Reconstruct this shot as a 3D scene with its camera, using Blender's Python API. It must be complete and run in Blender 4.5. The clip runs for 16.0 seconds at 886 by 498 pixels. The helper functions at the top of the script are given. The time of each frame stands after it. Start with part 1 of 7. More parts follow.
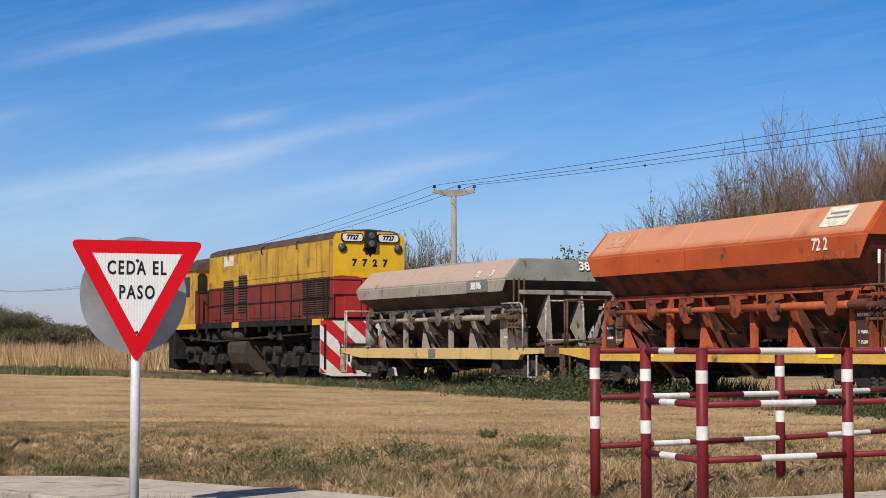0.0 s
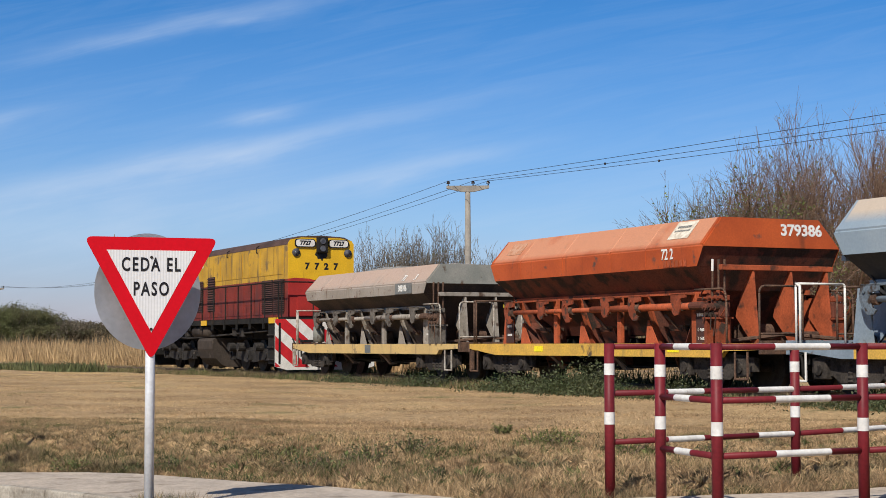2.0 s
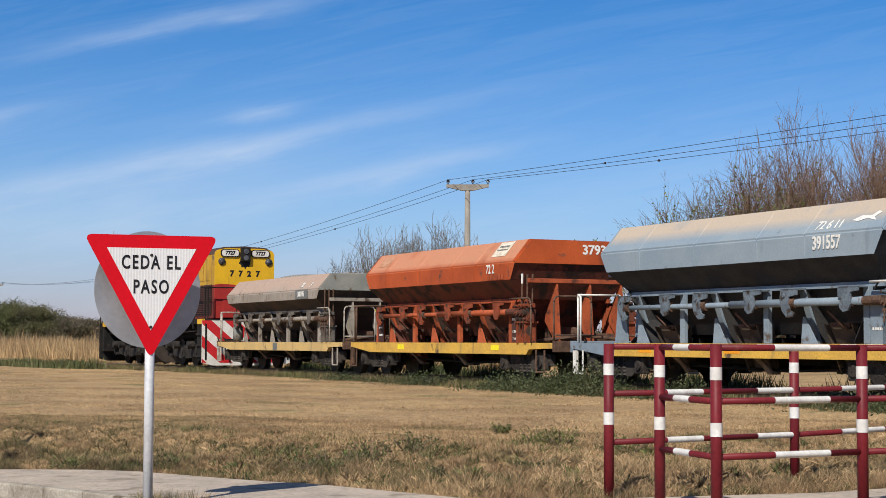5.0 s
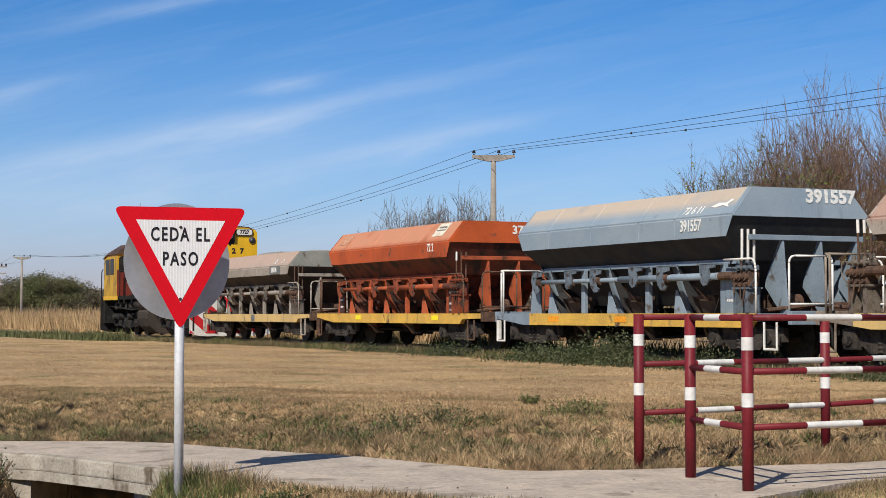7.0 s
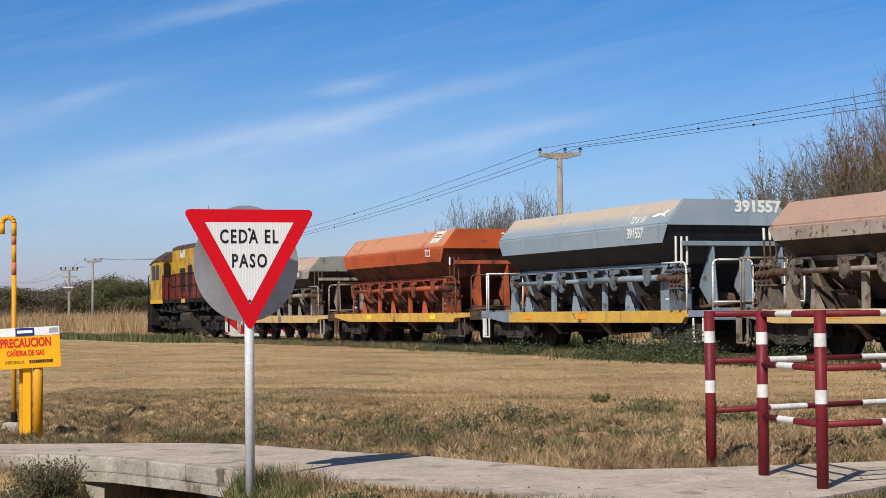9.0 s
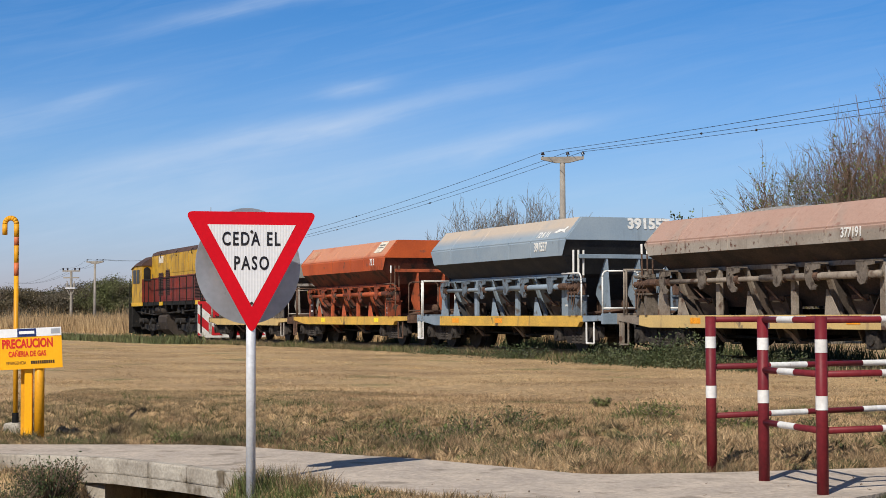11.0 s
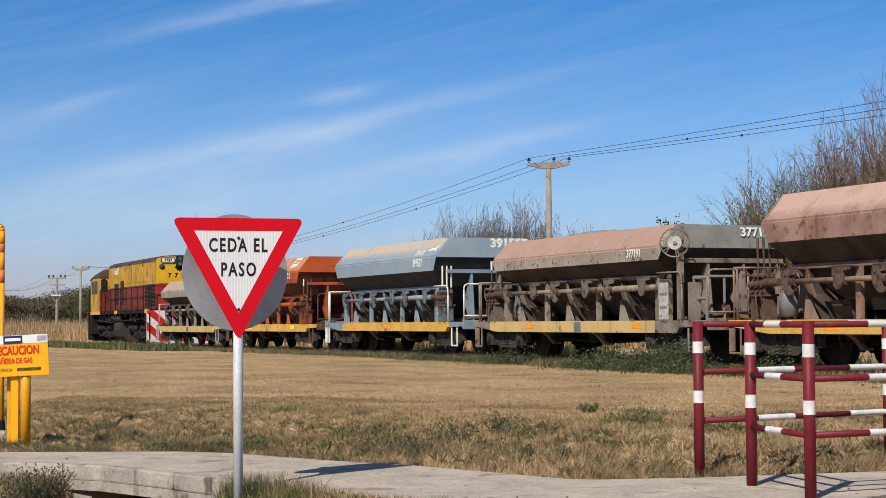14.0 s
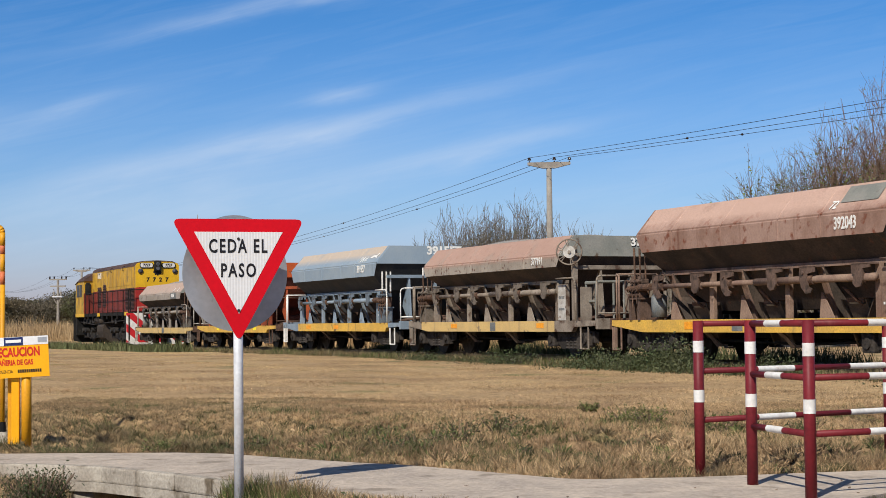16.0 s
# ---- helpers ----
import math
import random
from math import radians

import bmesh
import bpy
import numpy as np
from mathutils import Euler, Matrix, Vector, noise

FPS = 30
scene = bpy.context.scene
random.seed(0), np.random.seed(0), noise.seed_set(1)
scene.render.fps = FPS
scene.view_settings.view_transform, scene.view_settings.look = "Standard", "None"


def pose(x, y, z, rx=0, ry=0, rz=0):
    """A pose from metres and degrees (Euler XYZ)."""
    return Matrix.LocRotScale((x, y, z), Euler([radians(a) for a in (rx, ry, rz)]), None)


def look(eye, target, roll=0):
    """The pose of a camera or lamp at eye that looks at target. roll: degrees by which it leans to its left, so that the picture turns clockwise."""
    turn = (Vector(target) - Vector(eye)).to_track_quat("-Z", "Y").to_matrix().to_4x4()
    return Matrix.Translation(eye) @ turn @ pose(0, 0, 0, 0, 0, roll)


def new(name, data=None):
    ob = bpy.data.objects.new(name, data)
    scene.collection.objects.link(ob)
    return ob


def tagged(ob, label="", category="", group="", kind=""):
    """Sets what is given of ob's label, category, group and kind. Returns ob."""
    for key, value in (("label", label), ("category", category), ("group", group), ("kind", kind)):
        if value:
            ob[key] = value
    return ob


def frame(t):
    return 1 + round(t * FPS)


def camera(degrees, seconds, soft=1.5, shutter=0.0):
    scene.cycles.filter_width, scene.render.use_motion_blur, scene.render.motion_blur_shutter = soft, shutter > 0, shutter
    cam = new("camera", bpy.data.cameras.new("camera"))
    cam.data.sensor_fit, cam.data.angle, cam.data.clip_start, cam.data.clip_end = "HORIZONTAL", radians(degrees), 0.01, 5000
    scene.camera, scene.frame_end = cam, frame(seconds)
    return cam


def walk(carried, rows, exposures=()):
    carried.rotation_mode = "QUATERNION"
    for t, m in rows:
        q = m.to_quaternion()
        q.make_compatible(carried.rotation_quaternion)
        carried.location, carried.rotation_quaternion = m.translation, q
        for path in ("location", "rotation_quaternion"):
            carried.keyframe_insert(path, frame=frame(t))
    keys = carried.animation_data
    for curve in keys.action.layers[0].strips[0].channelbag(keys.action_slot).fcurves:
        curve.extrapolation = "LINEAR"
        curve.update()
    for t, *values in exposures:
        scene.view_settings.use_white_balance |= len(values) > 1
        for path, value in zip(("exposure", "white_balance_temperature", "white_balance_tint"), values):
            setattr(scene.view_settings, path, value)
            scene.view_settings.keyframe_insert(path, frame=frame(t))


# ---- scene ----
cam = camera(30.0, 16.0, soft=0.85)
PATH = [
    (0, (0.003, -0.016, 1.12), (0.003, 1.98, 1.24), -0.0),
    (0.5, (0.006, -0.024, 1.117), (-0.001, 1.972, 1.235), -0.1),
    (1, (0.004, -0.019, 1.121), (-0.01, 1.978, 1.238), -0.1),
    (1.5, (0.005, -0.022, 1.122), (-0.012, 1.974, 1.239), -0.0),
    (2, (0.004, -0.01, 1.122), (-0.013, 1.987, 1.237), -0.1),
    (2.5, (-0.003, -0.013, 1.125), (-0.017, 1.983, 1.24), 0.0),
    (3, (0.002, -0.009, 1.121), (-0.016, 1.987, 1.238), -0.0),
    (3.5, (0.001, -0.02, 1.121), (-0.017, 1.976, 1.237), 0.0),
    (4, (0.003, -0.015, 1.124), (-0.009, 1.981, 1.24), 0.1),
    (6.5, (-0.019, 0.007, 1.129), (-0.052, 2.005, 1.22), 0.3),
    (7, (-0.026, 0.021, 1.129), (-0.073, 2.019, 1.207), -0.0),
    (7.5, (-0.031, 0.028, 1.129), (-0.093, 2.026, 1.199), -0.3),
    (8, (-0.034, 0.025, 1.131), (-0.118, 2.022, 1.201), -0.5),
    (8.5, (-0.034, 0.035, 1.131), (-0.144, 2.031, 1.206), -0.7),
    (9, (-0.034, 0.043, 1.133), (-0.162, 2.038, 1.21), -0.6),
    (11.5, (-0.031, 0.029, 1.136), (-0.161, 2.023, 1.219), -0.2),
    (12, (-0.035, 0.038, 1.133), (-0.163, 2.032, 1.218), -0.3),
    (12.5, (-0.032, 0.034, 1.135), (-0.159, 2.028, 1.219), -0.3),
    (13, (-0.035, 0.021, 1.132), (-0.155, 2.015, 1.218), -0.2),
    (13.5, (-0.028, 0.018, 1.132), (-0.145, 2.013, 1.219), -0.4),
    (14, (-0.038, 0.037, 1.134), (-0.152, 2.032, 1.222), -0.4),
    (14.5, (-0.026, 0.015, 1.134), (-0.14, 2.01, 1.223), -0.5),
    (15, (-0.032, 0.016, 1.135), (-0.141, 2.011, 1.223), -0.5),
    (15.5, (-0.031, 0.015, 1.137), (-0.142, 2.01, 1.224), -0.5),
    (16, (-0.031, 0.035, 1.135), (-0.146, 2.029, 1.223), -0.6),
]
walk(cam, [(t, look(eye, target, roll)) for t, eye, target, roll in PATH])

# ---- light ----
SUN_FROM = Vector((-0.276, -0.683, 0.676)).normalized()
world = bpy.data.worlds.new("sky")
scene.world = world
world.use_nodes = True
wn, wl = world.node_tree.nodes, world.node_tree.links
wn.clear()
w_out = wn.new("ShaderNodeOutputWorld")
w_bg = wn.new("ShaderNodeBackground")
w_sky = wn.new("ShaderNodeTexSky")
w_sky.sky_type = "NISHITA"
w_sky.sun_disc = False
w_sky.sun_elevation = radians(42.5)
w_sky.sun_rotation = radians(202)
w_sky.air_density, w_sky.dust_density, w_sky.ozone_density = 1.0, 0.6, 2.6
w_co = wn.new("ShaderNodeTexCoord")
# thin cirrus: faint grain, and streaks that climb gently to the right. u: sideways, v: upwards, over the way ahead
w_xyz = wn.new("ShaderNodeSeparateXYZ")
wl.new(w_co.outputs["Generated"], w_xyz.inputs[0])


def sky_math(kind, a, b=0.0, c=None):
    m = wn.new("ShaderNodeMath")
    m.operation = kind
    for i, v in enumerate((a, b) if c is None else (a, b, c)):
        if isinstance(v, (int, float)):
            m.inputs[i].default_value = v
        else:
            wl.new(v, m.inputs[i])
    return m.outputs[0]


def sky_noise(su, sv, detail, rough, twist=0.0):
    c, n = wn.new("ShaderNodeCombineXYZ"), wn.new("ShaderNodeTexNoise")
    wl.new(sky_math("MULTIPLY", w_u, su), c.inputs[0])
    wl.new(sky_math("MULTIPLY", w_v, sv), c.inputs[1])
    wl.new(w_ahead, c.inputs[2])
    n.inputs["Scale"].default_value, n.inputs["Detail"].default_value = 1.0, detail
    n.inputs["Roughness"].default_value, n.inputs["Distortion"].default_value = rough, twist
    wl.new(c.outputs[0], n.inputs["Vector"])
    return n.outputs["Fac"]


w_ahead = sky_math("SIGN", w_xyz.outputs["Y"])
w_deepness = sky_math("MAXIMUM", sky_math("ABSOLUTE", w_xyz.outputs["Y"]), 0.05)
w_u = sky_math("DIVIDE", w_xyz.outputs["X"], w_deepness)
w_flat = sky_math("DIVIDE", w_xyz.outputs["Z"], w_deepness)
w_v = sky_math("MULTIPLY_ADD", w_u, -0.20, w_flat)
w_wisp = sky_noise(9.0, 95.0, 6.0, 0.62, 0.8)
w_puff = sky_noise(14.0, 40.0, 4.0, 0.55)
w_bent = sky_math("MULTIPLY_ADD", sky_math("SUBTRACT", w_puff, 0.5), 0.016, w_v)
w_sum = sky_math("MULTIPLY", sky_math("MAXIMUM", sky_math("SUBTRACT", w_wisp, 0.42), 0.0), 0.17)
# each streak: middle and half length along u, height and half width along v, strength
for w_mu, w_su, w_mv, w_sv, w_k in ((-0.17, 0.09, 0.228, 0.006, 0.26), (-0.13, 0.13, 0.145, 0.007, 0.34), (-0.25, 0.12, 0.136, 0.017, 0.30), (-0.12, 0.02, 0.164, 0.005, 0.26), (-0.28, 0.03, 0.192, 0.005, 0.20),
                                    (-0.03, 0.07, 0.112, 0.006, 0.26), (-0.20, 0.16, 0.110, 0.016, 0.26), (0.05, 0.30, 0.070, 0.020, 0.10), (-0.42, 0.10, 0.190, 0.014, 0.3), (0.45, 0.12, 0.10, 0.012, 0.2)):
    w_a = sky_math("DIVIDE", sky_math("SUBTRACT", w_u, w_mu), w_su)
    w_b = sky_math("DIVIDE", sky_math("SUBTRACT", w_bent, w_mv), w_sv)
    w_g = sky_math("EXPONENT", sky_math("MULTIPLY", sky_math("ADD", sky_math("MULTIPLY", w_a, w_a), sky_math("MULTIPLY", w_b, w_b)), -1.0))
    w_sum = sky_math("ADD", w_sum, sky_math("MULTIPLY", w_g, sky_math("MULTIPLY", sky_math("MULTIPLY_ADD", w_wisp, 0.5, sky_math("MULTIPLY", w_puff, 0.95)), w_k)))
w_soft = wn.new("ShaderNodeMath")
w_soft.operation = "MULTIPLY"
w_soft.use_clamp = True
w_soft.inputs[1].default_value = 1.35
wl.new(w_sum, w_soft.inputs[0])
w_mix = wn.new("ShaderNodeMix")
w_mix.data_type = "RGBA"
w_mix.inputs["B"].default_value = (7.5, 8.8, 10.8, 1)
wl.new(w_soft.outputs[0], w_mix.inputs["Factor"])
# the sky deepens quickly from the pale horizon upwards
w_sep = wn.new("ShaderNodeSeparateXYZ")
w_deep = wn.new("ShaderNodeValToRGB")
for w_at, w_tint in ((0.0, (1.04, 0.95, 1.36, 1)), (0.07, (0.73, 0.97, 1.41, 1)), (0.20, (0.285, 0.745, 1.26, 1)), (0.45, (0.12, 0.27, 0.55, 1))):
    w_el = w_deep.color_ramp.elements[0] if w_at == 0.0 else w_deep.color_ramp.elements.new(w_at)
    w_el.position, w_el.color = w_at, w_tint
w_tone = wn.new("ShaderNodeMix")
w_tone.data_type, w_tone.blend_type = "RGBA", "MULTIPLY"
w_tone.inputs["Factor"].default_value = 1.0
wl.new(w_co.outputs["Generated"], w_sep.inputs[0])
wl.new(w_sep.outputs["Z"], w_deep.inputs["Fac"])
wl.new(w_sky.outputs["Color"], w_tone.inputs["A"])
wl.new(w_deep.outputs["Color"], w_tone.inputs["B"])
wl.new(w_tone.outputs["Result"], w_mix.inputs["A"])
wl.new(w_mix.outputs["Result"], w_bg.inputs["Color"])
wl.new(w_bg.outputs["Background"], w_out.inputs["Surface"])
w_bg.inputs["Strength"].default_value = 0.081
sun = new("sun", bpy.data.lights.new("sun", "SUN"))
sun.data.energy, sun.data.angle, sun.data.color = 4.9, radians(0.5), (1.0, 0.94, 0.84)
sun.matrix_world = look(SUN_FROM * 50, (0, 0, 0))
scene.view_settings.exposure = 0.0


# ---- materials ----
def surf(name, c1, c2=None, scale=4.0, rough=0.7, metal=0.0, bump=0.15, fine=50.0, grain=0.25, stain=None, streak=None, dust=None, island=0.0, ridges=0.0):
    """A weathered surface: two colours in patches, fine grain, and if given stains, vertical streaks and dust on high parts."""
    m = bpy.data.materials.new(name)
    m.use_nodes = True
    n, l = m.node_tree.nodes, m.node_tree.links
    b = n["Principled BSDF"]
    b.inputs["Roughness"].default_value, b.inputs["Metallic"].default_value = rough, metal
    b.inputs["Specular IOR Level"].default_value = 0.5 if rough < 0.3 else 0.22
    co = n.new("ShaderNodeTexCoord")
    c2 = c2 or tuple(v * 0.8 for v in c1)

    def noise_fac(size, stretch=None, detail=4.0, lo=0.4, hi=0.62):
        t = n.new("ShaderNodeTexNoise")
        t.inputs["Scale"].default_value, t.inputs["Detail"].default_value = size, detail
        if stretch:
            mp = n.new("ShaderNodeMapping")
            mp.inputs["Scale"].default_value = stretch
            l.new(co.outputs["Object"], mp.inputs["Vector"])
            l.new(mp.outputs["Vector"], t.inputs["Vector"])
        else:
            l.new(co.outputs["Object"], t.inputs["Vector"])
        r = n.new("ShaderNodeMapRange")
        r.inputs["From Min"].default_value, r.inputs["From Max"].default_value = lo, hi
        l.new(t.outputs["Fac"], r.inputs["Value"])
        return r.outputs["Result"]

    def mixed(fac, a, colour, kind="MIX"):
        x = n.new("ShaderNodeMix")
        x.data_type, x.blend_type = "RGBA", kind
        l.new(fac, x.inputs["Factor"])
        l.new(a, x.inputs["A"])
        if isinstance(colour, tuple):
            x.inputs["B"].default_value = (*colour, 1)
        else:
            l.new(colour, x.inputs["B"])
        return x.outputs["Result"]

    first = n.new("ShaderNodeRGB")
    first.outputs[0].default_value = (*c1, 1)
    col = mixed(noise_fac(scale), first.outputs[0], c2)
    if streak:
        col = mixed(noise_fac(streak[1], (1.0, 1.0, 0.12), 3.0, streak[2], streak[2] + 0.16), col, streak[0])
    if stain:
        col = mixed(noise_fac(stain[1], None, 6.0, stain[2], stain[2] + 0.1), col, stain[0])
    if dust:
        sep = n.new("ShaderNodeSeparateXYZ")
        l.new(co.outputs["Object"], sep.inputs[0])
        r = n.new("ShaderNodeMapRange")
        r.inputs["From Min"].default_value, r.inputs["From Max"].default_value = dust[1], dust[2]
        r.inputs["To Max"].default_value = dust[3]
        l.new(sep.outputs["Z"], r.inputs["Value"])
        # dust lies on the long slopes, not on the ends
        far, ends, k, k2 = (n.new("ShaderNodeMath") for i in range(4))
        far.operation, ends.operation, k.operation, k2.operation = "ABSOLUTE", "LESS_THAN", "MULTIPLY", "MULTIPLY"
        l.new(sep.outputs["X"], far.inputs[0])
        l.new(far.outputs[0], ends.inputs[0])
        ends.inputs[1].default_value = 3.765
        l.new(r.outputs["Result"], k2.inputs[0])
        l.new(ends.outputs[0], k2.inputs[1])
        l.new(k2.outputs[0], k.inputs[0])
        l.new(noise_fac(1.6, None, 5.0, 0.12, 0.46), k.inputs[1])
        col = mixed(k.outputs[0], col, dust[0])
    g = n.new("ShaderNodeMapRange")
    g.inputs["From Min"].default_value, g.inputs["From Max"].default_value = 0.28, 0.72
    g.inputs["To Min"].default_value, g.inputs["To Max"].default_value = 1 - grain, 1 + grain
    t = n.new("ShaderNodeTexNoise")
    t.inputs["Scale"].default_value, t.inputs["Detail"].default_value = fine, 5.0
    l.new(co.outputs["Object"], t.inputs["Vector"])
    l.new(t.outputs["Fac"], g.inputs["Value"])
    if island:
        geo = n.new("ShaderNodeNewGeometry")
        v = n.new("ShaderNodeMapRange")
        v.inputs["To Min"].default_value, v.inputs["To Max"].default_value = 1 - island, 1 + island
        l.new(geo.outputs["Random Per Island"], v.inputs["Value"])
        k = n.new("ShaderNodeMath")
        k.operation = "MULTIPLY"
        l.new(v.outputs["Result"], k.inputs[0])
        l.new(g.outputs["Result"], k.inputs[1])
        value = k.outputs[0]
    else:
        value = g.outputs["Result"]
    hsv = n.new("ShaderNodeHueSaturation")
    l.new(value, hsv.inputs["Value"])
    l.new(col, hsv.inputs["Color"])
    l.new(hsv.outputs["Color"], b.inputs["Base Color"])
    if bump:
        bp = n.new("ShaderNodeBump")
        bp.inputs["Strength"].default_value, bp.inputs["Distance"].default_value = bump, 0.02
        l.new(t.outputs["Fac"], bp.inputs["Height"])
        l.new(bp.outputs["Normal"], b.inputs["Normal"])
    return m


RUST = (0.13, 0.055, 0.03)
M = {}
M["black"] = surf("sooty_black_steel", (0.010, 0.0098, 0.0095), (0.020, 0.018, 0.016), 3, 0.85, 0.0, 0.2, 30, 0.4, stain=((0.036, 0.028, 0.022), 5, 0.62))
M["tank_dust"] = surf("dusty_tank_steel", (0.062, 0.048, 0.038), (0.040, 0.032, 0.026), 3, 0.8, 0.0, 0.2, 30, 0.2, stain=((0.10, 0.078, 0.06), 3, 0.60))
M["bogie_dust"] = surf("dust_caked_bogie_iron", (0.060, 0.050, 0.042), (0.028, 0.024, 0.021), 5, 0.9, 0.0, 0.3, 30, 0.4, stain=((0.02, 0.017, 0.015), 6, 0.54))
M["bogie"] = surf("dusty_bogie_iron", (0.020, 0.018, 0.017), (0.042, 0.037, 0.033), 5, 0.8, 0.0, 0.3, 30, 0.4, stain=((0.095, 0.078, 0.064), 7, 0.63))
M["tread"] = surf("worn_wheel_steel", (0.05, 0.043, 0.038), (0.028, 0.024, 0.021), 8, 0.6, 0.3)
M["rust"] = surf("rusty_steel", (0.135, 0.078, 0.052), (0.075, 0.046, 0.034), 7, 0.85, 0.0, 0.3, 40, 0.4)
M["yellow_sill"] = surf("ochre_sill_paint", (0.70, 0.42, 0.075), (0.58, 0.35, 0.075), 2.5, 0.6, 0, 0.1, 30, 0.2, stain=((0.12, 0.08, 0.05), 3.5, 0.64), streak=((0.20, 0.14, 0.08), 5, 0.64))
M["loco_yellow"] = surf("weathered_yellow_paint", (0.56, 0.325, 0.030), (0.43, 0.245, 0.027), 1.6, 0.5, 0, 0.05, 30, 0.10, streak=((0.17, 0.105, 0.035), 5.5, 0.55), stain=((0.20, 0.13, 0.05), 2.6, 0.58))
M["face_yellow"] = surf("bright_yellow_paint", (0.72, 0.42, 0.02), (0.64, 0.37, 0.02), 2, 0.42, 0, 0.05, 30, 0.1, streak=((0.25, 0.15, 0.03), 3, 0.67))
M["loco_red"] = surf("faded_red_paint", (0.215, 0.032, 0.021), (0.14, 0.027, 0.020), 2.0, 0.55, 0, 0.08, 30, 0.2, streak=((0.10, 0.035, 0.028), 2.5, 0.55), stain=((0.06, 0.03, 0.025), 4, 0.66))
M["face_red"] = surf("red_hood_paint", (0.40, 0.035, 0.03), (0.32, 0.03, 0.026), 2, 0.45, 0, 0.05, 30, 0.12)
M["roof"] = surf("brown_sooty_roof", (0.10, 0.06, 0.05), (0.06, 0.04, 0.035), 2, 0.75)
M["white_paint"] = surf("dull_white_paint", (0.74, 0.72, 0.68), (0.62, 0.60, 0.55), 5, 0.55, 0, 0.05, 40, 0.12, stain=((0.30, 0.22, 0.15), 6, 0.68))
M["signal_red"] = surf("signal_red_paint", (0.55, 0.025, 0.03), (0.46, 0.02, 0.028), 4, 0.5, 0, 0.05, 40, 0.12, stain=((0.2, 0.04, 0.03), 6, 0.7))
M["dark"] = surf("dark_opening", (0.012, 0.012, 0.013), (0.02, 0.02, 0.02), 5, 0.6)
M["lamp_glass"] = surf("lamp_glass", (0.10, 0.10, 0.11), (0.05, 0.05, 0.06), 9, 0.08)
M["pane"] = surf("window_pane", (0.012, 0.013, 0.015), (0.025, 0.026, 0.028), 3, 0.31, bump=0.0)
M["letter_white"] = surf("stencil_white", (0.78, 0.77, 0.73), (0.66, 0.65, 0.61), 14, 0.6, 0, 0.0, 60, 0.15)
M["letter_black"] = surf("letter_black", (0.012, 0.012, 0.016), (0.02, 0.02, 0.022), 10, 0.5, bump=0.0)
M["gravel"] = surf("grey_crushed_stone", (0.22, 0.20, 0.18), (0.33, 0.31, 0.28), 18, 0.95, 0, 0.8, 40, 0.5)
M["refl_yellow"] = surf("reflector_yellow", (0.95, 0.80, 0.02), (0.9, 0.74, 0.02), 8, 0.35, bump=0.0)
M["refl_orange"] = surf("reflector_orange", (0.90, 0.36, 0.02), (0.85, 0.32, 0.02), 8, 0.35, bump=0.0)
M["paper"] = surf("torn_paper_label", (0.72, 0.66, 0.55), (0.55, 0.48, 0.38), 9, 0.8, 0, 0.05, 60, 0.2)
M["gray_rail"] = surf("chipped_pale_rail_paint", (0.42, 0.39, 0.34), (0.26, 0.21, 0.17), 9, 0.6, 0, 0.05, 40, 0.2)
M["faded_label"] = surf("faded_dusty_label", (0.52, 0.30, 0.20), (0.44, 0.20, 0.11), 9, 0.8, 0, 0.05, 60, 0.25)
M["maroon_panel"] = surf("dark_maroon_panel", (0.075, 0.035, 0.03), (0.055, 0.03, 0.027), 6, 0.7)
M["slate"] = surf("slate_number_patch", (0.14, 0.15, 0.15), (0.19, 0.19, 0.18), 6, 0.7)
# hopper paints: side, chutes and frames, dusty upper slope
M["gray_body"] = surf("brown_grey_hopper_paint", (0.27, 0.235, 0.195), (0.33, 0.29, 0.25), 1.2, 0.8, 0, 0.08, 30, 0.10, streak=((0.13, 0.075, 0.055), 5, 0.60), stain=((0.10, 0.035, 0.025), 5.5, 0.61), dust=((0.44, 0.315, 0.25), 2.16, 2.3, 0.85))
M["gray_frame"] = surf("grey_frame_paint", (0.25, 0.222, 0.188), (0.32, 0.285, 0.245), 3, 0.8, 0, 0.1, 30, 0.2, stain=((0.085, 0.055, 0.04), 4.5, 0.56))
M["gray_end"] = surf("grey_end_paint", (0.18, 0.185, 0.165), (0.23, 0.225, 0.20), 2, 0.75, 0, 0.06, 30, 0.12, stain=((0.10, 0.07, 0.05), 5, 0.62))
M["orange_body"] = surf("orange_hopper_paint", (0.46, 0.090, 0.024), (0.37, 0.070, 0.020), 1.2, 0.55, 0, 0.06, 30, 0.10, streak=((0.20, 0.05, 0.02), 3.5, 0.60), stain=((0.10, 0.06, 0.045), 4.5, 0.63), dust=((0.56, 0.27, 0.16), 2.42, 2.55, 0.85))
M["orange_frame"] = surf("red_orange_frame_paint", (0.42, 0.095, 0.038), (0.29, 0.07, 0.03), 3, 0.7, 0, 0.08, 30, 0.2, stain=((0.075, 0.035, 0.024), 4, 0.57))
M["blue_body"] = surf("blue_grey_hopper_paint", (0.235, 0.298, 0.355), (0.27, 0.328, 0.375), 1.2, 0.55, 0, 0.04, 30, 0.06, streak=((0.15, 0.18, 0.205), 3.0, 0.62), stain=((0.13, 0.155, 0.175), 4, 0.68), dust=((0.52, 0.42, 0.32), 2.56, 2.74, 0.9))
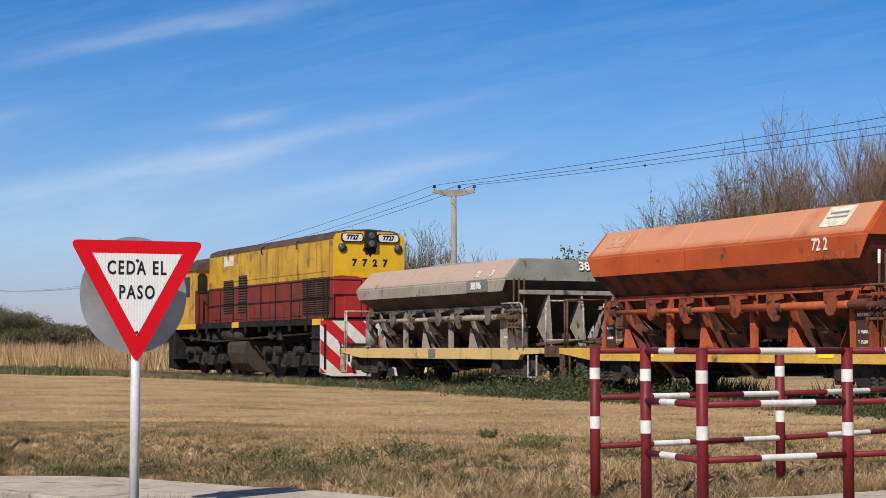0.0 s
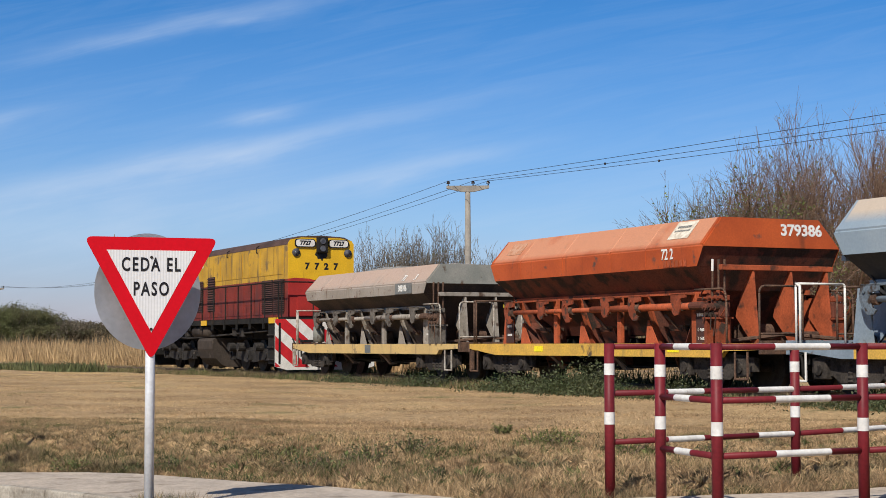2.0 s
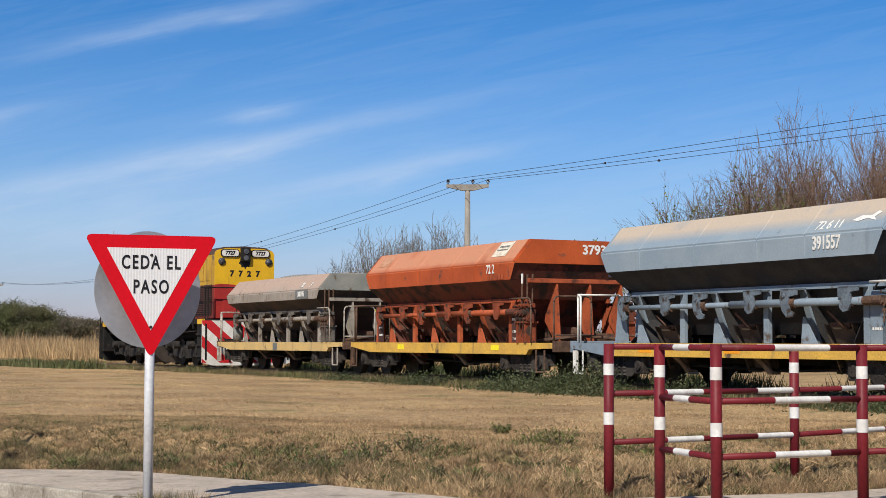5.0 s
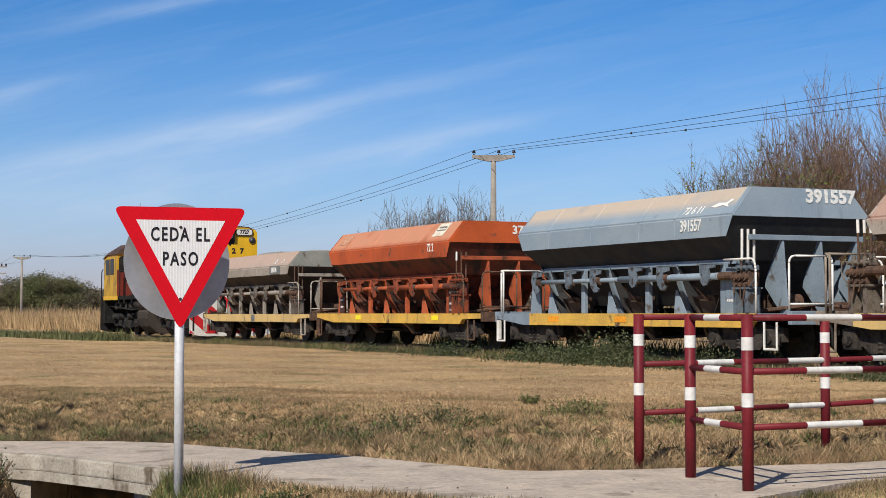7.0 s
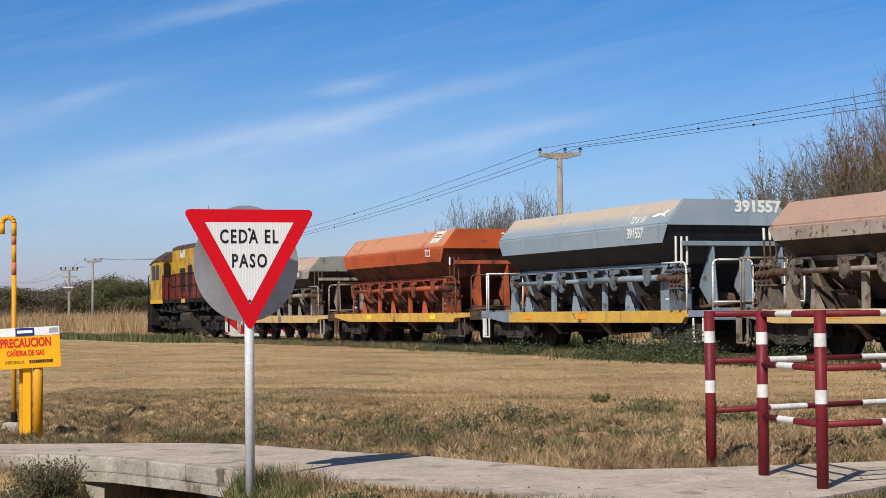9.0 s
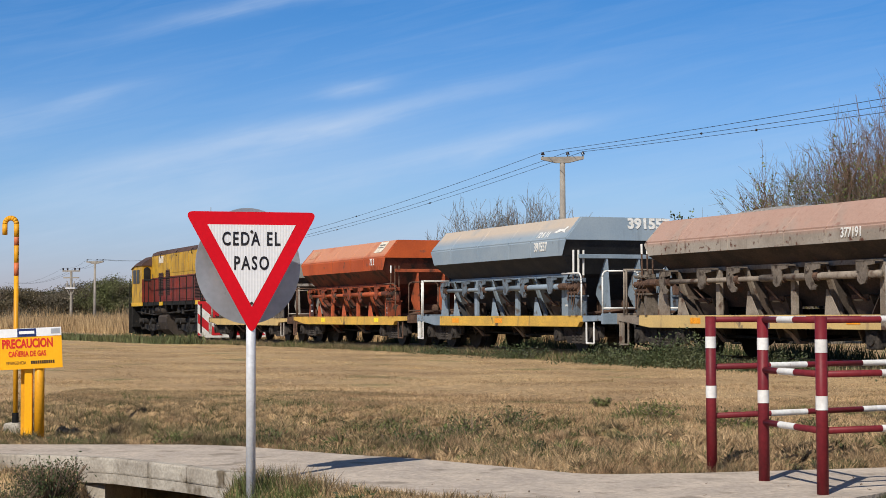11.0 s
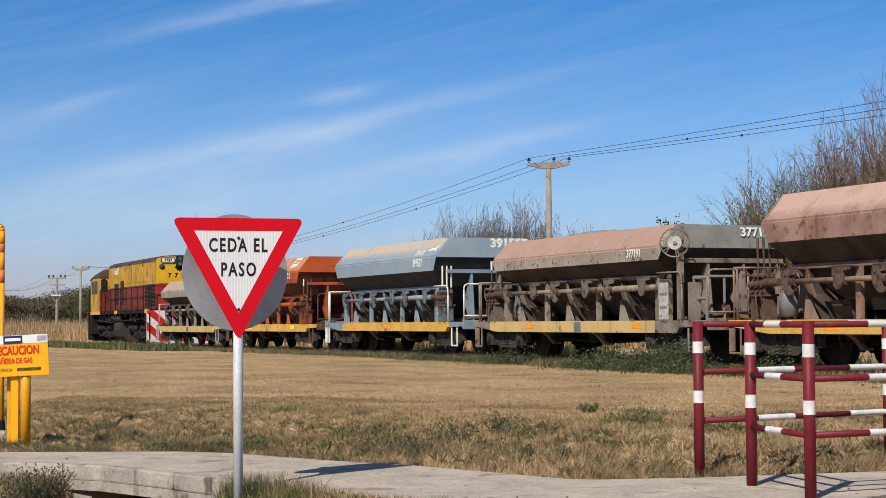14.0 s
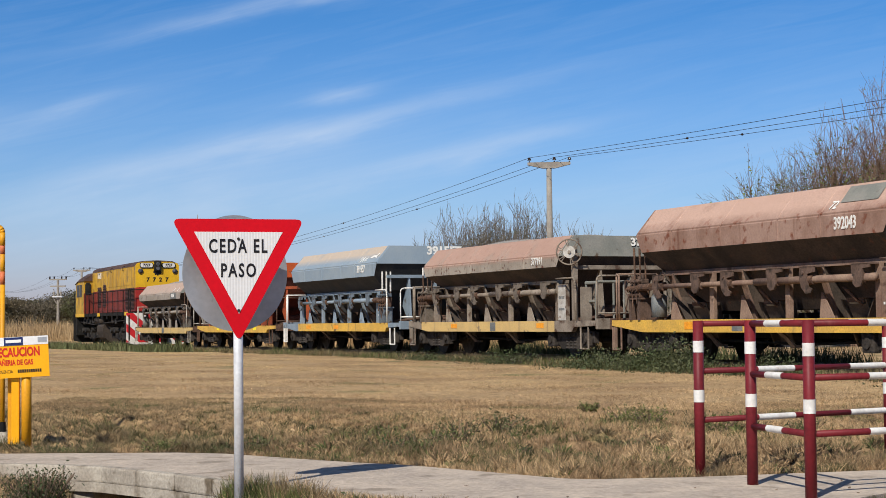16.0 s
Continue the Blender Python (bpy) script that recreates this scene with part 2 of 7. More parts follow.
M["blue_frame"] = surf("blue_grey_frame_paint", (0.23, 0.285, 0.34), (0.19, 0.24, 0.285), 3, 0.6, 0, 0.06, 30, 0.12, stain=((0.10, 0.08, 0.065), 5, 0.62))
M["brown_body"] = surf("rust_dusted_hopper_paint", (0.36, 0.315, 0.265), (0.27, 0.23, 0.19), 1.2, 0.8, 0, 0.08, 30, 0.10, streak=((0.12, 0.085, 0.065), 5, 0.60), stain=((0.11, 0.048, 0.033), 9, 0.58), dust=((0.40, 0.245, 0.19), 2.1, 2.2, 0.85))
M["brown_frame"] = surf("brown_grey_frame_paint", (0.265, 0.222, 0.178), (0.175, 0.14, 0.11), 3, 0.8, 0, 0.1, 30, 0.2, stain=((0.085, 0.05, 0.035), 4.5, 0.57))
M["russet_body"] = surf("russet_hopper_paint", (0.33, 0.215, 0.17), (0.235, 0.14, 0.105), 1.5, 0.8, 0, 0.08, 30, 0.12, streak=((0.17, 0.085, 0.06), 5, 0.58), stain=((0.17, 0.060, 0.036), 5, 0.57), dust=((0.50, 0.335, 0.265), 2.45, 2.65, 0.9))
M["russet_frame"] = surf("brown_frame_paint", (0.25, 0.17, 0.125), (0.17, 0.105, 0.08), 3, 0.8, 0, 0.1, 30, 0.2, stain=((0.10, 0.06, 0.045), 4, 0.6))
# the shaft brackets are grimier than the frames
for key, c in (("gray", (0.15, 0.132, 0.112)), ("orange", (0.27, 0.065, 0.03)), ("blue", (0.14, 0.172, 0.205)), ("brown", (0.17, 0.14, 0.112)), ("russet", (0.13, 0.085, 0.065))):
    M[key + "_bracket"] = surf(key + "_bracket_paint", c, tuple(v * 0.7 for v in c), 5, 0.75, 0, 0.1, 30, 0.25, stain=((0.05, 0.036, 0.028), 7, 0.55))
# place
M["wheel_paint"] = surf("worn_pale_wheel_paint", (0.50, 0.48, 0.44), (0.36, 0.33, 0.29), 6, 0.6, 0, 0.05, 40, 0.15, stain=((0.14, 0.07, 0.045), 8, 0.60))
M["grille_red"] = surf("sooty_red_grille", (0.085, 0.036, 0.03), (0.055, 0.03, 0.026), 4, 0.7, 0, 0.1, 30, 0.2)
# tan hangers, lightened in the colour to offset the shade under the sill
M["hanger_tan"] = surf("lightened_hanger_steel", (0.25, 0.19, 0.145), (0.16, 0.115, 0.088), 4, 0.85, 0, 0.15, 30, 0.25, stain=((0.08, 0.05, 0.036), 6, 0.6))
# grime, made darker to paint in the shade between the posts
M["chute_shade_grime"] = surf("shaded_grimy_chute_steel", (0.055, 0.043, 0.035), (0.10, 0.075, 0.055), 2.5, 0.85, 0, 0.2, 30, 0.25, stain=((0.20, 0.145, 0.10), 3.5, 0.6))
M["sill_faded"] = surf("faded_chipped_sill_paint", (0.62, 0.43, 0.17), (0.54, 0.38, 0.16), 2.0, 0.65, 0, 0.06, 30, 0.1, stain=((0.20, 0.15, 0.10), 5, 0.62), streak=((0.33, 0.22, 0.12), 6, 0.62))
# undersides: the shade below the hoppers is mixed into these colours, besides paint and grime
M["blue_under"] = surf("shaded_black_underside_paint", (0.030, 0.031, 0.034), (0.045, 0.043, 0.042), 3, 0.7, 0, 0.1, 30, 0.25)
M["orange_under"] = surf("shaded_grimy_red_brown_paint", (0.16, 0.05, 0.03), (0.10, 0.04, 0.028), 2, 0.75, 0, 0.12, 30, 0.3, stain=((0.04, 0.028, 0.022), 2.5, 0.5))
M["dull_under"] = surf("shaded_grimy_brown_steel", (0.085, 0.062, 0.048), (0.05, 0.04, 0.033), 2, 0.8, 0, 0.12, 30, 0.3, stain=((0.12, 0.06, 0.04), 5, 0.62))
M["soil"] = None
M["fence_red"] = surf("oxblood_fence_paint", (0.17, 0.016, 0.022), (0.13, 0.014, 0.02), 3, 0.5, 0, 0.06, 40, 0.15, streak=((0.22, 0.07, 0.06), 6, 0.66))
M["fence_white"] = surf("white_band_paint", (0.72, 0.71, 0.68), (0.62, 0.60, 0.57), 8, 0.6, 0, 0.05, 40, 0.1, stain=((0.35, 0.25, 0.2), 12, 0.68))
M["galv"] = surf("painted_steel_pole", (0.66, 0.67, 0.69), (0.57, 0.58, 0.60), 6, 0.4, 0.12, 0.05, 60, 0.1, stain=((0.3, 0.29, 0.28), 14, 0.68))
M["sign_red"] = surf("reflective_red", (0.60, 0.0, 0.010), (0.56, 0.0, 0.009), 3, 0.6, 0, 0.02, 40, 0.06)
M["sign_back"] = surf("grey_sign_back", (0.43, 0.45, 0.48), (0.36, 0.375, 0.40), 3, 0.45, 0.3, 0.03, 30, 0.08, stain=((0.2, 0.2, 0.21), 9, 0.68))
M["concrete"] = surf("worn_concrete", (0.50, 0.42, 0.34), (0.41, 0.345, 0.285), 2.6, 0.9, 0, 0.6, 28, 0.20, stain=((0.29, 0.24, 0.19), 3.2, 0.58))
M["kerb"] = surf("stained_kerb_concrete", (0.42, 0.375, 0.31), (0.31, 0.27, 0.22), 3, 0.9, 0, 0.25, 45, 0.22, stain=((0.15, 0.12, 0.085), 5, 0.57), streak=((0.19, 0.155, 0.115), 4.0, 0.6))
M["gas_yellow"] = surf("gas_yellow_paint", (0.72, 0.33, 0.015), (0.62, 0.28, 0.015), 3, 0.45, 0, 0.04, 40, 0.1, stain=((0.4, 0.2, 0.04), 9, 0.7))
M["gas_orange"] = surf("gas_orange_band", (0.60, 0.16, 0.06), (0.55, 0.15, 0.06), 3, 0.5, 0, 0.04, 40, 0.1)
M["panel_yellow"] = surf("sign_panel_yellow", (0.85, 0.40, 0.01), (0.80, 0.37, 0.01), 2, 0.4, 0, 0.02, 40, 0.05)
M["panel_white"] = surf("sign_panel_white", (0.78, 0.78, 0.77), (0.70, 0.70, 0.70), 3, 0.4, 0, 0.02, 40, 0.05)
M["navy"] = surf("navy_mark", (0.02, 0.035, 0.13), (0.02, 0.03, 0.11), 5, 0.4, bump=0.0)
M["letter_red"] = surf("letter_red", (0.60, 0.03, 0.02), (0.55, 0.03, 0.02), 5, 0.4, bump=0.0)
M["pole_concrete"] = surf("grey_pole_concrete", (0.30, 0.27, 0.23), (0.24, 0.215, 0.185), 3, 0.9, 0, 0.2, 30, 0.2)
M["insulator"] = surf("brown_glazed_insulator", (0.02, 0.016, 0.016), (0.03, 0.02, 0.02), 9, 0.2)
M["wire"] = surf("dark_wire", (0.03, 0.03, 0.035), None, 9, 0.6)
M["rail"] = surf("rail_steel", (0.12, 0.075, 0.05), (0.2, 0.14, 0.1), 5, 0.6, 0.4)
M["sleeper"] = surf("grey_sleeper_wood", (0.12, 0.10, 0.08), (0.08, 0.065, 0.05), 4, 0.9)
M["bark"] = surf("brown_bark", (0.15, 0.105, 0.075), (0.23, 0.17, 0.12), 5, 0.9, 0, 0.2, 30, 0.3, island=0.3)
M["bark_grey"] = surf("grey_bark", (0.16, 0.14, 0.115), (0.22, 0.19, 0.155), 5, 0.9, 0, 0.2, 30, 0.3, island=0.3)
M["bark_red"] = surf("reddish_brown_bark", (0.17, 0.105, 0.072), (0.25, 0.165, 0.115), 5, 0.9, 0, 0.2, 30, 0.3, island=0.35)
M["leaf_new"] = surf("young_leaf", (0.11, 0.14, 0.038), (0.16, 0.175, 0.055), 6, 0.6, 0, 0, 20, 0.3, island=0.35)
M["leaf_dark"] = surf("dark_leaf", (0.034, 0.052, 0.018), (0.062, 0.075, 0.030), 3, 0.6, 0, 0, 20, 0.3, island=0.4)
M["leaf_olive"] = surf("olive_leaf", (0.125, 0.098, 0.058), (0.068, 0.062, 0.034), 0.25, 0.7, 0, 0, 20, 0.3, stain=((0.17, 0.125, 0.085), 0.35, 0.55), island=0.5)
M["hedge_grey"] = surf("greyish_twiggy_scrub", (0.170, 0.140, 0.100), (0.100, 0.086, 0.058), 0.3, 0.8, 0, 0, 20, 0.3, stain=((0.06, 0.062, 0.032), 0.4, 0.55), island=0.5)
M["hedge_green"] = surf("dull_fresh_leaf", (0.105, 0.115, 0.045), (0.13, 0.12, 0.058), 0.3, 0.7, 0, 0, 20, 0.3, stain=((0.095, 0.08, 0.05), 0.4, 0.54), island=0.5)
M["bank_weed"] = surf("dusty_weed_green", (0.075, 0.088, 0.034), (0.115, 0.115, 0.05), 1.5, 0.7, 0, 0, 20, 0.3, island=0.5)
M["weed_leaf"] = surf("trackside_leaf", (0.046, 0.063, 0.024), (0.080, 0.086, 0.043), 1.1, 0.7, 0, 0, 20, 0.3, stain=((0.075, 0.062, 0.055), 0.9, 0.58), island=0.45)
M["weed"] = surf("weed_green", (0.040, 0.056, 0.020), (0.075, 0.080, 0.034), 1.5, 0.7, 0, 0, 20, 0.3, island=0.45)
M["bank_green"] = surf("rough_green_grass", (0.085, 0.105, 0.034), (0.14, 0.145, 0.05), 1.2, 0.75, 0, 0, 20, 0.3, island=0.45)
M["reed"] = surf("dry_reed", (0.42, 0.29, 0.15), (0.33, 0.22, 0.115), 0.5, 0.85, 0, 0, 20, 0.3, island=0.35)
M["straw"] = surf("dry_grass", (0.455, 0.315, 0.175), (0.285, 0.188, 0.105), 0.7, 0.85, 0, 0, 20, 0.3, stain=((0.12, 0.12, 0.045), 0.9, 0.61), island=0.6)
M["verge_dry"] = surf("trodden_verge_grass", (0.25, 0.185, 0.105), (0.13, 0.10, 0.055), 1.6, 0.85, 0, 0, 20, 0.3, stain=((0.07, 0.072, 0.028), 2.2, 0.52), island=0.6)
M["straw_pale"] = surf("pale_mown_straw", (0.62, 0.46, 0.25), (0.47, 0.33, 0.17), 0.5, 0.85, 0, 0, 20, 0.3, stain=((0.19, 0.18, 0.07), 0.5, 0.60), island=0.4)


def ground_material():
    m = surf("dry_mown_ground", (0.41, 0.285, 0.148), (0.30, 0.20, 0.105), 0.35, 0.95, 0, 0.5, 9, 0.45,
             stain=((0.15, 0.145, 0.055), 0.55, 0.60))
    return m


M["soil"] = ground_material()


# ---- mesh tools ----
def obj(name, bm, material, parent=None, label="", smooth=False):
    me = bpy.data.meshes.new(name)
    bmesh.ops.recalc_face_normals(bm, faces=bm.faces)
    bm.to_mesh(me)
    bm.free()
    if smooth:
        me.shade_smooth()
    me.materials.append(M[material] if isinstance(material, str) else material)
    o = new(name, me)
    if parent:
        o.parent = parent
    if label:
        tagged(o, label)
    return o


def part(name, bm, material, parent, label="", smooth=False):
    return obj(name, bm, material, parent, label, smooth)


def shared(name, mesh, parent, m=None):
    o = new(name, mesh)
    o.parent = parent
    if m is not None:
        o.matrix_basis = m
    return o


def thing(name, label, category, group=""):
    return tagged(new(name), label, category, group)


def box(bm, x0, x1, y0, y1, z0, z1, bevel=0.0):
    r = bmesh.ops.create_cube(bm, size=1.0)
    for v in r["verts"]:
        v.co = Vector((x0 + (v.co.x + 0.5) * (x1 - x0), y0 + (v.co.y + 0.5) * (y1 - y0), z0 + (v.co.z + 0.5) * (z1 - z0)))
    if bevel:
        es = list({e for v in r["verts"] for e in v.link_edges})
        bmesh.ops.bevel(bm, geom=es, offset=bevel, segments=2, affect="EDGES", profile=0.6)
    return bm


def tube(bm, a, b, r0, r1=None, seg=10, cap=True):
    a, b = Vector(a), Vector(b)
    m = Matrix.Translation((a + b) / 2) @ (b - a).to_track_quat("Z", "Y").to_matrix().to_4x4()
    bmesh.ops.create_cone(bm, cap_ends=cap, segments=seg, radius1=r0, radius2=r0 if r1 is None else r1, depth=(b - a).length, matrix=m)
    return bm


def pipe(bm, pts, r, seg=8):
    for a, b in zip(pts, pts[1:]):
        tube(bm, a, b, r, seg=seg)
    for p in pts[1:-1]:
        bmesh.ops.create_icosphere(bm, subdivisions=1, radius=r * 1.03, matrix=Matrix.Translation(p))
    return bm


def bent(pts, cut=0.08, steps=3):
    """The points of a line with its corners rounded."""
    out = [Vector(pts[0])]
    for a, p, b in zip(pts, pts[1:], pts[2:]):
        a, p, b = Vector(a), Vector(p), Vector(b)
        s, e = p + (a - p).normalized() * cut, p + (b - p).normalized() * cut
        for i in range(steps + 1):
            t = i / steps
            out.append(s * (1 - t) ** 2 + p * 2 * t * (1 - t) + e * t * t)
    out.append(Vector(pts[-1]))
    return out


def solid(bm, pts, push):
    """A closed plate: the outline pts pushed along a vector."""
    push = Vector(push)
    a = [bm.verts.new(p) for p in pts]
    b = [bm.verts.new(Vector(p) + push) for p in pts]
    bm.faces.new(a)
    bm.faces.new(b[::-1])
    for i in range(len(pts)):
        j = (i + 1) % len(pts)
        bm.faces.new((a[i], b[i], b[j], a[j]))
    return bm


def loft(bm, rings, caps=True):
    vs = [[bm.verts.new(p) for p in r] for r in rings]
    for r, q in zip(vs, vs[1:]):
        for i in range(len(r)):
            j = (i + 1) % len(r)
            bm.faces.new((r[i], r[j], q[j], q[i]))
    if caps:
        bm.faces.new(vs[0])
        bm.faces.new(vs[-1][::-1])
    return bm


def B():
    return bmesh.new()


def words(text, size, material, parent, m, name="lettering", depth=0.003, squeeze=1.0, thick=0.0, label="", gap=1.0):
    cu = bpy.data.curves.new("text", "FONT")
    cu.body, cu.size, cu.align_x, cu.align_y, cu.extrude, cu.offset = text, size, "CENTER", "CENTER", depth, thick
    cu.resolution_u, cu.space_character = 3, gap
    tmp = new("text", cu)
    me = bpy.data.meshes.new_from_object(tmp.evaluated_get(bpy.context.evaluated_depsgraph_get()))
    bpy.data.objects.remove(tmp)
    me.transform(Matrix.Diagonal((squeeze, 1, 1, 1)))
    me.transform(m)
    me.materials.clear()
    me.materials.append(M[material])
    o = new(name, me)
    o.parent = parent
    if label:
        tagged(o, label)
    return o


def strokes(w, h, n, material, parent, m, name="lettering"):
    """Writing that cannot be read: a row of short bars."""
    bm = B()
    step = w / n
    for i in range(n):
        box(bm, -w / 2 + i * step, -w / 2 + (i + 0.72) * step, -h / 2, h / 2, 0, 0.003)
    bm.transform(m)
    return part(name, bm, material, parent)


def frame_of(origin, right, up):
    """A matrix whose x runs along right and whose y along up."""
    x = Vector(right).normalized()
    y = (Vector(up) - x * Vector(up).dot(x)).normalized()
    z = x.cross(y)
    m = Matrix((x, y, z)).transposed().to_4x4()
    m.translation = Vector(origin)
    return m


def cloud_mesh(name, verts, faces, material, parent=None):
    """One mesh out of numpy arrays of corners and of triangles or quads."""
    me = bpy.data.meshes.new(name)
    k = faces.shape[1]
    me.vertices.add(len(verts))
    me.vertices.foreach_set("co", verts.astype(np.float32).ravel())
    me.loops.add(faces.size)
    me.loops.foreach_set("vertex_index", faces.astype(np.int32).ravel())
    me.polygons.add(len(faces))
    me.polygons.foreach_set("loop_start", np.arange(0, faces.size, k, dtype=np.int32))
    me.polygons.foreach_set("loop_total", np.full(len(faces), k, dtype=np.int32))
    me.update(calc_edges=True)
    me.materials.append(M[material])
    o = new(name, me)
    if parent:
        o.parent = parent
    return o


# ---- the ground ----
TH = radians(25.94)                       # heading of the line, from +y towards -x
ALONG = Vector((-math.sin(TH), math.cos(TH), 0))
ASIDE = Vector((-math.cos(TH), -math.sin(TH), 0))
LINE0 = Vector((-1.928, 43.105, 0))
RAIL_Z = 0.33


def dip(s):
    """How far the line lies lower at s metres along it."""
    return -0.0050 * np.clip(np.asarray(s, float) - 6, 0, 45)


def drift(s):
    """How far the line bends to its near side at s metres along it."""
    return 0.0045 * np.clip(np.asarray(s, float) - 6, 0, 60)


def on_line(s, aside=0.0, up=0.0):
    return LINE0 + ALONG * s + ASIDE * (aside + float(drift(s))) + Vector((0, 0, float(dip(s)) + up))


PAVE_Z = 0.054
FAR_X, FAR_Y = (-60, -9, -4.7, -3.1, -2.66, -1.6, -1.05, 0.21, 0.98, 2.63, 5.5, 60), (16.5, 14.3, 13.92, 13.93, 13.78, 12.93, 12.6, 11.37, 11.5, 12.05, 14.0, 50)
NEAR_X, NEAR_Y = (-60, -9, -4.4, -3.93, -3.33, -2.59, -1.88, -1.02, -0.36, 0.35, 1.19, 2.33, 5.5, 60), (15.5, 13.3, 13.0, 12.9, 12.62, 11.93, 11.15, 10.46, 9.9, 9.38, 9.3, 10.7, 12.9, 48)


def ease(a):
    a = np.clip(a, 0, 1)
    return a * a * (3 - 2 * a)


def waves(x, y):
    return 0.5 * np.sin(x * 0.83 + 1.3 * np.sin(y * 0.31)) * np.cos(y * 0.57 + 0.7) + 0.35 * np.sin(x * 2.1 + y * 1.3) + 0.25 * np.sin(x * 4.3 - y * 3.1 + 1.0)


def land(x, y):
    """Height of the ground at x, y."""
    x, y = np.asarray(x, float), np.asarray(y, float)
    yf, yn = np.interp(x, FAR_X, FAR_Y), np.interp(x, NEAR_X, NEAR_Y)
    behind = PAVE_Z - 0.03 + 0.19 * ease((y - yf) / 5.0) + 0.018 * waves(x, y) * ease((y - yf) / 1.0)
    away = y - yf
    tuft = np.sin(x * 17.0 + 2.0 * np.sin(y * 9.0)) * np.sin(y * 15.0 + 1.7 * np.sin(x * 7.0)) + 0.7 * np.sin(x * 7.3 + 1.0) * np.sin(y * 6.1 + np.sin(x * 3.1))
    behind = behind + 0.052 * tuft * ease(away / 0.35) * ease((4.8 - away) / 2.5)
    front = PAVE_Z - 0.03 - (0.05 + 0.09 * ease((-0.6 - x) / 0.9)) * ease((yn - y) / 0.9) + 0.02 * waves(x * 1.7, y * 1.7)
    ditch = np.exp(-(((x + 2.98 - 0.242 * (12.1 - y)) / 0.43) ** 4)) * 1.1 * ease((y - 9.6) / 1.2)
    front = front - ditch - 0.10 * ease((-2.4 - x) / 1.5) * (y < 13)
    z = np.where(y > yf, behind, np.where(y < yn, front, PAVE_Z - 0.16 - 1.3 * np.exp(-(((x + 2.95) / 0.6) ** 4))))
    off = (x - LINE0.x) * ASIDE.x + (y - LINE0.y) * ASIDE.y
    bed = ease((2.6 - np.abs(off)) / 1.2)
    fall = dip((x - LINE0.x) * ALONG.x + (y - LINE0.y) * ALONG.y)
    return np.where(y > yf, z * (1 - bed) + 0.17 * bed + fall, z)


def axis(lo, hi, step, reach, grow=1.16):
    mid = list(np.arange(lo, hi + 1e-6, step))
    out, d = [], step
    v = hi
    while v < reach[1]:
        d *= grow
        v += d
        out.append(v)
    low, d, v = [], step, lo
    while v > reach[0]:
        d *= grow
        v -= d
        low.append(v)
    return np.array(low[::-1] + mid + out)


def build_ground():
    xs, ys = axis(-6, 5, 0.06, (-3500, 3500)), axis(7.5, 17, 0.06, (-400, 4500), 1.12)
    gx, gy = np.meshgrid(xs, ys)
    z = land(gx, gy)
    v = np.stack([gx.ravel(), gy.ravel(), z.ravel()], 1)
    nx, ny = len(xs), len(ys)
    i = (np.arange(ny - 1)[:, None] * nx + np.arange(nx - 1)[None]).ravel()
    f = np.stack([i, i + 1, i + nx + 1, i + nx], 1)
    o = cloud_mesh("ground", v, f, "soil")
    o.data.shade_smooth()
    tagged(o, "dry mown field of straw-coloured grass with green patches", "field", kind="structure")


build_ground()


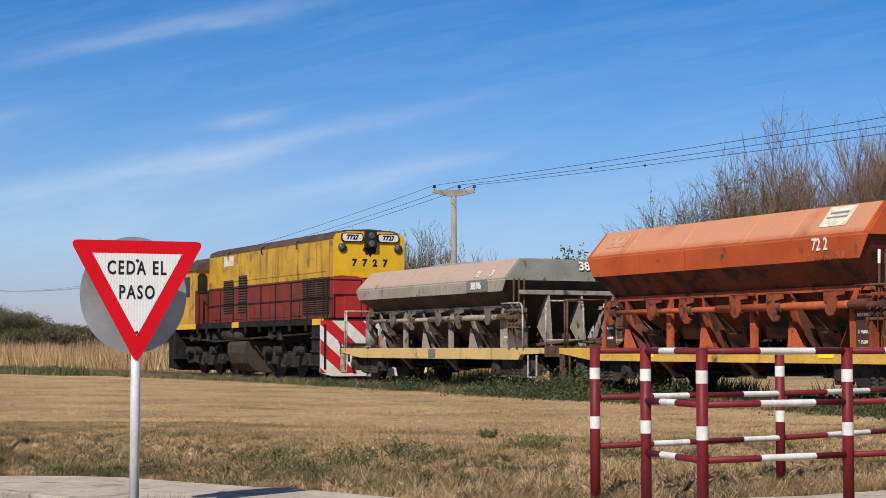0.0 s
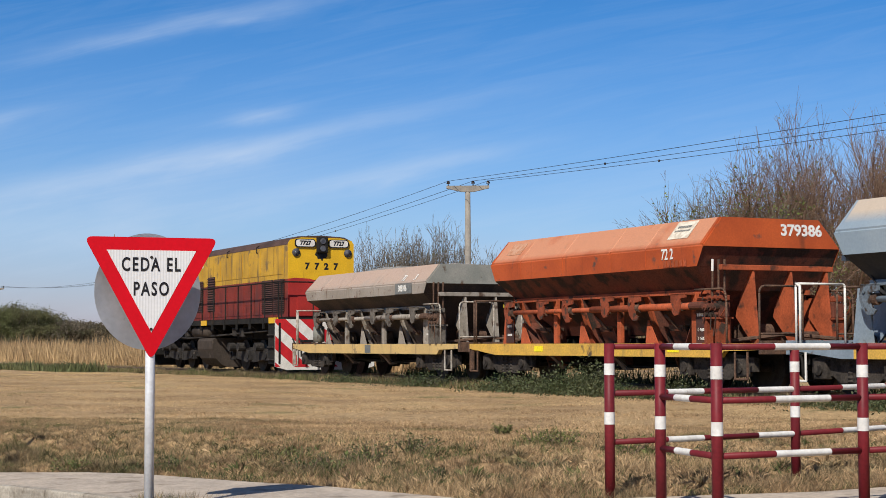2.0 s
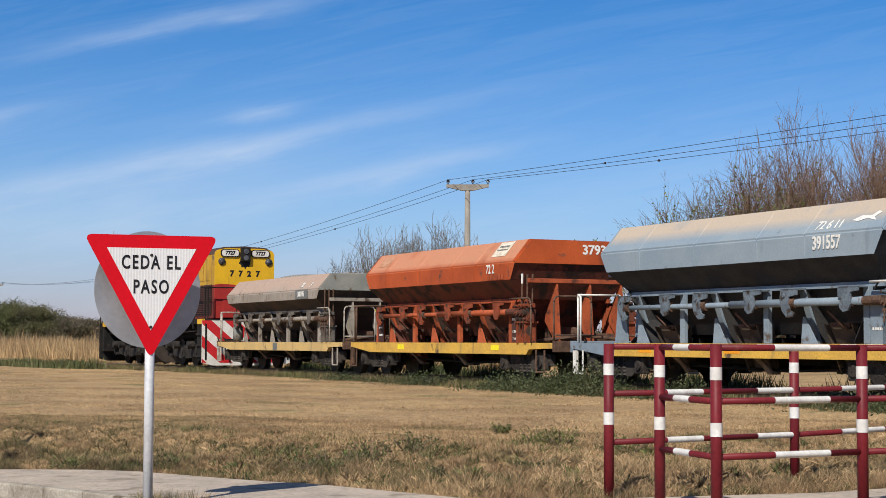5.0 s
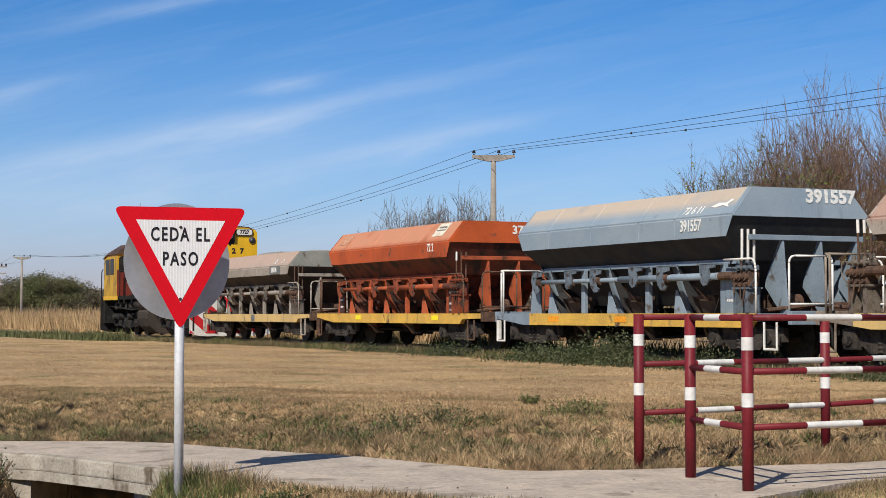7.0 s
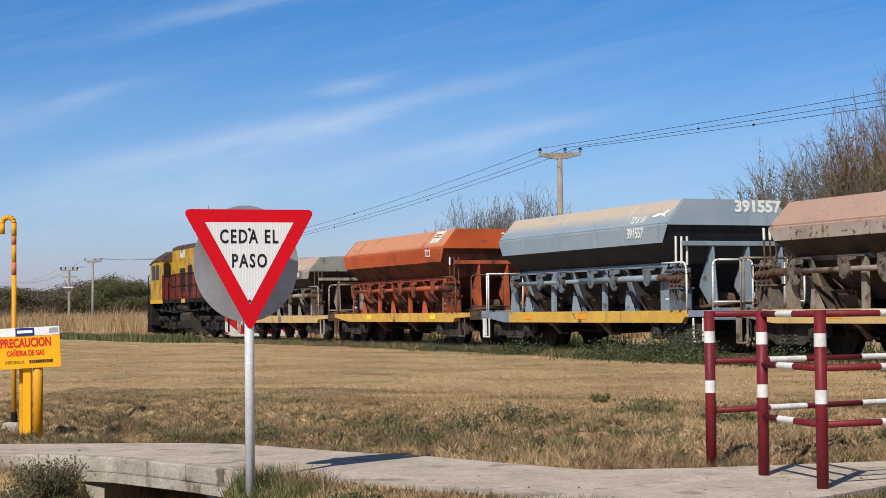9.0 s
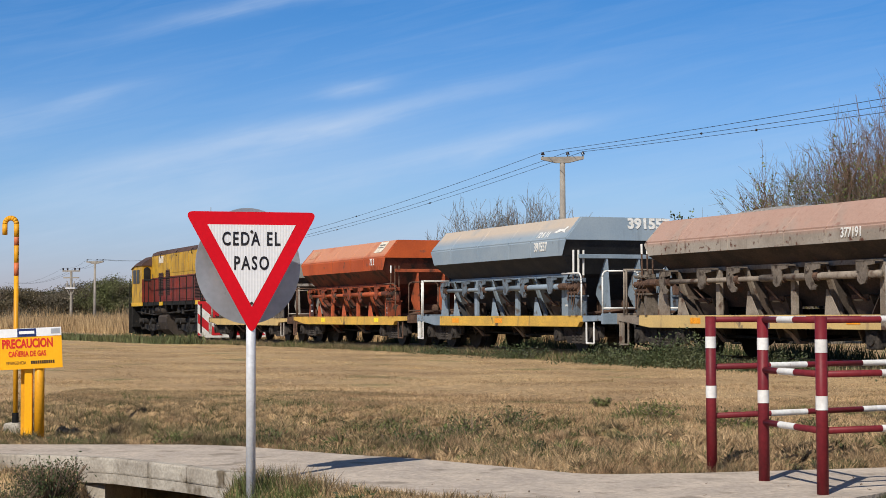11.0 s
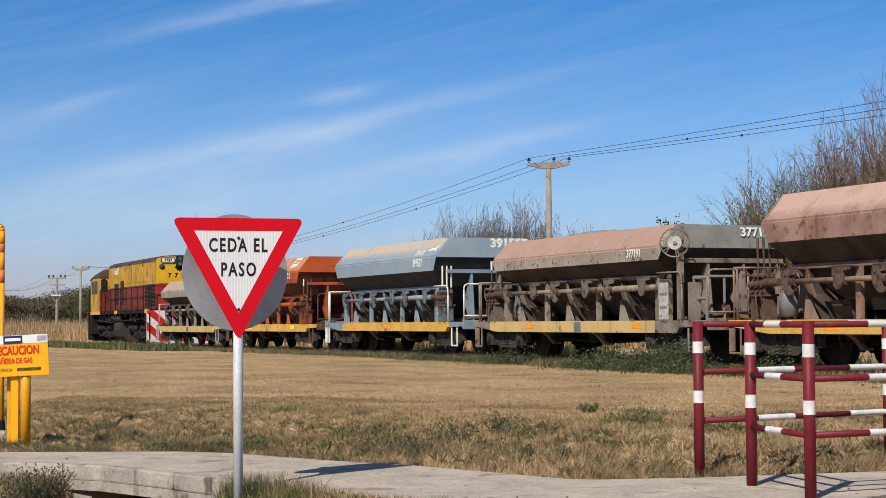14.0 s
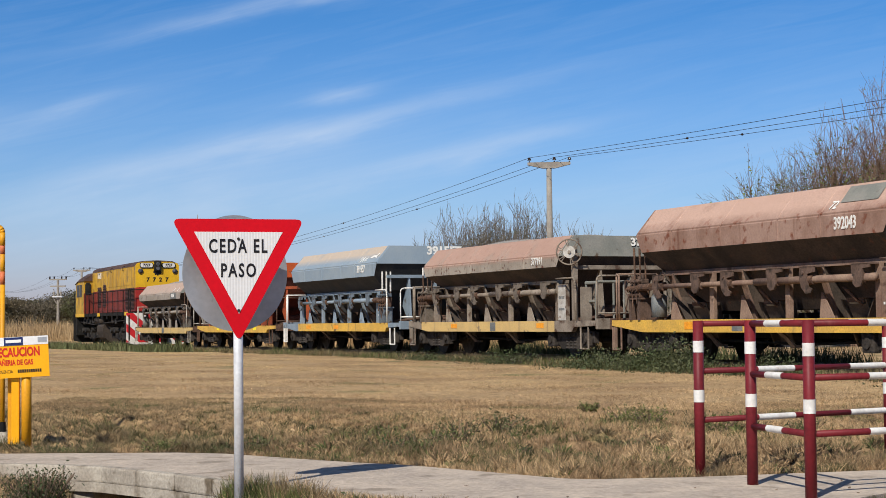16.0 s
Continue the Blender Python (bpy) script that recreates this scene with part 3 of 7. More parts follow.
def build_pavement():
    pave = tagged(new("pavement"), "pale worn concrete footpath laid in slabs", "footpath", kind="structure")
    cuts = [-12, -9.6, -7.6, -5.9, -4.5, -3.1, -1.75, -0.5, 0.75, 2.0, 3.3, 4.8, 6.5, 9]
    for a, b in zip(cuts, cuts[1:]):
        xs = np.linspace(a + 0.0002, b - 0.0002, 7)
        bm = B()
        near = [(x, float(np.interp(x, NEAR_X, NEAR_Y)), PAVE_Z) for x in xs]
        far = [(x, float(np.interp(x, FAR_X, FAR_Y)), PAVE_Z) for x in xs[::-1]]
        solid(bm, near + far, (0, 0, -0.15))
        part("slab", bm, "concrete", pave)
    # kerb stones along the culvert's edge
    for a, b in zip((-5.6, -5.2, -4.8, -4.4, -4.02, -3.68, -3.33, -2.97, -2.60, -2.25), (-5.2, -4.8, -4.4, -4.02, -3.68, -3.33, -2.97, -2.60, -2.25, -1.95)):
        p, q = Vector((a, float(np.interp(a, NEAR_X, NEAR_Y)), 0)), Vector((b, float(np.interp(b, NEAR_X, NEAR_Y)), 0))
        d = (q - p).normalized()
        out = Vector((d.y, -d.x, 0))
        bm = B()
        box(bm, 0.007, (q - p).length - 0.007, 0.0, 0.10 + 0.006 * math.sin(19 * a), -0.1155, 0.004, 0.014)
        bm.transform(frame_of(p + Vector((0, 0, PAVE_Z)), d, Vector((0, 0, 1)).cross(d)) @ Matrix.Translation((0, -0.1, 0)))
        part("kerb_stone", bm, "kerb", pave)
    culvert = tagged(new("culvert"), "concrete culvert beam over a dark ditch opening under the footpath", "culvert", kind="structure")
    bm = B()
    solid(bm, [(-4.57, 12.91, PAVE_Z - 0.116), (-3.96, 12.79, PAVE_Z - 0.116), (-3.38, 12.52, PAVE_Z - 0.116), (-2.65, 11.86, PAVE_Z - 0.116), (-2.17, 11.33, PAVE_Z - 0.116),
               (-1.9, 11.7, PAVE_Z - 0.116), (-2.4, 12.4, PAVE_Z - 0.116), (-3.2, 13.1, PAVE_Z - 0.116), (-4.5, 13.4, PAVE_Z - 0.116)], (0, 0, -0.074))
    part("beam", bm, "kerb", culvert)
    for a, b in ((-4.7, -3.47), (-2.5, -1.9)):
        ya, yb = float(np.interp(a, NEAR_X, NEAR_Y)), float(np.interp(b, NEAR_X, NEAR_Y))
        bm = B()
        solid(bm, [(a, ya - 0.06, PAVE_Z - 0.194), (b, yb - 0.06, PAVE_Z - 0.194), (b, yb + 1.3, PAVE_Z - 0.194), (a, ya + 1.3, PAVE_Z - 0.194)], (0, 0, -0.9))
        part("abutment", bm, "kerb", culvert)


build_pavement()


# ---- the track ----
def build_track():
    track = tagged(new("railway_track"), "single railway track half hidden in grass", "railway track", kind="structure")
    for side in (-0.53, 0.53):
        bm = B()
        prof = [(-0.05, 0), (0.05, 0), (0.05, 0.012), (0.009, 0.03), (0.009, 0.085), (0.03, 0.092), (0.03, 0.12), (-0.03, 0.12), (-0.03, 0.092), (-0.009, 0.085), (-0.009, 0.03), (-0.05, 0.012)]
        r = []
        for s in (-60, 6, 12, 30, 51, 66, 420):
            p = on_line(s, side)
            r.append([p + ASIDE * a + Vector((0, 0, RAIL_Z - 0.12 + z)) for a, z in prof])
        loft(bm, r)
        part("rail", bm, "rail", track)
    bm = B()
    box(bm, -0.11, 0.11, -0.95, 0.95, -0.12, 0.0)
    me = bpy.data.meshes.new("sleeper")
    bm.to_mesh(me)
    bm.free()
    me.materials.append(M["sleeper"])
    for i in range(150):
        p = on_line(-30 + i * 0.7, 0.0, RAIL_Z - 0.122)
        shared("sleeper", me, track, Matrix.Translation(p) @ Matrix.Rotation(TH + math.pi / 2, 4, "Z"))


build_track()


# ---- give-way sign ----
def rounded_triangle(c, r, n=6):
    """Corners c with rounding r, in the x-z plane."""
    pts = []
    k = len(c)
    for i in range(k):
        a, p, b = Vector(c[i - 1]), Vector(c[i]), Vector(c[(i + 1) % k])
        pts += [tuple(v) for v in bent([a, p, b], r, n)[1:-1]]
    return pts


def give_way_sign():
    s = thing("give_way_sign", "red and white triangular give-way sign on a pale steel pole", "road sign")
    # the plates face a little to the right of the way along which they are seen
    y, cx = 0.0, 0.0
    s.matrix_basis = pose(-1.99, 10.76, -0.101, 0, 0, 20) @ Matrix.Scale(1.09, 4)
    top, low, half = 1.765, 1.045, 0.403
    tri = [(cx - half, 0, top), (cx + half, 0, top), (cx, 0, low - 0.02)]
    bm = B()
    solid(bm, [(a, y, c) for a, b, c in rounded_triangle(tri, 0.055)], (0, 0.004, 0))
    plate = part("plate", bm, "sign_red", s, "red reflective border")
    cz = top - 0.245
    inner = [(cx + (a - cx) * 0.665, 0, cz + 0.004 + (c - cz) * 0.665) for a, b, c in tri]
    m = surf("reflective_white", (0.76, 0.76, 0.76), (0.72, 0.72, 0.73), 3, 0.4, 0, 0.02, 40, 0.05)
    n, l = m.node_tree.nodes, m.node_tree.links
    bsdf = n["Principled BSDF"]
    co, wv, mx = n.new("ShaderNodeTexCoord"), n.new("ShaderNodeTexWave"), n.new("ShaderNodeMix")
    wv.inputs["Scale"].default_value, wv.inputs["Distortion"].default_value = 18.0, 0.0
    mx.data_type, mx.blend_type = "RGBA", "MULTIPLY"
    mx.inputs["Factor"].default_value = 0.16
    l.new(co.outputs["Object"], wv.inputs["Vector"])
    l.new(bsdf.inputs["Base Color"].links[0].from_socket, mx.inputs["A"])
    l.new(wv.outputs["Color"], mx.inputs["B"])
    l.new(mx.outputs["Result"], bsdf.inputs["Base Color"])
    bm = B()
    solid(bm, [(a, y - 0.0015, c) for a, b, c in inner], (0, 0.002, 0))
    part("white_field", bm, m, s, "white ribbed reflective sheeting")
    up = Vector((0, 0, 1))
    words("CEDA", 0.114, "letter_black", s, frame_of((cx - 0.067, y - 0.003, 1.598), (1, 0, 0), up), depth=0.001, squeeze=0.67, thick=0.0022, gap=1.25)
    words("EL", 0.114, "letter_black", s, frame_of((cx + 0.130, y - 0.003, 1.598), (1, 0, 0), up), depth=0.001, squeeze=0.67, thick=0.0022, gap=1.25)
    words("PASO", 0.114, "letter_black", s, frame_of((cx - 0.003, y - 0.003, 1.452), (1, 0, 0), up), depth=0.001, squeeze=0.67, thick=0.0022, gap=1.25)
    for z in (1.645, 1.215):
        bm = B()
        tube(bm, (cx - 0.002, y - 0.006, z), (cx - 0.002, y, z), 0.009, seg=10)
        part("bolt", bm, "tread", s)
    bm = B()
    tube(bm, (cx, y + 0.033, float(land(-1.99, 10.79)) - 0.1), (cx, y + 0.033, 1.70), 0.029, seg=20)
    part("pole", bm, "galv", s, "pale painted steel pole", True)
    bm = B()
    tube(bm, (0, -0.002, 1.436), (0, 0.002, 1.436), 0.354, seg=64)
    bm.transform(Matrix.Translation((cx + 0.006, y + 0.15, 0.008)) @ Matrix.Rotation(radians(17), 4, "Z"))
    part("round_plate", bm, "sign_back", s, "bare grey back of a round sign")


give_way_sign()


# ---- pedestrian barriers ----
def barrier(name, posts, spans, label):
    """posts: x, y; spans: pairs of posts that carry three rails."""
    b = thing(name, label, "barrier", "pedestrian barriers")
    for x, y in posts:
        z0 = PAVE_Z - 0.05
        bm = B()
        tube(bm, (x, y, z0), (x, y, 1.125), 0.036, seg=18)
        p = part("post", bm, "fence_red", b, "", True)
        for lo, hi in ((0.905, 0.985), (0.56, 0.645)):
            bm = B()
            tube(bm, (x, y, lo), (x, y, hi), 0.0375, seg=18, cap=False)
            part("band", bm, "fence_white", p, "white painted band", True)
    for (i, j), whites in spans:
        a, c = Vector((*posts[i], 0)), Vector((*posts[j], 0))
        for z in (1.103, 0.775, 0.435):
            up = Vector((0, 0, z))
            bm = B()
            tube(bm, a + up, c + up, 0.0205, seg=12)
            r = part("rail", bm, "fence_red", b, "", True)
            for f, g in whites:
                bm = B()
                tube(bm, a.lerp(c, f) + up, a.lerp(c, g) + up, 0.022, seg=12, cap=False)
                part("band", bm, "fence_white", r, "white painted band", True)


PA, PB, PC = (1.07, 11.63), (1.345, 10.97), (1.59, 10.15)
PD, PE = (2.59, 12.72), (2.62, 10.72)
PF, PG = (4.4, 14.5), (4.0, 11.5)
barrier("barrier", [PA, PD, PF], [((0, 1), ((0.29, 0.48), (0.78, 1.0))), ((1, 2), ((0.25, 0.5), (0.75, 1.0)))], "oxblood and white striped tubular pedestrian barrier on the footpath edge")
barrier("barrier", [PB, PC, PE, PG], [((0, 1), ((0.30, 0.58),)), ((1, 2), ((0.38, 0.76),)), ((2, 3), ((0.2, 0.5), (0.8, 1.0)))], "oxblood and white striped tubular barrier with an angled end")


# ---- gas pipe marker ----
def gas_marker():
    g = thing("gas_pipe_sign", "yellow gas pipe warning board on yellow posts", "warning sign")
    y = 14.45
    cx, z0, z1, half = -4.665, 0.680, 1.04, 0.295
    zg = float(land(cx, y)) - 0.05
    right, up = Vector((1, 0.12, 0)).normalized(), Vector((0, 0, 1))
    upright = frame_of((cx, y, 0), right, up)
    # the board hangs a little askew on its posts
    m = upright @ Matrix.Translation((0, 0.86, 0)) @ Matrix.Rotation(radians(2.6), 4, "Z") @ Matrix.Translation((0, -0.86, 0))

    def plate(name, a, b, c, d, depth, material, label=""):
        bm = B()
        box(bm, a, b, c, d, 0, depth)
        bm.transform(m)
        return part(name, bm, material, g, label)

    plate("board", -half, half, z0, z1, 0.006, "panel_yellow", "yellow warning board")
    plate("header", -half, half, z1 - 0.075, z1, 0.009, "panel_white", "white header strip")
    plate("emblem", -0.09, 0.075, z1 - 0.073, z1 - 0.003, 0.012, "navy", "navy company mark")
    plate("emblem_bar", -0.075, 0.06, z1 - 0.05, z1 - 0.024, 0.0135, "panel_white")
    plate("corner_patch", half - 0.09, half - 0.01, z1 - 0.055, z1 - 0.012, 0.012, "sign_back")
    words("PRECAUCION", 0.108, "letter_red", g, m @ Matrix.Translation((-0.005, z1 - 0.137, 0.008)), depth=0.001, squeeze=0.665, thick=0.004)
    words("CAÑERIA DE GAS", 0.066, "letter_red", g, m @ Matrix.Translation((-0.01, z1 - 0.227, 0.008)), depth=0.001, squeeze=0.64, thick=0.002)
    words("EMERGENCIA", 0.040, "letter_black", g, m @ Matrix.Translation((-0.11, z1 - 0.305, 0.007)), depth=0.001, squeeze=0.70, gap=1.04)
    strokes(0.21, 0.028, 11, "letter_black", g, m @ Matrix.Translation((0.125, z1 - 0.303, 0.006)))
    bm = B()
    tube(bm, (0.09, zg, -0.05), (0.09, z1 - 0.1, -0.05), 0.044, seg=20)
    bm.transform(upright)
    part("post", bm, "gas_yellow", g, "", True)
    bm = B()
    box(bm, -0.04, 0.03, zg, z1 - 0.1, -0.09, -0.03, 0.008)
    bm.transform(upright)
    part("post", bm, "panel_yellow", g)
    bm = B()
    box(bm, -0.09, -0.052, zg, z1 - 0.12, -0.16, -0.12, 0.008)
    bm.transform(upright)
    part("post", bm, "gas_yellow", g)
    v = thing("gas_vent_pipe", "hooked yellow and orange gas vent pipe in a concrete footing", "vent pipe")
    px, py = -4.96, 15.0
    bm = B()
    pipe(bm, [(px, py, 0.16), (px, py, 1.52)], 0.022, 14)
    part("pipe", bm, "gas_yellow", v, "", True)
    for a, b in ((1.52, 1.64), (1.80, 1.90)):
        bm = B()
        tube(bm, (px, py, a), (px, py, b), 0.0225, seg=14)
        part("pipe_band", bm, "gas_orange", v, "faded orange band", True)
    bm = B()
    pipe(bm, [(px, py, 1.62), (px, py, 1.82)], 0.022, 14)
    part("pipe", bm, "gas_yellow", v, "", True)
    bm = B()
    arc = [Vector((px - 0.055 + 0.055 * math.cos(a), py, 2.0 + 0.055 * math.sin(a))) for a in np.linspace(0, math.pi, 8)]
    pipe(bm, [Vector((px, py, 1.88))] + arc + [Vector((px - 0.11, py, 1.90))], 0.024, 12)
    part("hook", bm, "gas_yellow", v, "", True)
    bm = B()
    tube(bm, (px, py, 0.12), (px, py, 0.26), 0.031, seg=12)
    part("collar", bm, "black", v)
    bm = B()
    box(bm, px - 0.09, px + 0.09, py - 0.09, py + 0.09, -0.05, 0.17, 0.03)
    part("footing", bm, "kerb", v, "rough concrete footing")


gas_marker()


# ---- power line ----
POLES = [Vector((0.45, 67.7, 0)), Vector((-45.8, 163.5, 0)), Vector((47.2, -28.1, 0))]


def power_pole(p, height, label):
    o = thing("power_pole", label, "power pole", "power poles beside the line")
    bm = B()
    tube(bm, (p.x, p.y, -0.2), (p.x, p.y, height), 0.17, 0.105, 16)
    part("shaft", bm, "pole_concrete", o, "", True)
    bm = B()
    ax = Vector((math.cos(0.05), -math.sin(0.05), 0))
    pts = [(-0.88, 0.15), (-0.88, 0.25), (0.88, 0.25), (0.88, 0.15), (0.25, 0.0), (-0.25, 0.0)]
    solid(bm, [p + ax * a + Vector((0, -0.11, height - 0.05 + z)) for a, z in pts], (0, 0.22, 0))
    part("crossarm", bm, "pole_concrete", o)
    tips = []
    for a in (-0.80, 0.22, 0.84):
        q = p + ax * a + Vector((0, 0, height + 0.2))
        bm = B()
        for k, (r, z) in enumerate(((0.035, 0.0), (0.085, 0.09), (0.06, 0.15))):
            tube(bm, q + Vector((0, 0, z)), q + Vector((0, 0, z + 0.06)), r, r * 0.75, 10)
        part("insulator", bm, "insulator", o, "", True)
        tips.append(q + Vector((0, 0, 0.2)))
    return tips


tips = [power_pole(POLES[0], 7.42, "grey concrete power pole with a tapered crossarm"),
        power_pole(POLES[1], 6.55, "grey concrete power pole far along the line"),
        power_pole(POLES[2], 7.5, "grey concrete power pole beside the line")]


def far_pole():
    o = thing("transformer_pole", "grey pole with crossarms and transformers on a platform", "power pole", "power poles beside the line")
    p = Vector((-57.5, 195.0, 0))
    bm = B()
    tube(bm, p, p + Vector((0, 0, 6.7)), 0.19, 0.14, 12)
    part("shaft", bm, "pole_concrete", o)
    for z, w in ((6.6, 1.05), (5.8, 0.95)):
        bm = B()
        box(bm, p.x - w, p.x + w, p.y - 0.1, p.y + 0.1, z, z + 0.16)
        part("crossarm", bm, "pole_concrete", o)
    for x in (-1.1, -0.5, 0.5, 1.1):
        bm = B()
        tube(bm, p + Vector((x * 0.9, 0, 6.76)), p + Vector((x * 0.9, 0, 7.05)), 0.1, seg=8)
        part("insulator", bm, "insulator", o)
    bm = B()
    box(bm, p.x - 0.6, p.x + 0.6, p.y - 0.5, p.y + 0.5, 4.55, 4.70)
    part("platform", bm, "galv", o, "pale transformer platform")
    for k in (-1, 1):
        bm = B()
        tube(bm, p + Vector((k * 0.5, -0.3, 4.55)), p + Vector((k * 0.12, -0.2, 3.8)), 0.06, seg=6)
        part("brace", bm, "pole_concrete", o)
        bm = B()
        tube(bm, p + Vector((k * 0.42, -0.2, 4.7)), p + Vector((k * 0.42, -0.2, 5.2)), 0.13, seg=10)
        tube(bm, p + Vector((k * 0.42, -0.2, 5.2)), p + Vector((k * 0.42, -0.2, 5.45)), 0.05, seg=6)
        part("transformer", bm, "pole_concrete", o, "grey transformer tank")


far_pole()


def wires():
    for k in range(3):
        for a, b, sag in ((0, 1, 1.6), (0, 2, (0.85, 0.95, 1.12)[k])):
            p, q = tips[a][k], tips[b][k]
            w = tagged(new("power_cable"), "thin dark overhead power cable", "cable", "overhead cables")
            bm = B()
            pts = []
            for i in range(41):
                t = i / 40
                c = p.lerp(q, t)
                pts.append(c - Vector((0, 0, 4 * sag * t * (1 - t))))
            for u, v in zip(pts, pts[1:]):
                tube(bm, u, v, 0.009, seg=5, cap=False)
            part("strand", bm, "wire", w)
            for t in ({0: (), 1: (0.098,), 2: (0.120,)}[k] if b == 2 else {0: (0.22,), 1: (), 2: (0.16, 0.3)}[k]):
                c = p.lerp(q, t) - Vector((0, 0, 4 * sag * t * (1 - t)))
                bm = B()
                bmesh.ops.create_icosphere(bm, subdivisions=2, radius=0.045, matrix=Matrix.Translation(c))
                part("damper", bm, "insulator", w)


wires()


def far_wires():
    """Cables from the far pole to the transformer pole and on past it."""
    p = Vector((-57.5, 195.0, 7.05))
    for k, a in enumerate((-0.99, 0.45, 0.99)):
        mid = p + Vector((a, 0, 0))
        for c, d, sag in ((tips[1][k], mid, 0.35), (mid, mid + Vector((-24, 50, -0.6)), 0.8)):
            w = tagged(new("power_cable"), "thin dark overhead power cable far off", "cable", "overhead cables")
            bm = B()
            pts = [c.lerp(d, i / 12) - Vector((0, 0, 4 * sag * (i / 12) * (1 - i / 12))) for i in range(13)]
            for u, v in zip(pts, pts[1:]):
                tube(bm, u, v, 0.010, seg=4, cap=False)
            part("strand", bm, "wire", w)


far_wires()


# ---- the train: every vehicle in its own space, x ahead, y to its left, z over the rail ----
def wheel_mesh(name, r):
    bm = B()
    for s in (-1, 1):
        y = 0.53 * s
        tube(bm, (0, y - 0.05, 0), (0, y + 0.05, 0), r, seg=28)
        tube(bm, (0, y - 0.075 * s - 0.015, 0), (0, y - 0.075 * s + 0.015, 0), r + 0.028, seg=28)
        tube(bm, (0, y - 0.07, 0), (0, y + 0.075, 0), r * 0.3, seg=14)
        for k in range(5):
            a = k * math.tau / 5
            tube(bm, (r * 0.58 * math.cos(a), y + 0.045 * s, r * 0.58 * math.sin(a)), (r * 0.58 * math.cos(a), y + 0.056 * s, r * 0.58 * math.sin(a)), r * 0.13, seg=8)
    tube(bm, (0, -0.8, 0), (0, 0.8, 0), 0.07, seg=10)
    me = bpy.data.meshes.new(name)
    bm.to_mesh(me)
    bm.free()
    me.materials.append(M["tread"])
    return me


WAGON_WHEEL, LOCO_WHEEL = wheel_mesh("wheelset", 0.40), wheel_mesh("wheelset", 0.47)
ROLLING = []                              # wheelset, its place, its radius


def bogie(parent, x, axles, r, frame_y=1.0):
    b = new("bogie")
    iron = "bogie_dust" if r < 0.45 else "bogie"
    b.parent = parent
    bm = B()
    reach = max(axles)
    for s in (-1, 1):
        y0, y1 = sorted((s * frame_y, s * (frame_y + 0.10)))
        pts = [(x - reach - 0.28, r + 0.16), (x - reach - 0.28, r - 0.06), (x - reach + 0.22, r - 0.1), (x - 0.42, r - 0.2), (x + 0.42, r - 0.2), (x + reach - 0.22, r - 0.1), (x + reach + 0.28, r - 0.06), (x + reach + 0.28, r + 0.16), (x + 0.5, r + 0.24), (x - 0.5, r + 0.24)]
        solid(bm, [(a, y0, z) for a, z in pts], (0, y1 - y0, 0))
    part("side_frame", bm, iron, b)
    for a in axles:
        for s in (-1, 1):
            bm = B()
            box(bm, x + a - 0.15, x + a + 0.15, s * (frame_y + 0.11) - 0.08, s * (frame_y + 0.11) + 0.08, r - 0.15, r + 0.15, 0.03)
            tube(bm, (x + a, s * (frame_y + 0.19), r), (x + a, s * (frame_y + 0.22), r), 0.09, seg=12)
            part("axle_box", bm, iron, b)
    for s in (-1, 1):
        for k in (-0.18, 0.0, 0.18):
            bm = B()
            loft(bm, [[(x + k + q * math.cos(a), s * (frame_y + 0.06) + q * math.sin(a), r - 0.18 + i * 0.033) for a in np.linspace(0, math.tau, 10, False)] for i, q in enumerate([0.075, 0.055] * 5 + [0.075])])
            part("spring", bm, iron, b)
    for a in axles:
        w = new("wheelset", WAGON_WHEEL if r < 0.45 else LOCO_WHEEL)
        w.parent = b
        ROLLING.append((w, Vector((x + a, 0, r)), r))
    return b


SIDE_R, UP = Vector((-1, 0, 0)), Vector((0, 0, 1))
REAR_R = Vector((0, -1, 0))


def on_side(x, y, z, lean=0.0):
    return frame_of((x, y, z), SIDE_R, Vector((0, -lean, 1)))


def on_rear(x, y, z, lean=0.0):
    return frame_of((x, y, z), REAR_R, Vector((lean, 0, 1)))


def plate_at(parent, name, m, w, h, material, label=""):
    bm = B()
    box(bm, -w / 2, w / 2, -h / 2, h / 2, 0, 0.003)
    bm.transform(m)
    return part(name, bm, material, parent, label)


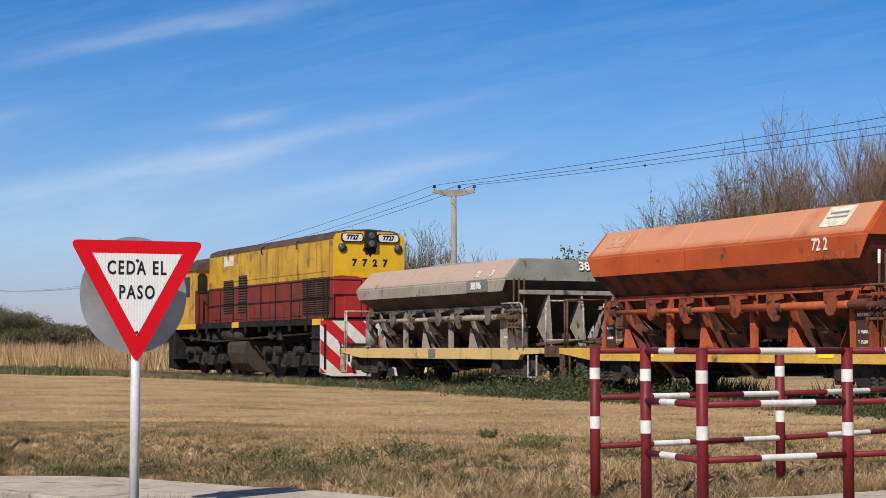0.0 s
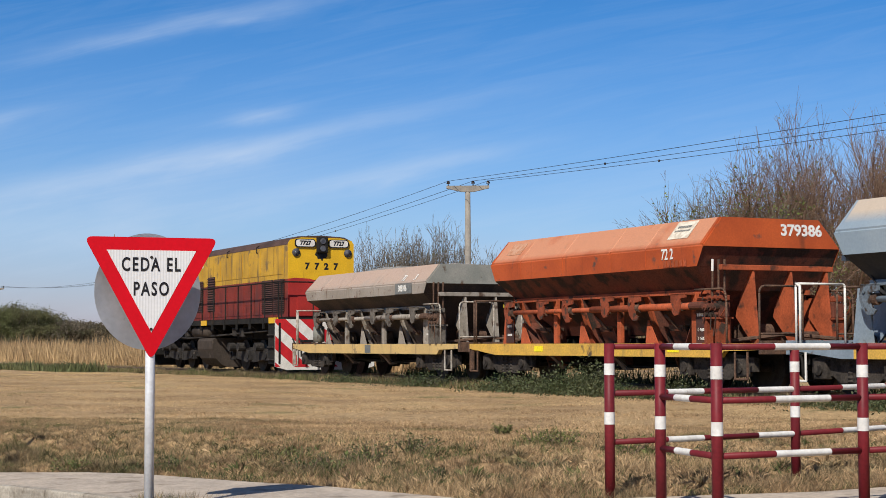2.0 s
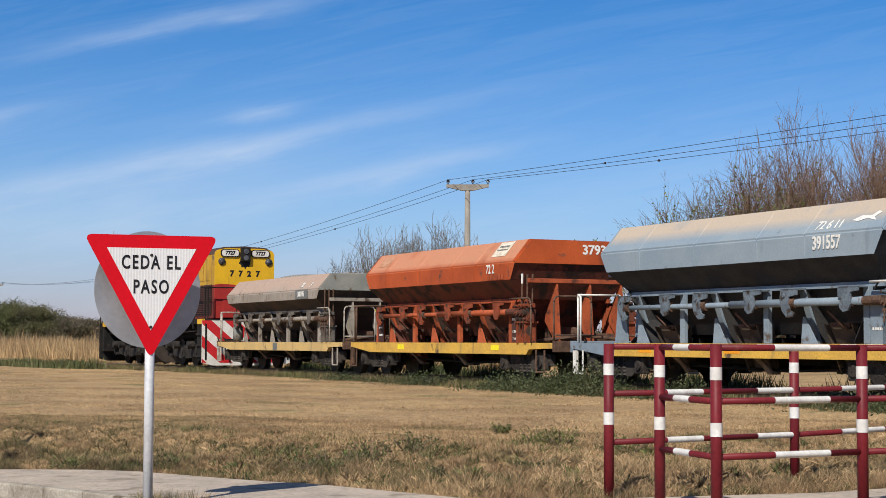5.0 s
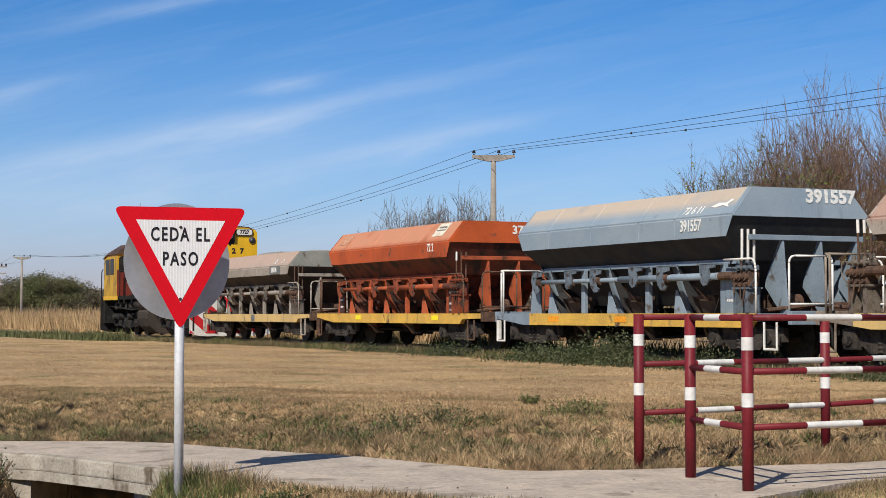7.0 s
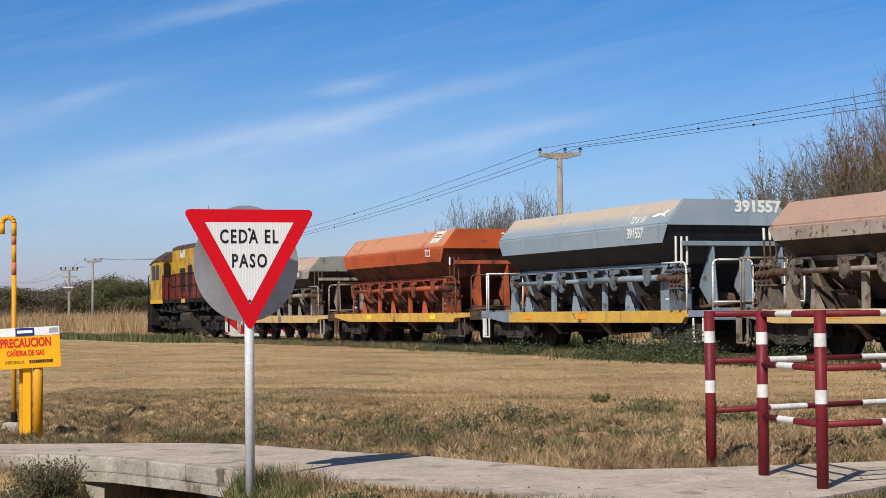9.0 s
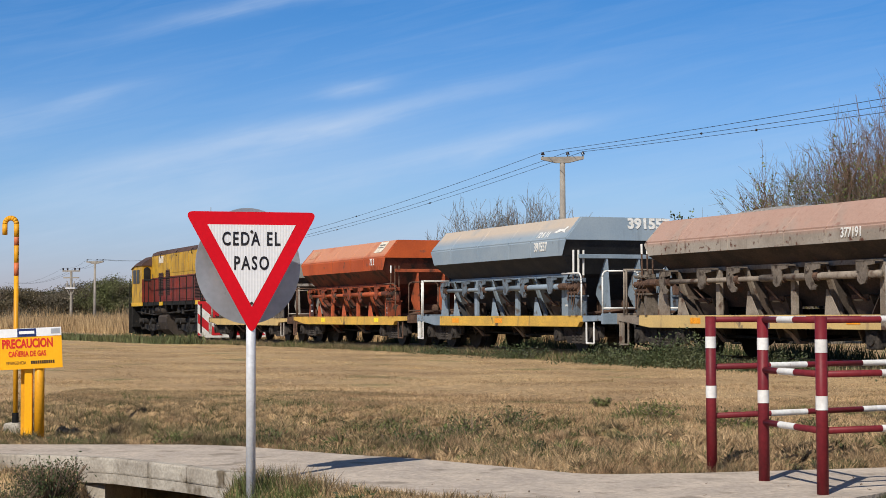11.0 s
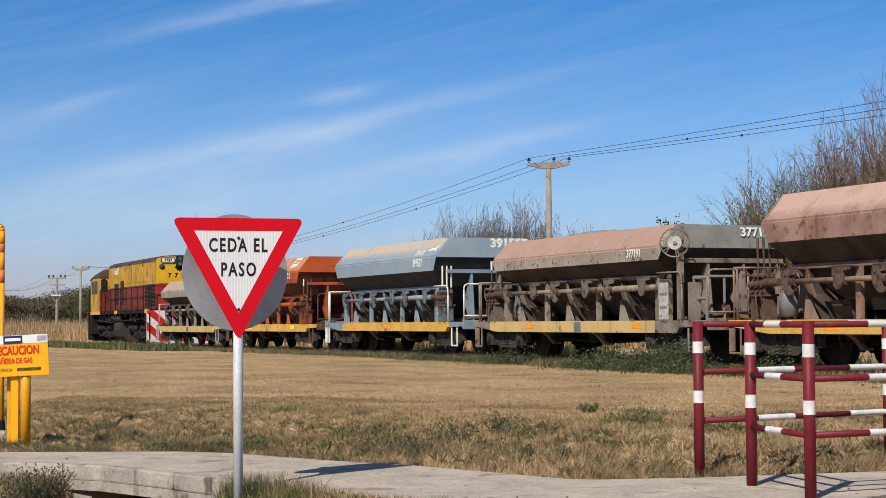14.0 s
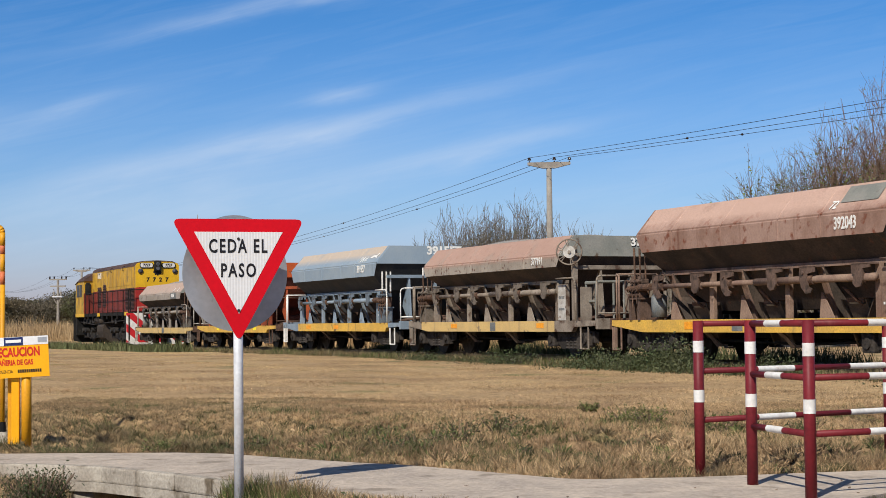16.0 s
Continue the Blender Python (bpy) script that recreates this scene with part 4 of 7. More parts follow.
def hopper_wagon(key, tall, label, sill=(-5.17, 5.17), load=False, rails="white_paint", hand_wheel=False):
    w = thing("hopper_wagon", label, "freight wagon", "hopper wagons of the train")
    body, fr = key + "_body", key + "_frame"
    rnd = random.Random(key)
    if tall:
        lv = [(2.92, 3.84, 1.03), (2.45, 3.88, 1.42), (2.09, 3.68, 1.41), (1.70, 3.45, 1.02), (0.95, 2.3, 0.55)]
    else:
        lv = [(2.62, 3.78, 1.05), (2.20, 3.86, 1.42), (1.95, 3.70, 1.41), (1.66, 3.45, 1.02), (0.95, 2.3, 0.55)]

    def ring(z, a, b):
        return [(a, b, z), (-a, b, z), (-a, -b, z), (a, -b, z)]
    bm = B()
    loft(bm, [ring(*lv[2]), ring(*lv[1]), ring(*lv[0]), ring(lv[0][0], lv[0][1] - 0.05, lv[0][2] - 0.05), ring(lv[0][0] - 0.12, lv[0][1] - 0.05, lv[0][2] - 0.05)], False)
    bmesh.ops.delete(bm, geom=[f for f in bm.faces if all(abs(v.co.x) > 3.6 and v.co.z < lv[1][0] + 0.01 for v in f.verts) and abs(f.calc_center_median().x) > 3], context="FACES")
    bmesh.ops.bevel(bm, geom=[e for e in bm.edges if len(e.link_faces) == 2 and abs(e.verts[0].co.z - lv[1][0]) < 0.01 or len(e.link_faces) == 2 and abs(e.verts[0].co.z - e.verts[1].co.z) > 0.2], offset=0.025, segments=2, affect="EDGES")
    shell = part("hopper_shell", bm, body, w)
    if key in ("gray", "brown"):
        # the upper ends kept their grey-green paint
        shell.data.materials.append(M["gray_end"])
        for f in shell.data.polygons:
            f.material_index = int(abs(f.normal.x) > 0.7)
    bm = B()
    loft(bm, [ring(*lv[4]), ring(*lv[3]), ring(lv[2][0] - 0.002, lv[2][1], lv[2][2])], False)
    # the ends below the break take the underside colour too, shade included
    for s in (1, -1):
        (z1, a1, b1), (z2, a2, b2) = lv[1], lv[2]
        bm.faces.new([bm.verts.new(p) for p in ((s * (a2 - 0.006), b2 - 0.004, z2), (s * (a2 - 0.006), -b2 + 0.004, z2), (s * (a1 - 0.010), -b1 + 0.004, z1), (s * (a1 - 0.010), b1 - 0.004, z1))])
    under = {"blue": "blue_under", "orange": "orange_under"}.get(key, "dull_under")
    part("hopper_funnel", bm, under, w, "grimy underside with shade in its colour")
    bm = B()
    for s in (1, -1):
        box(bm, -3.5, 3.5, s * 1.04 - 0.035, s * 1.04 + 0.035, lv[3][0] - 0.06, lv[3][0] + 0.02)
    part("hopper_flange", bm, fr, w)
    # weld seams of the side plates
    for s in (1, -1):
        for x in (2.55, 0.85, -0.9, -2.1):
            bm = B()
            (z0, _, b0), (z1, _, b1), (z2, _, b2) = lv[:3]
            pipe(bm, [(x, s * (b0 + 0.01), z0 - 0.02), (x, s * b1, z1), (x, s * b2, z2 + 0.01)], 0.009, 5)
            part("weld_seam", bm, body, w)
    # the load of stone
    bm = B()
    nx, ny = 46, 14
    top = lv[0][0]
    vs = []
    for i in range(nx + 1):
        for j in range(ny + 1):
            x, y = -1 + 2 * i / nx, -1 + 2 * j / ny
            e = max(0.0, (1 - abs(x) ** 4)) * max(0.0, (1 - y * y))
            z = top - 0.10 + ((0.19 + 0.04 * math.sin(x * 5)) * e + rnd.uniform(0, 0.035) if load else rnd.uniform(-0.02, 0.01))
            vs.append(bm.verts.new((x * (lv[0][1] - 0.06), y * (lv[0][2] - 0.06), z)))
    for i in range(nx):
        for j in range(ny):
            k = i * (ny + 1) + j
            bm.faces.new((vs[k], vs[k + 1], vs[k + ny + 2], vs[k + ny + 1]))
    part("stone_load", bm, "gravel", w, "grey crushed stone load")
    # underframe
    prof = [(-5.17, 0.80), (-5.17, 0.69), (-4.22, 0.67), (-4.10, 0.565), (3.95, 0.565), (4.85, 0.66), (5.17, 0.69), (5.17, 0.80)]

    def lower(x):
        return float(np.interp(x, [p[0] for p in prof[1:7]], [p[1] for p in prof[1:7]]))
    cuts = sorted({-5.17, 5.17, *sill})
    for a, b in zip(cuts, cuts[1:]):
        yellow = sill[0] - 0.01 <= a and b <= sill[1] + 0.01
        inner = [x for x in (-4.22, -4.10, 3.95, 4.85) if a < x < b]
        for s in (1, -1):
            bm = B()
            y0 = 1.17 if s > 0 else -1.27
            solid(bm, [(a, y0, 0.80), (a, y0, lower(a))] + [(x, y0, lower(x)) for x in inner] + [(b, y0, lower(b)), (b, y0, 0.80)], (0, 0.10, 0))
            part("side_sill", bm, ("sill_faded" if key in ("gray", "brown") else "yellow_sill") if yellow else fr, w, "ochre painted side sill" if yellow else "")
    bm = B()
    box(bm, -5.17, 5.17, -1.165, 1.165, 0.74, 0.785)
    part("deck", bm, "rust", w, "rusty deck plate")
    bm = B()
    box(bm, -5.2, 5.2, -0.28, -0.12, 0.45, 0.73)
    box(bm, -5.2, 5.2, 0.12, 0.28, 0.45, 0.73)
    part("centre_sill", bm, "black", w)
    for s in (1, -1):
        bm = B()
        box(bm, min(s * 5.175, s * 5.26), max(s * 5.175, s * 5.26), -1.27, 1.27, 0.62, 0.84, 0.01)
        part("headstock", bm, fr if sill[0] > -5 else "rust", w)
        bm = B()
        box(bm, min(s * 5.2, s * 5.62), max(s * 5.2, s * 5.62), -0.10, 0.10, 0.45, 0.62, 0.03)
        part("coupler", bm, "black", w)
        bm = B()
        pipe(bm, bent([(s * 5.25, 0.55, 0.66), (s * 5.42, 0.6, 0.55), (s * 5.44, 0.6, 0.22), (s * 5.5, 0.35, 0.16)], 0.08), 0.022, 6)
        part("brake_hose", bm, "black", w)
        bm = B()
        # closes the hollow under the end; the shade there is in its colour
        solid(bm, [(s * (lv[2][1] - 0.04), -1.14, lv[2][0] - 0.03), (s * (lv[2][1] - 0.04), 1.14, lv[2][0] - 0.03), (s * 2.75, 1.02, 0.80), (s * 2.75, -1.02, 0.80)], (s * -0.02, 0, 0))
        part("end_sheet", bm, under, w, "sloping end sheet coloured for grime and shade")
        # end frame: cross beam on brackets
        bm = B()
        box(bm, s * 3.98 - 0.05, s * 3.98 + 0.05, -1.16, 1.16, lv[2][0] - 0.07, lv[2][0] + 0.02, 0.01)
        part("end_beam", bm, fr, w)
        for y in (0.5, -0.28, -1.03):
            bm = B()
            solid(bm, [(s * 3.95, y - 0.02, lv[2][0] - 0.06), (s * 4.01, y - 0.02, lv[2][0] - 0.06), (s * 4.14, y - 0.02, 0.79), (s * 3.98, y - 0.02, 0.79), (s * 3.52, y - 0.02, 1.25), (s * 3.56, y - 0.02, 1.42)], (0, 0.04, 0))
            part("end_bracket", bm, fr, w)
        bm = B()
        tube(bm, (s * 3.35, -0.3, 0.98), (s * 3.35, 0.35, 0.98), 0.16, seg=14)
        box(bm, s * 3.75 - 0.2, s * 3.75 + 0.2, -0.9, -0.4, 0.79, 1.0, 0.02)
        pipe(bm, [(s * 3.6, 0.9, 0.82), (s * 4.5, 0.2, 0.95), (s * 4.7, -0.8, 0.86)], 0.035, 6)
        part("brake_gear", bm, "rust", w)
    # posts, gussets and chutes on both sides
    for s in (1, -1):
        for x in (1.60, -0.78, 3.50, -3.2):
            bm = B()
            box(bm, x - 0.065, x + 0.065, min(s * 1.08, s * 1.16), max(s * 1.08, s * 1.16), 0.80, lv[3][0] - 0.04, 0.008)
            part("post", bm, fr, w)
        for x in (3.05, 0.68, -1.68):
            bm = B()
            # the underside colour also paints in the dark gap behind the posts
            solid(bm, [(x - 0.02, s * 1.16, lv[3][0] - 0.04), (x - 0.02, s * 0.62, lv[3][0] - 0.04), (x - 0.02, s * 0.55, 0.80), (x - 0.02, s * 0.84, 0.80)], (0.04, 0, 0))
            part("gusset", bm, under, w, "gusset plate darkened for grime and shade")
            bm = B()
            solid(bm, [(x - 0.065, s * 1.17, lv[3][0] - 0.04), (x - 0.065, s * 1.13, lv[3][0] - 0.04), (x - 0.065, s * 0.80, 0.80), (x - 0.065, s * 0.86, 0.80)], (0.13, 0, 0))
            part("gusset_flange", bm, fr, w)
            bm = B()
            solid(bm, [(x + 0.06, s * 1.10, 0.80), (x - 0.34, s * 1.10, 0.80), (x + 0.02, s * 1.06, 1.22), (x + 0.06, s * 1.06, 1.22)], (0, s * 0.02, 0))
            part("foot_plate", bm, fr, w)
        for x in (2.35, -0.02, -2.38):
            bm = B()
            solid(bm, [(x - 0.30, s * 0.98, 1.02), (x - 0.30, s * 0.94, 1.00), (x - 0.30, s * 0.60, 0.42), (x - 0.30, s * 0.65, 0.40)], (0.50, 0, 0))
            for e in (-0.33, 0.295):
                solid(bm, [(x + e, s * 1.02, 1.10), (x + e, s * 0.70, 1.05), (x + e, s * 0.58, 0.42), (x + e, s * 0.70, 0.33)], (0.035, 0, 0))
            part("chute", bm, "orange_under" if key == "orange" else "chute_shade_grime", w, "grimy discharge chute, colour darkened for shade")
            bm = B()
            solid(bm, [(x - 0.42, s * 1.12, 0.60), (x - 0.42, s * 1.05, 0.60), (x - 0.42, s * 0.78, 0.30), (x - 0.42, s * 0.62, 0.30), (x - 0.42, s * 0.62, 0.34), (x - 0.42, s * 0.76, 0.35)], (0.13, 0, 0))
            part("hanger", bm, "hanger_tan", w)
            bm = B()
            box(bm, x - 0.22, x + 0.22, min(s * 0.66, s * 0.98), max(s * 0.66, s * 0.98), 1.05, 1.12)
            pipe(bm, [(x, s * 1.2, 1.30), (x - 0.15, s * 1.05, 1.08), (x - 0.2, s * 0.8, 0.9)], 0.025, 6)
            part("chute_arm", bm, "rust", w)
        # long operating shaft in brackets
        bm = B()
        tube(bm, (3.45, s * 1.27, 1.43), (0.0, s * 1.27, 1.43), 0.045, seg=14)
        tube(bm, (0.0, s * 1.27, 1.43), (-3.3, s * 1.27, 1.43), 0.062, seg=14)
        part("shaft", bm, fr, w, "", True)
        for i, x in enumerate((3.20, 1.85, 0.80, -0.60, -1.60, -2.95)):
            y0, y1 = sorted((s * 1.17, s * 1.36))
            face, back = (y1 - 0.03, 0.03) if s > 0 else (y0, 0.03)
            bm = B()
            if i % 2:
                solid(bm, [(x + a, face, z) for a, z in ((0.15, 1.64), (0.15, 1.50), (0.10, 1.47), (0.12, 1.34), (0.04, 1.27), (-0.08, 1.29), (-0.13, 1.38), (-0.13, 1.56), (-0.30, 1.58), (-0.30, 1.64))], (0, back, 0))
                box(bm, x - 0.30, x + 0.15, y0, y1, 1.625, 1.65)
                box(bm, x + 0.12, x + 0.15, y0, y1 - 0.035, 1.32, 1.62)
            else:
                solid(bm, [(x + a, face, z) for a, z in ((0.17, 1.64), (0.20, 1.46), (0.14, 1.30), (0.02, 1.20), (-0.12, 1.21), (-0.16, 1.27), (-0.05, 1.31), (-0.02, 1.40), (-0.02, 1.52), (-0.22, 1.55), (-0.22, 1.64))], (0, back, 0))
                box(bm, x - 0.22, x + 0.17, y0, y1, 1.625, 1.65)
                box(bm, x + 0.14, x + 0.17, y0, y1 - 0.035, 1.34, 1.62)
                tube(bm, (x + 0.08, s * 1.355, 1.54), (x + 0.08, s * 1.385, 1.54), 0.028, seg=8)
            bracket = part("shaft_bracket", bm, key + "_bracket", w)
            bm = B()
            tube(bm, (x - 0.12, s * 1.27, 1.43), (x + 0.10, s * 1.27, 1.43), 0.085, seg=14)
            part("collar", bm, "rust", bracket, "rusty bearing collar")
        bm = B()
        box(bm, -3.66, -3.3, min(s * 1.08, s * 1.17), max(s * 1.08, s * 1.17), 0.80, 1.58)
        part("data_panel", bm, fr, w)
        strokes(0.26, 0.04, 5, "letter_white", w, on_side(-3.48, 1.172, 1.02) if s > 0 else frame_of((-3.48, -1.172, 1.02), (1, 0, 0), UP))
        # gear and levers on a stand: at the rear corner, on the turned wagons at the front one
        place = Matrix.Translation((0.28, 0, 0)) @ Matrix.Scale(-1, 4, (1, 0, 0)) if key in ("brown", "russet") else Matrix.Identity(4)
        y0, y1 = sorted((s * 1.04, s * 1.30))
        bm = B()
        box(bm, -4.12, -4.04, y0, y1, 0.80, 1.20)
        box(bm, -3.80, -3.72, y0, y1, 0.80, 1.20)
        solid(bm, [(-4.04, s * 1.17, 1.20), (-3.80, s * 1.17, 1.20), (-3.92, s * 1.17, 0.86)], (0, s * 0.02, 0))
        box(bm, -4.16, -3.68, y0 - 0.02, y1 + 0.02, 1.20, 1.235)
        bm.transform(place)
        part("gear_stand", bm, key + "_bracket", w)
        bm = B()
        for k in range(3):
            x = -4.08 + 0.15 * k
            box(bm, x - 0.05, x + 0.05, y0 + 0.02, y1 - 0.02, 1.236, 1.50, 0.015)
            tube(bm, (x, s * 1.28, 1.40), (x, s * 1.345, 1.40), 0.062, seg=14)
            tube(bm, (x, s * 1.345, 1.40), (x, s * 1.375, 1.40), 0.028, seg=8)
            tube(bm, (x, s * 1.29, 1.28), (x, s * 1.33, 1.28), 0.035, seg=8)
            tube(bm, (x - 0.02, s * 1.32, 1.30), (x + rnd.uniform(-0.12, 0.06), s * 1.34, 0.92 + 0.1 * k), 0.012, seg=6)
        tube(bm, (-3.3, s * 1.27, 1.43), (-3.72, s * 1.27, 1.43), 0.07, seg=12)
        bm.transform(place)
        gear = part("valve_gear", bm, "rust" if key != "orange" else "orange_under", w, "grimy rusty valve gear")
        bm = B()
        box(bm, -4.16, -3.70, y0 + 0.04, y1 - 0.05, 1.505, 1.60, 0.02)
        for k in range(4):
            x = -4.12 + 0.13 * k
            tube(bm, (x, s * 1.20, 1.60), (x, s * 1.20, 1.66 + 0.02 * (k % 2)), 0.035, seg=10)
            tube(bm, (x, s * 1.24, 1.55), (x, s * 1.33, 1.55), 0.026, seg=8)
        pipe(bm, bent([(-4.2, s * 1.22, 1.56), (-4.30, s * 1.28, 1.60), (-4.32, s * 1.28, 1.38), (-4.16, s * 1.28, 1.24)], 0.06), 0.011, 6)
        bm.transform(place)
        part("valve_body", bm, key + "_bracket", gear)
        if s > 0:
            for k, y in enumerate((1.27, 1.15, 1.03)):
                x = -3.92
                bm = B()
                tube(bm, (x, y, 1.5), (x - 0.02, y, 2.12), 0.018, seg=8)
                bm.transform(place)
                lever = part("lever", bm, "rust", w)
                bm = B()
                tube(bm, (x - 0.012, y, 1.66 if key == "blue" else 2.0), (x - 0.02, y, 2.20), 0.023, seg=8)
                bm.transform(place)
                part("grip", bm, "white_paint" if key in ("blue", "brown") or (key == "orange" and k == 0) else "rust", lever)
        # hoops
        bm = B()
        y = s * 1.30
        pipe(bm, bent([(-3.45, y, 1.70), (-4.30, y, 1.70), (-4.36, y, 1.55), (-4.36, y, 0.80)], 0.08), 0.018, 8)
        part("grab_rail", bm, rails, w, "", True)
        bm = B()
        pipe(bm, bent([(-5.12, s * 1.2, 0.80), (-5.12, s * 1.2, 1.72), (-5.12, s * 0.35, 1.72), (-5.12, s * 0.35, 0.80)], 0.12), 0.018, 8)
        pipe(bm, [(-5.12, s * 1.2, 0.95), (-5.12, s * 0.35, 0.95)], 0.018, 6)
        part("grab_rail", bm, rails, w, "", True)
        bm = B()
        pipe(bm, bent([(5.08, s * 1.2, 0.80), (5.08, s * 1.2, 1.72), (5.08, s * 0.25, 1.72), (5.08, s * 0.25, 0.80)], 0.05), 0.019, 8)
        pipe(bm, [(4.98, s * 1.2, 0.80), (4.98, s * 1.2, 1.68), (5.08, s * 1.2, 1.72)], 0.022, 6)
        part("grab_rail", bm, rails, w, "", True)
        # stirrup steps
        for x in (-4.75, 4.9):
            bm = B()
            pipe(bm, [(x - 0.17, y, 0.66), (x - 0.17, y, 0.22), (x + 0.17, y, 0.22), (x + 0.17, y, 0.66)], 0.02, 6)
            part("step", bm, rails, w)
        bm = B()
        box(bm, 5.0, 5.1, min(s * 1.24, s * 1.29), max(s * 1.24, s * 1.29), 0.25, 0.66)
        part("bracket", bm, rails, w)
    if key in ("gray", "russet"):
        bm = B()
        tube(bm, (3.42, 1.19, 0.85), (3.42, 1.19, 1.25), 0.15, seg=18)
        tube(bm, (3.42, 1.19, 1.25), (3.42, 1.19, 1.29), 0.15, 0.10, seg=18)
        part("air_reservoir", bm, "gray_end" if key == "gray" else "slate", w, "dull grey upright air reservoir", True)
    else:
        bm = B()
        solid(bm, [(3.30, 1.165, 0.80), (3.76, 1.165, 0.80), (3.64, 1.165, 1.60), (3.42, 1.165, 1.60)], (0, 0.02, 0))
        part("corner_plate", bm, fr, w)
    for x in (-1.2, 0.9):
        bm = B()
        tube(bm, (x - 0.5, -0.5, 0.5), (x + 0.5, -0.5, 0.5), 0.17, seg=12)
        part("brake_cylinder", bm, "black", w)
    for y in (-0.75, 0.7):
        bm = B()
        pipe(bm, [(-3.0, y, 0.44), (-0.8, y, 0.36), (1.2, y, 0.40), (3.0, y, 0.44)], 0.025, 6)
        part("brake_rod", bm, "black", w)
    for x in (2.35, -0.02, -2.38):
        bm = B()
        box(bm, x - 0.3, x + 0.3, -0.5, 0.5, 0.42, 0.9)
        part("outlet_box", bm, "black", w)
    if hand_wheel:
        bm = B()
        cx, cy, cz, r = -4.2, 1.46, 2.24, 0.265
        ringp = [(r * math.cos(a) + cx, cy, cz + r * math.sin(a)) for a in np.linspace(0, math.tau, 29)]
        pipe(bm, ringp, 0.016, 6)
        for k in range(6):
            a = k * math.tau / 6 + 0.3
            for o in (-0.12, 0.12):
                tube(bm, (cx + 0.08 * math.cos(a), cy, cz + 0.08 * math.sin(a)), (cx + r * math.cos(a + o), cy, cz + r * math.sin(a + o)), 0.010, seg=5)
        tube(bm, (cx, cy - 0.16, cz), (cx, cy + 0.05, cz), 0.035, seg=10)
        turned = Matrix.Translation((cx - 0.06, cy - 0.08, cz)) @ Matrix.Rotation(radians(60), 4, "Z") @ Matrix.Translation((-cx, -cy, -cz))
        bm.transform(turned)
        wheel = part("hand_wheel", bm, "brown_frame", w, "spoked grey hand brake wheel")
        bm = B()
        tube(bm, (cx, cy - 0.02, cz), (cx, cy + 0.02, cz), 0.13, seg=20)
        bm.transform(turned)
        part("hub", bm, "wheel_paint", wheel, "pale worn hub disc")
        bm = B()
        box(bm, -4.25, -4.15, 1.18, 1.28, 0.80, 2.36)
        box(bm, -4.62, -4.58, 1.05, 1.3, 0.8, 1.5)
        part("brake_post", bm, fr, w)
        for x in (-4.45, -4.9):
            bm = B()
            pipe(bm, [(x, 1.1, 0.8), (x - 0.02, 1.1, 1.6), (x - 0.1, 0.5, 1.6), (x - 0.1, 0.5, 0.8)], 0.025, 6)
            part("platform_rail", bm, "gray_end", w)
        for z in (1.2, 1.58):
            bm = B()
            pipe(bm, [(-4.45, 1.1, z), (-4.92, 1.1, z)], 0.03, 6)
            part("platform_bar", bm, "gray_end", w)
    for x in (3.75, -3.75):
        bogie(w, x, (-0.8, 0.8), 0.40)
    return w, lv


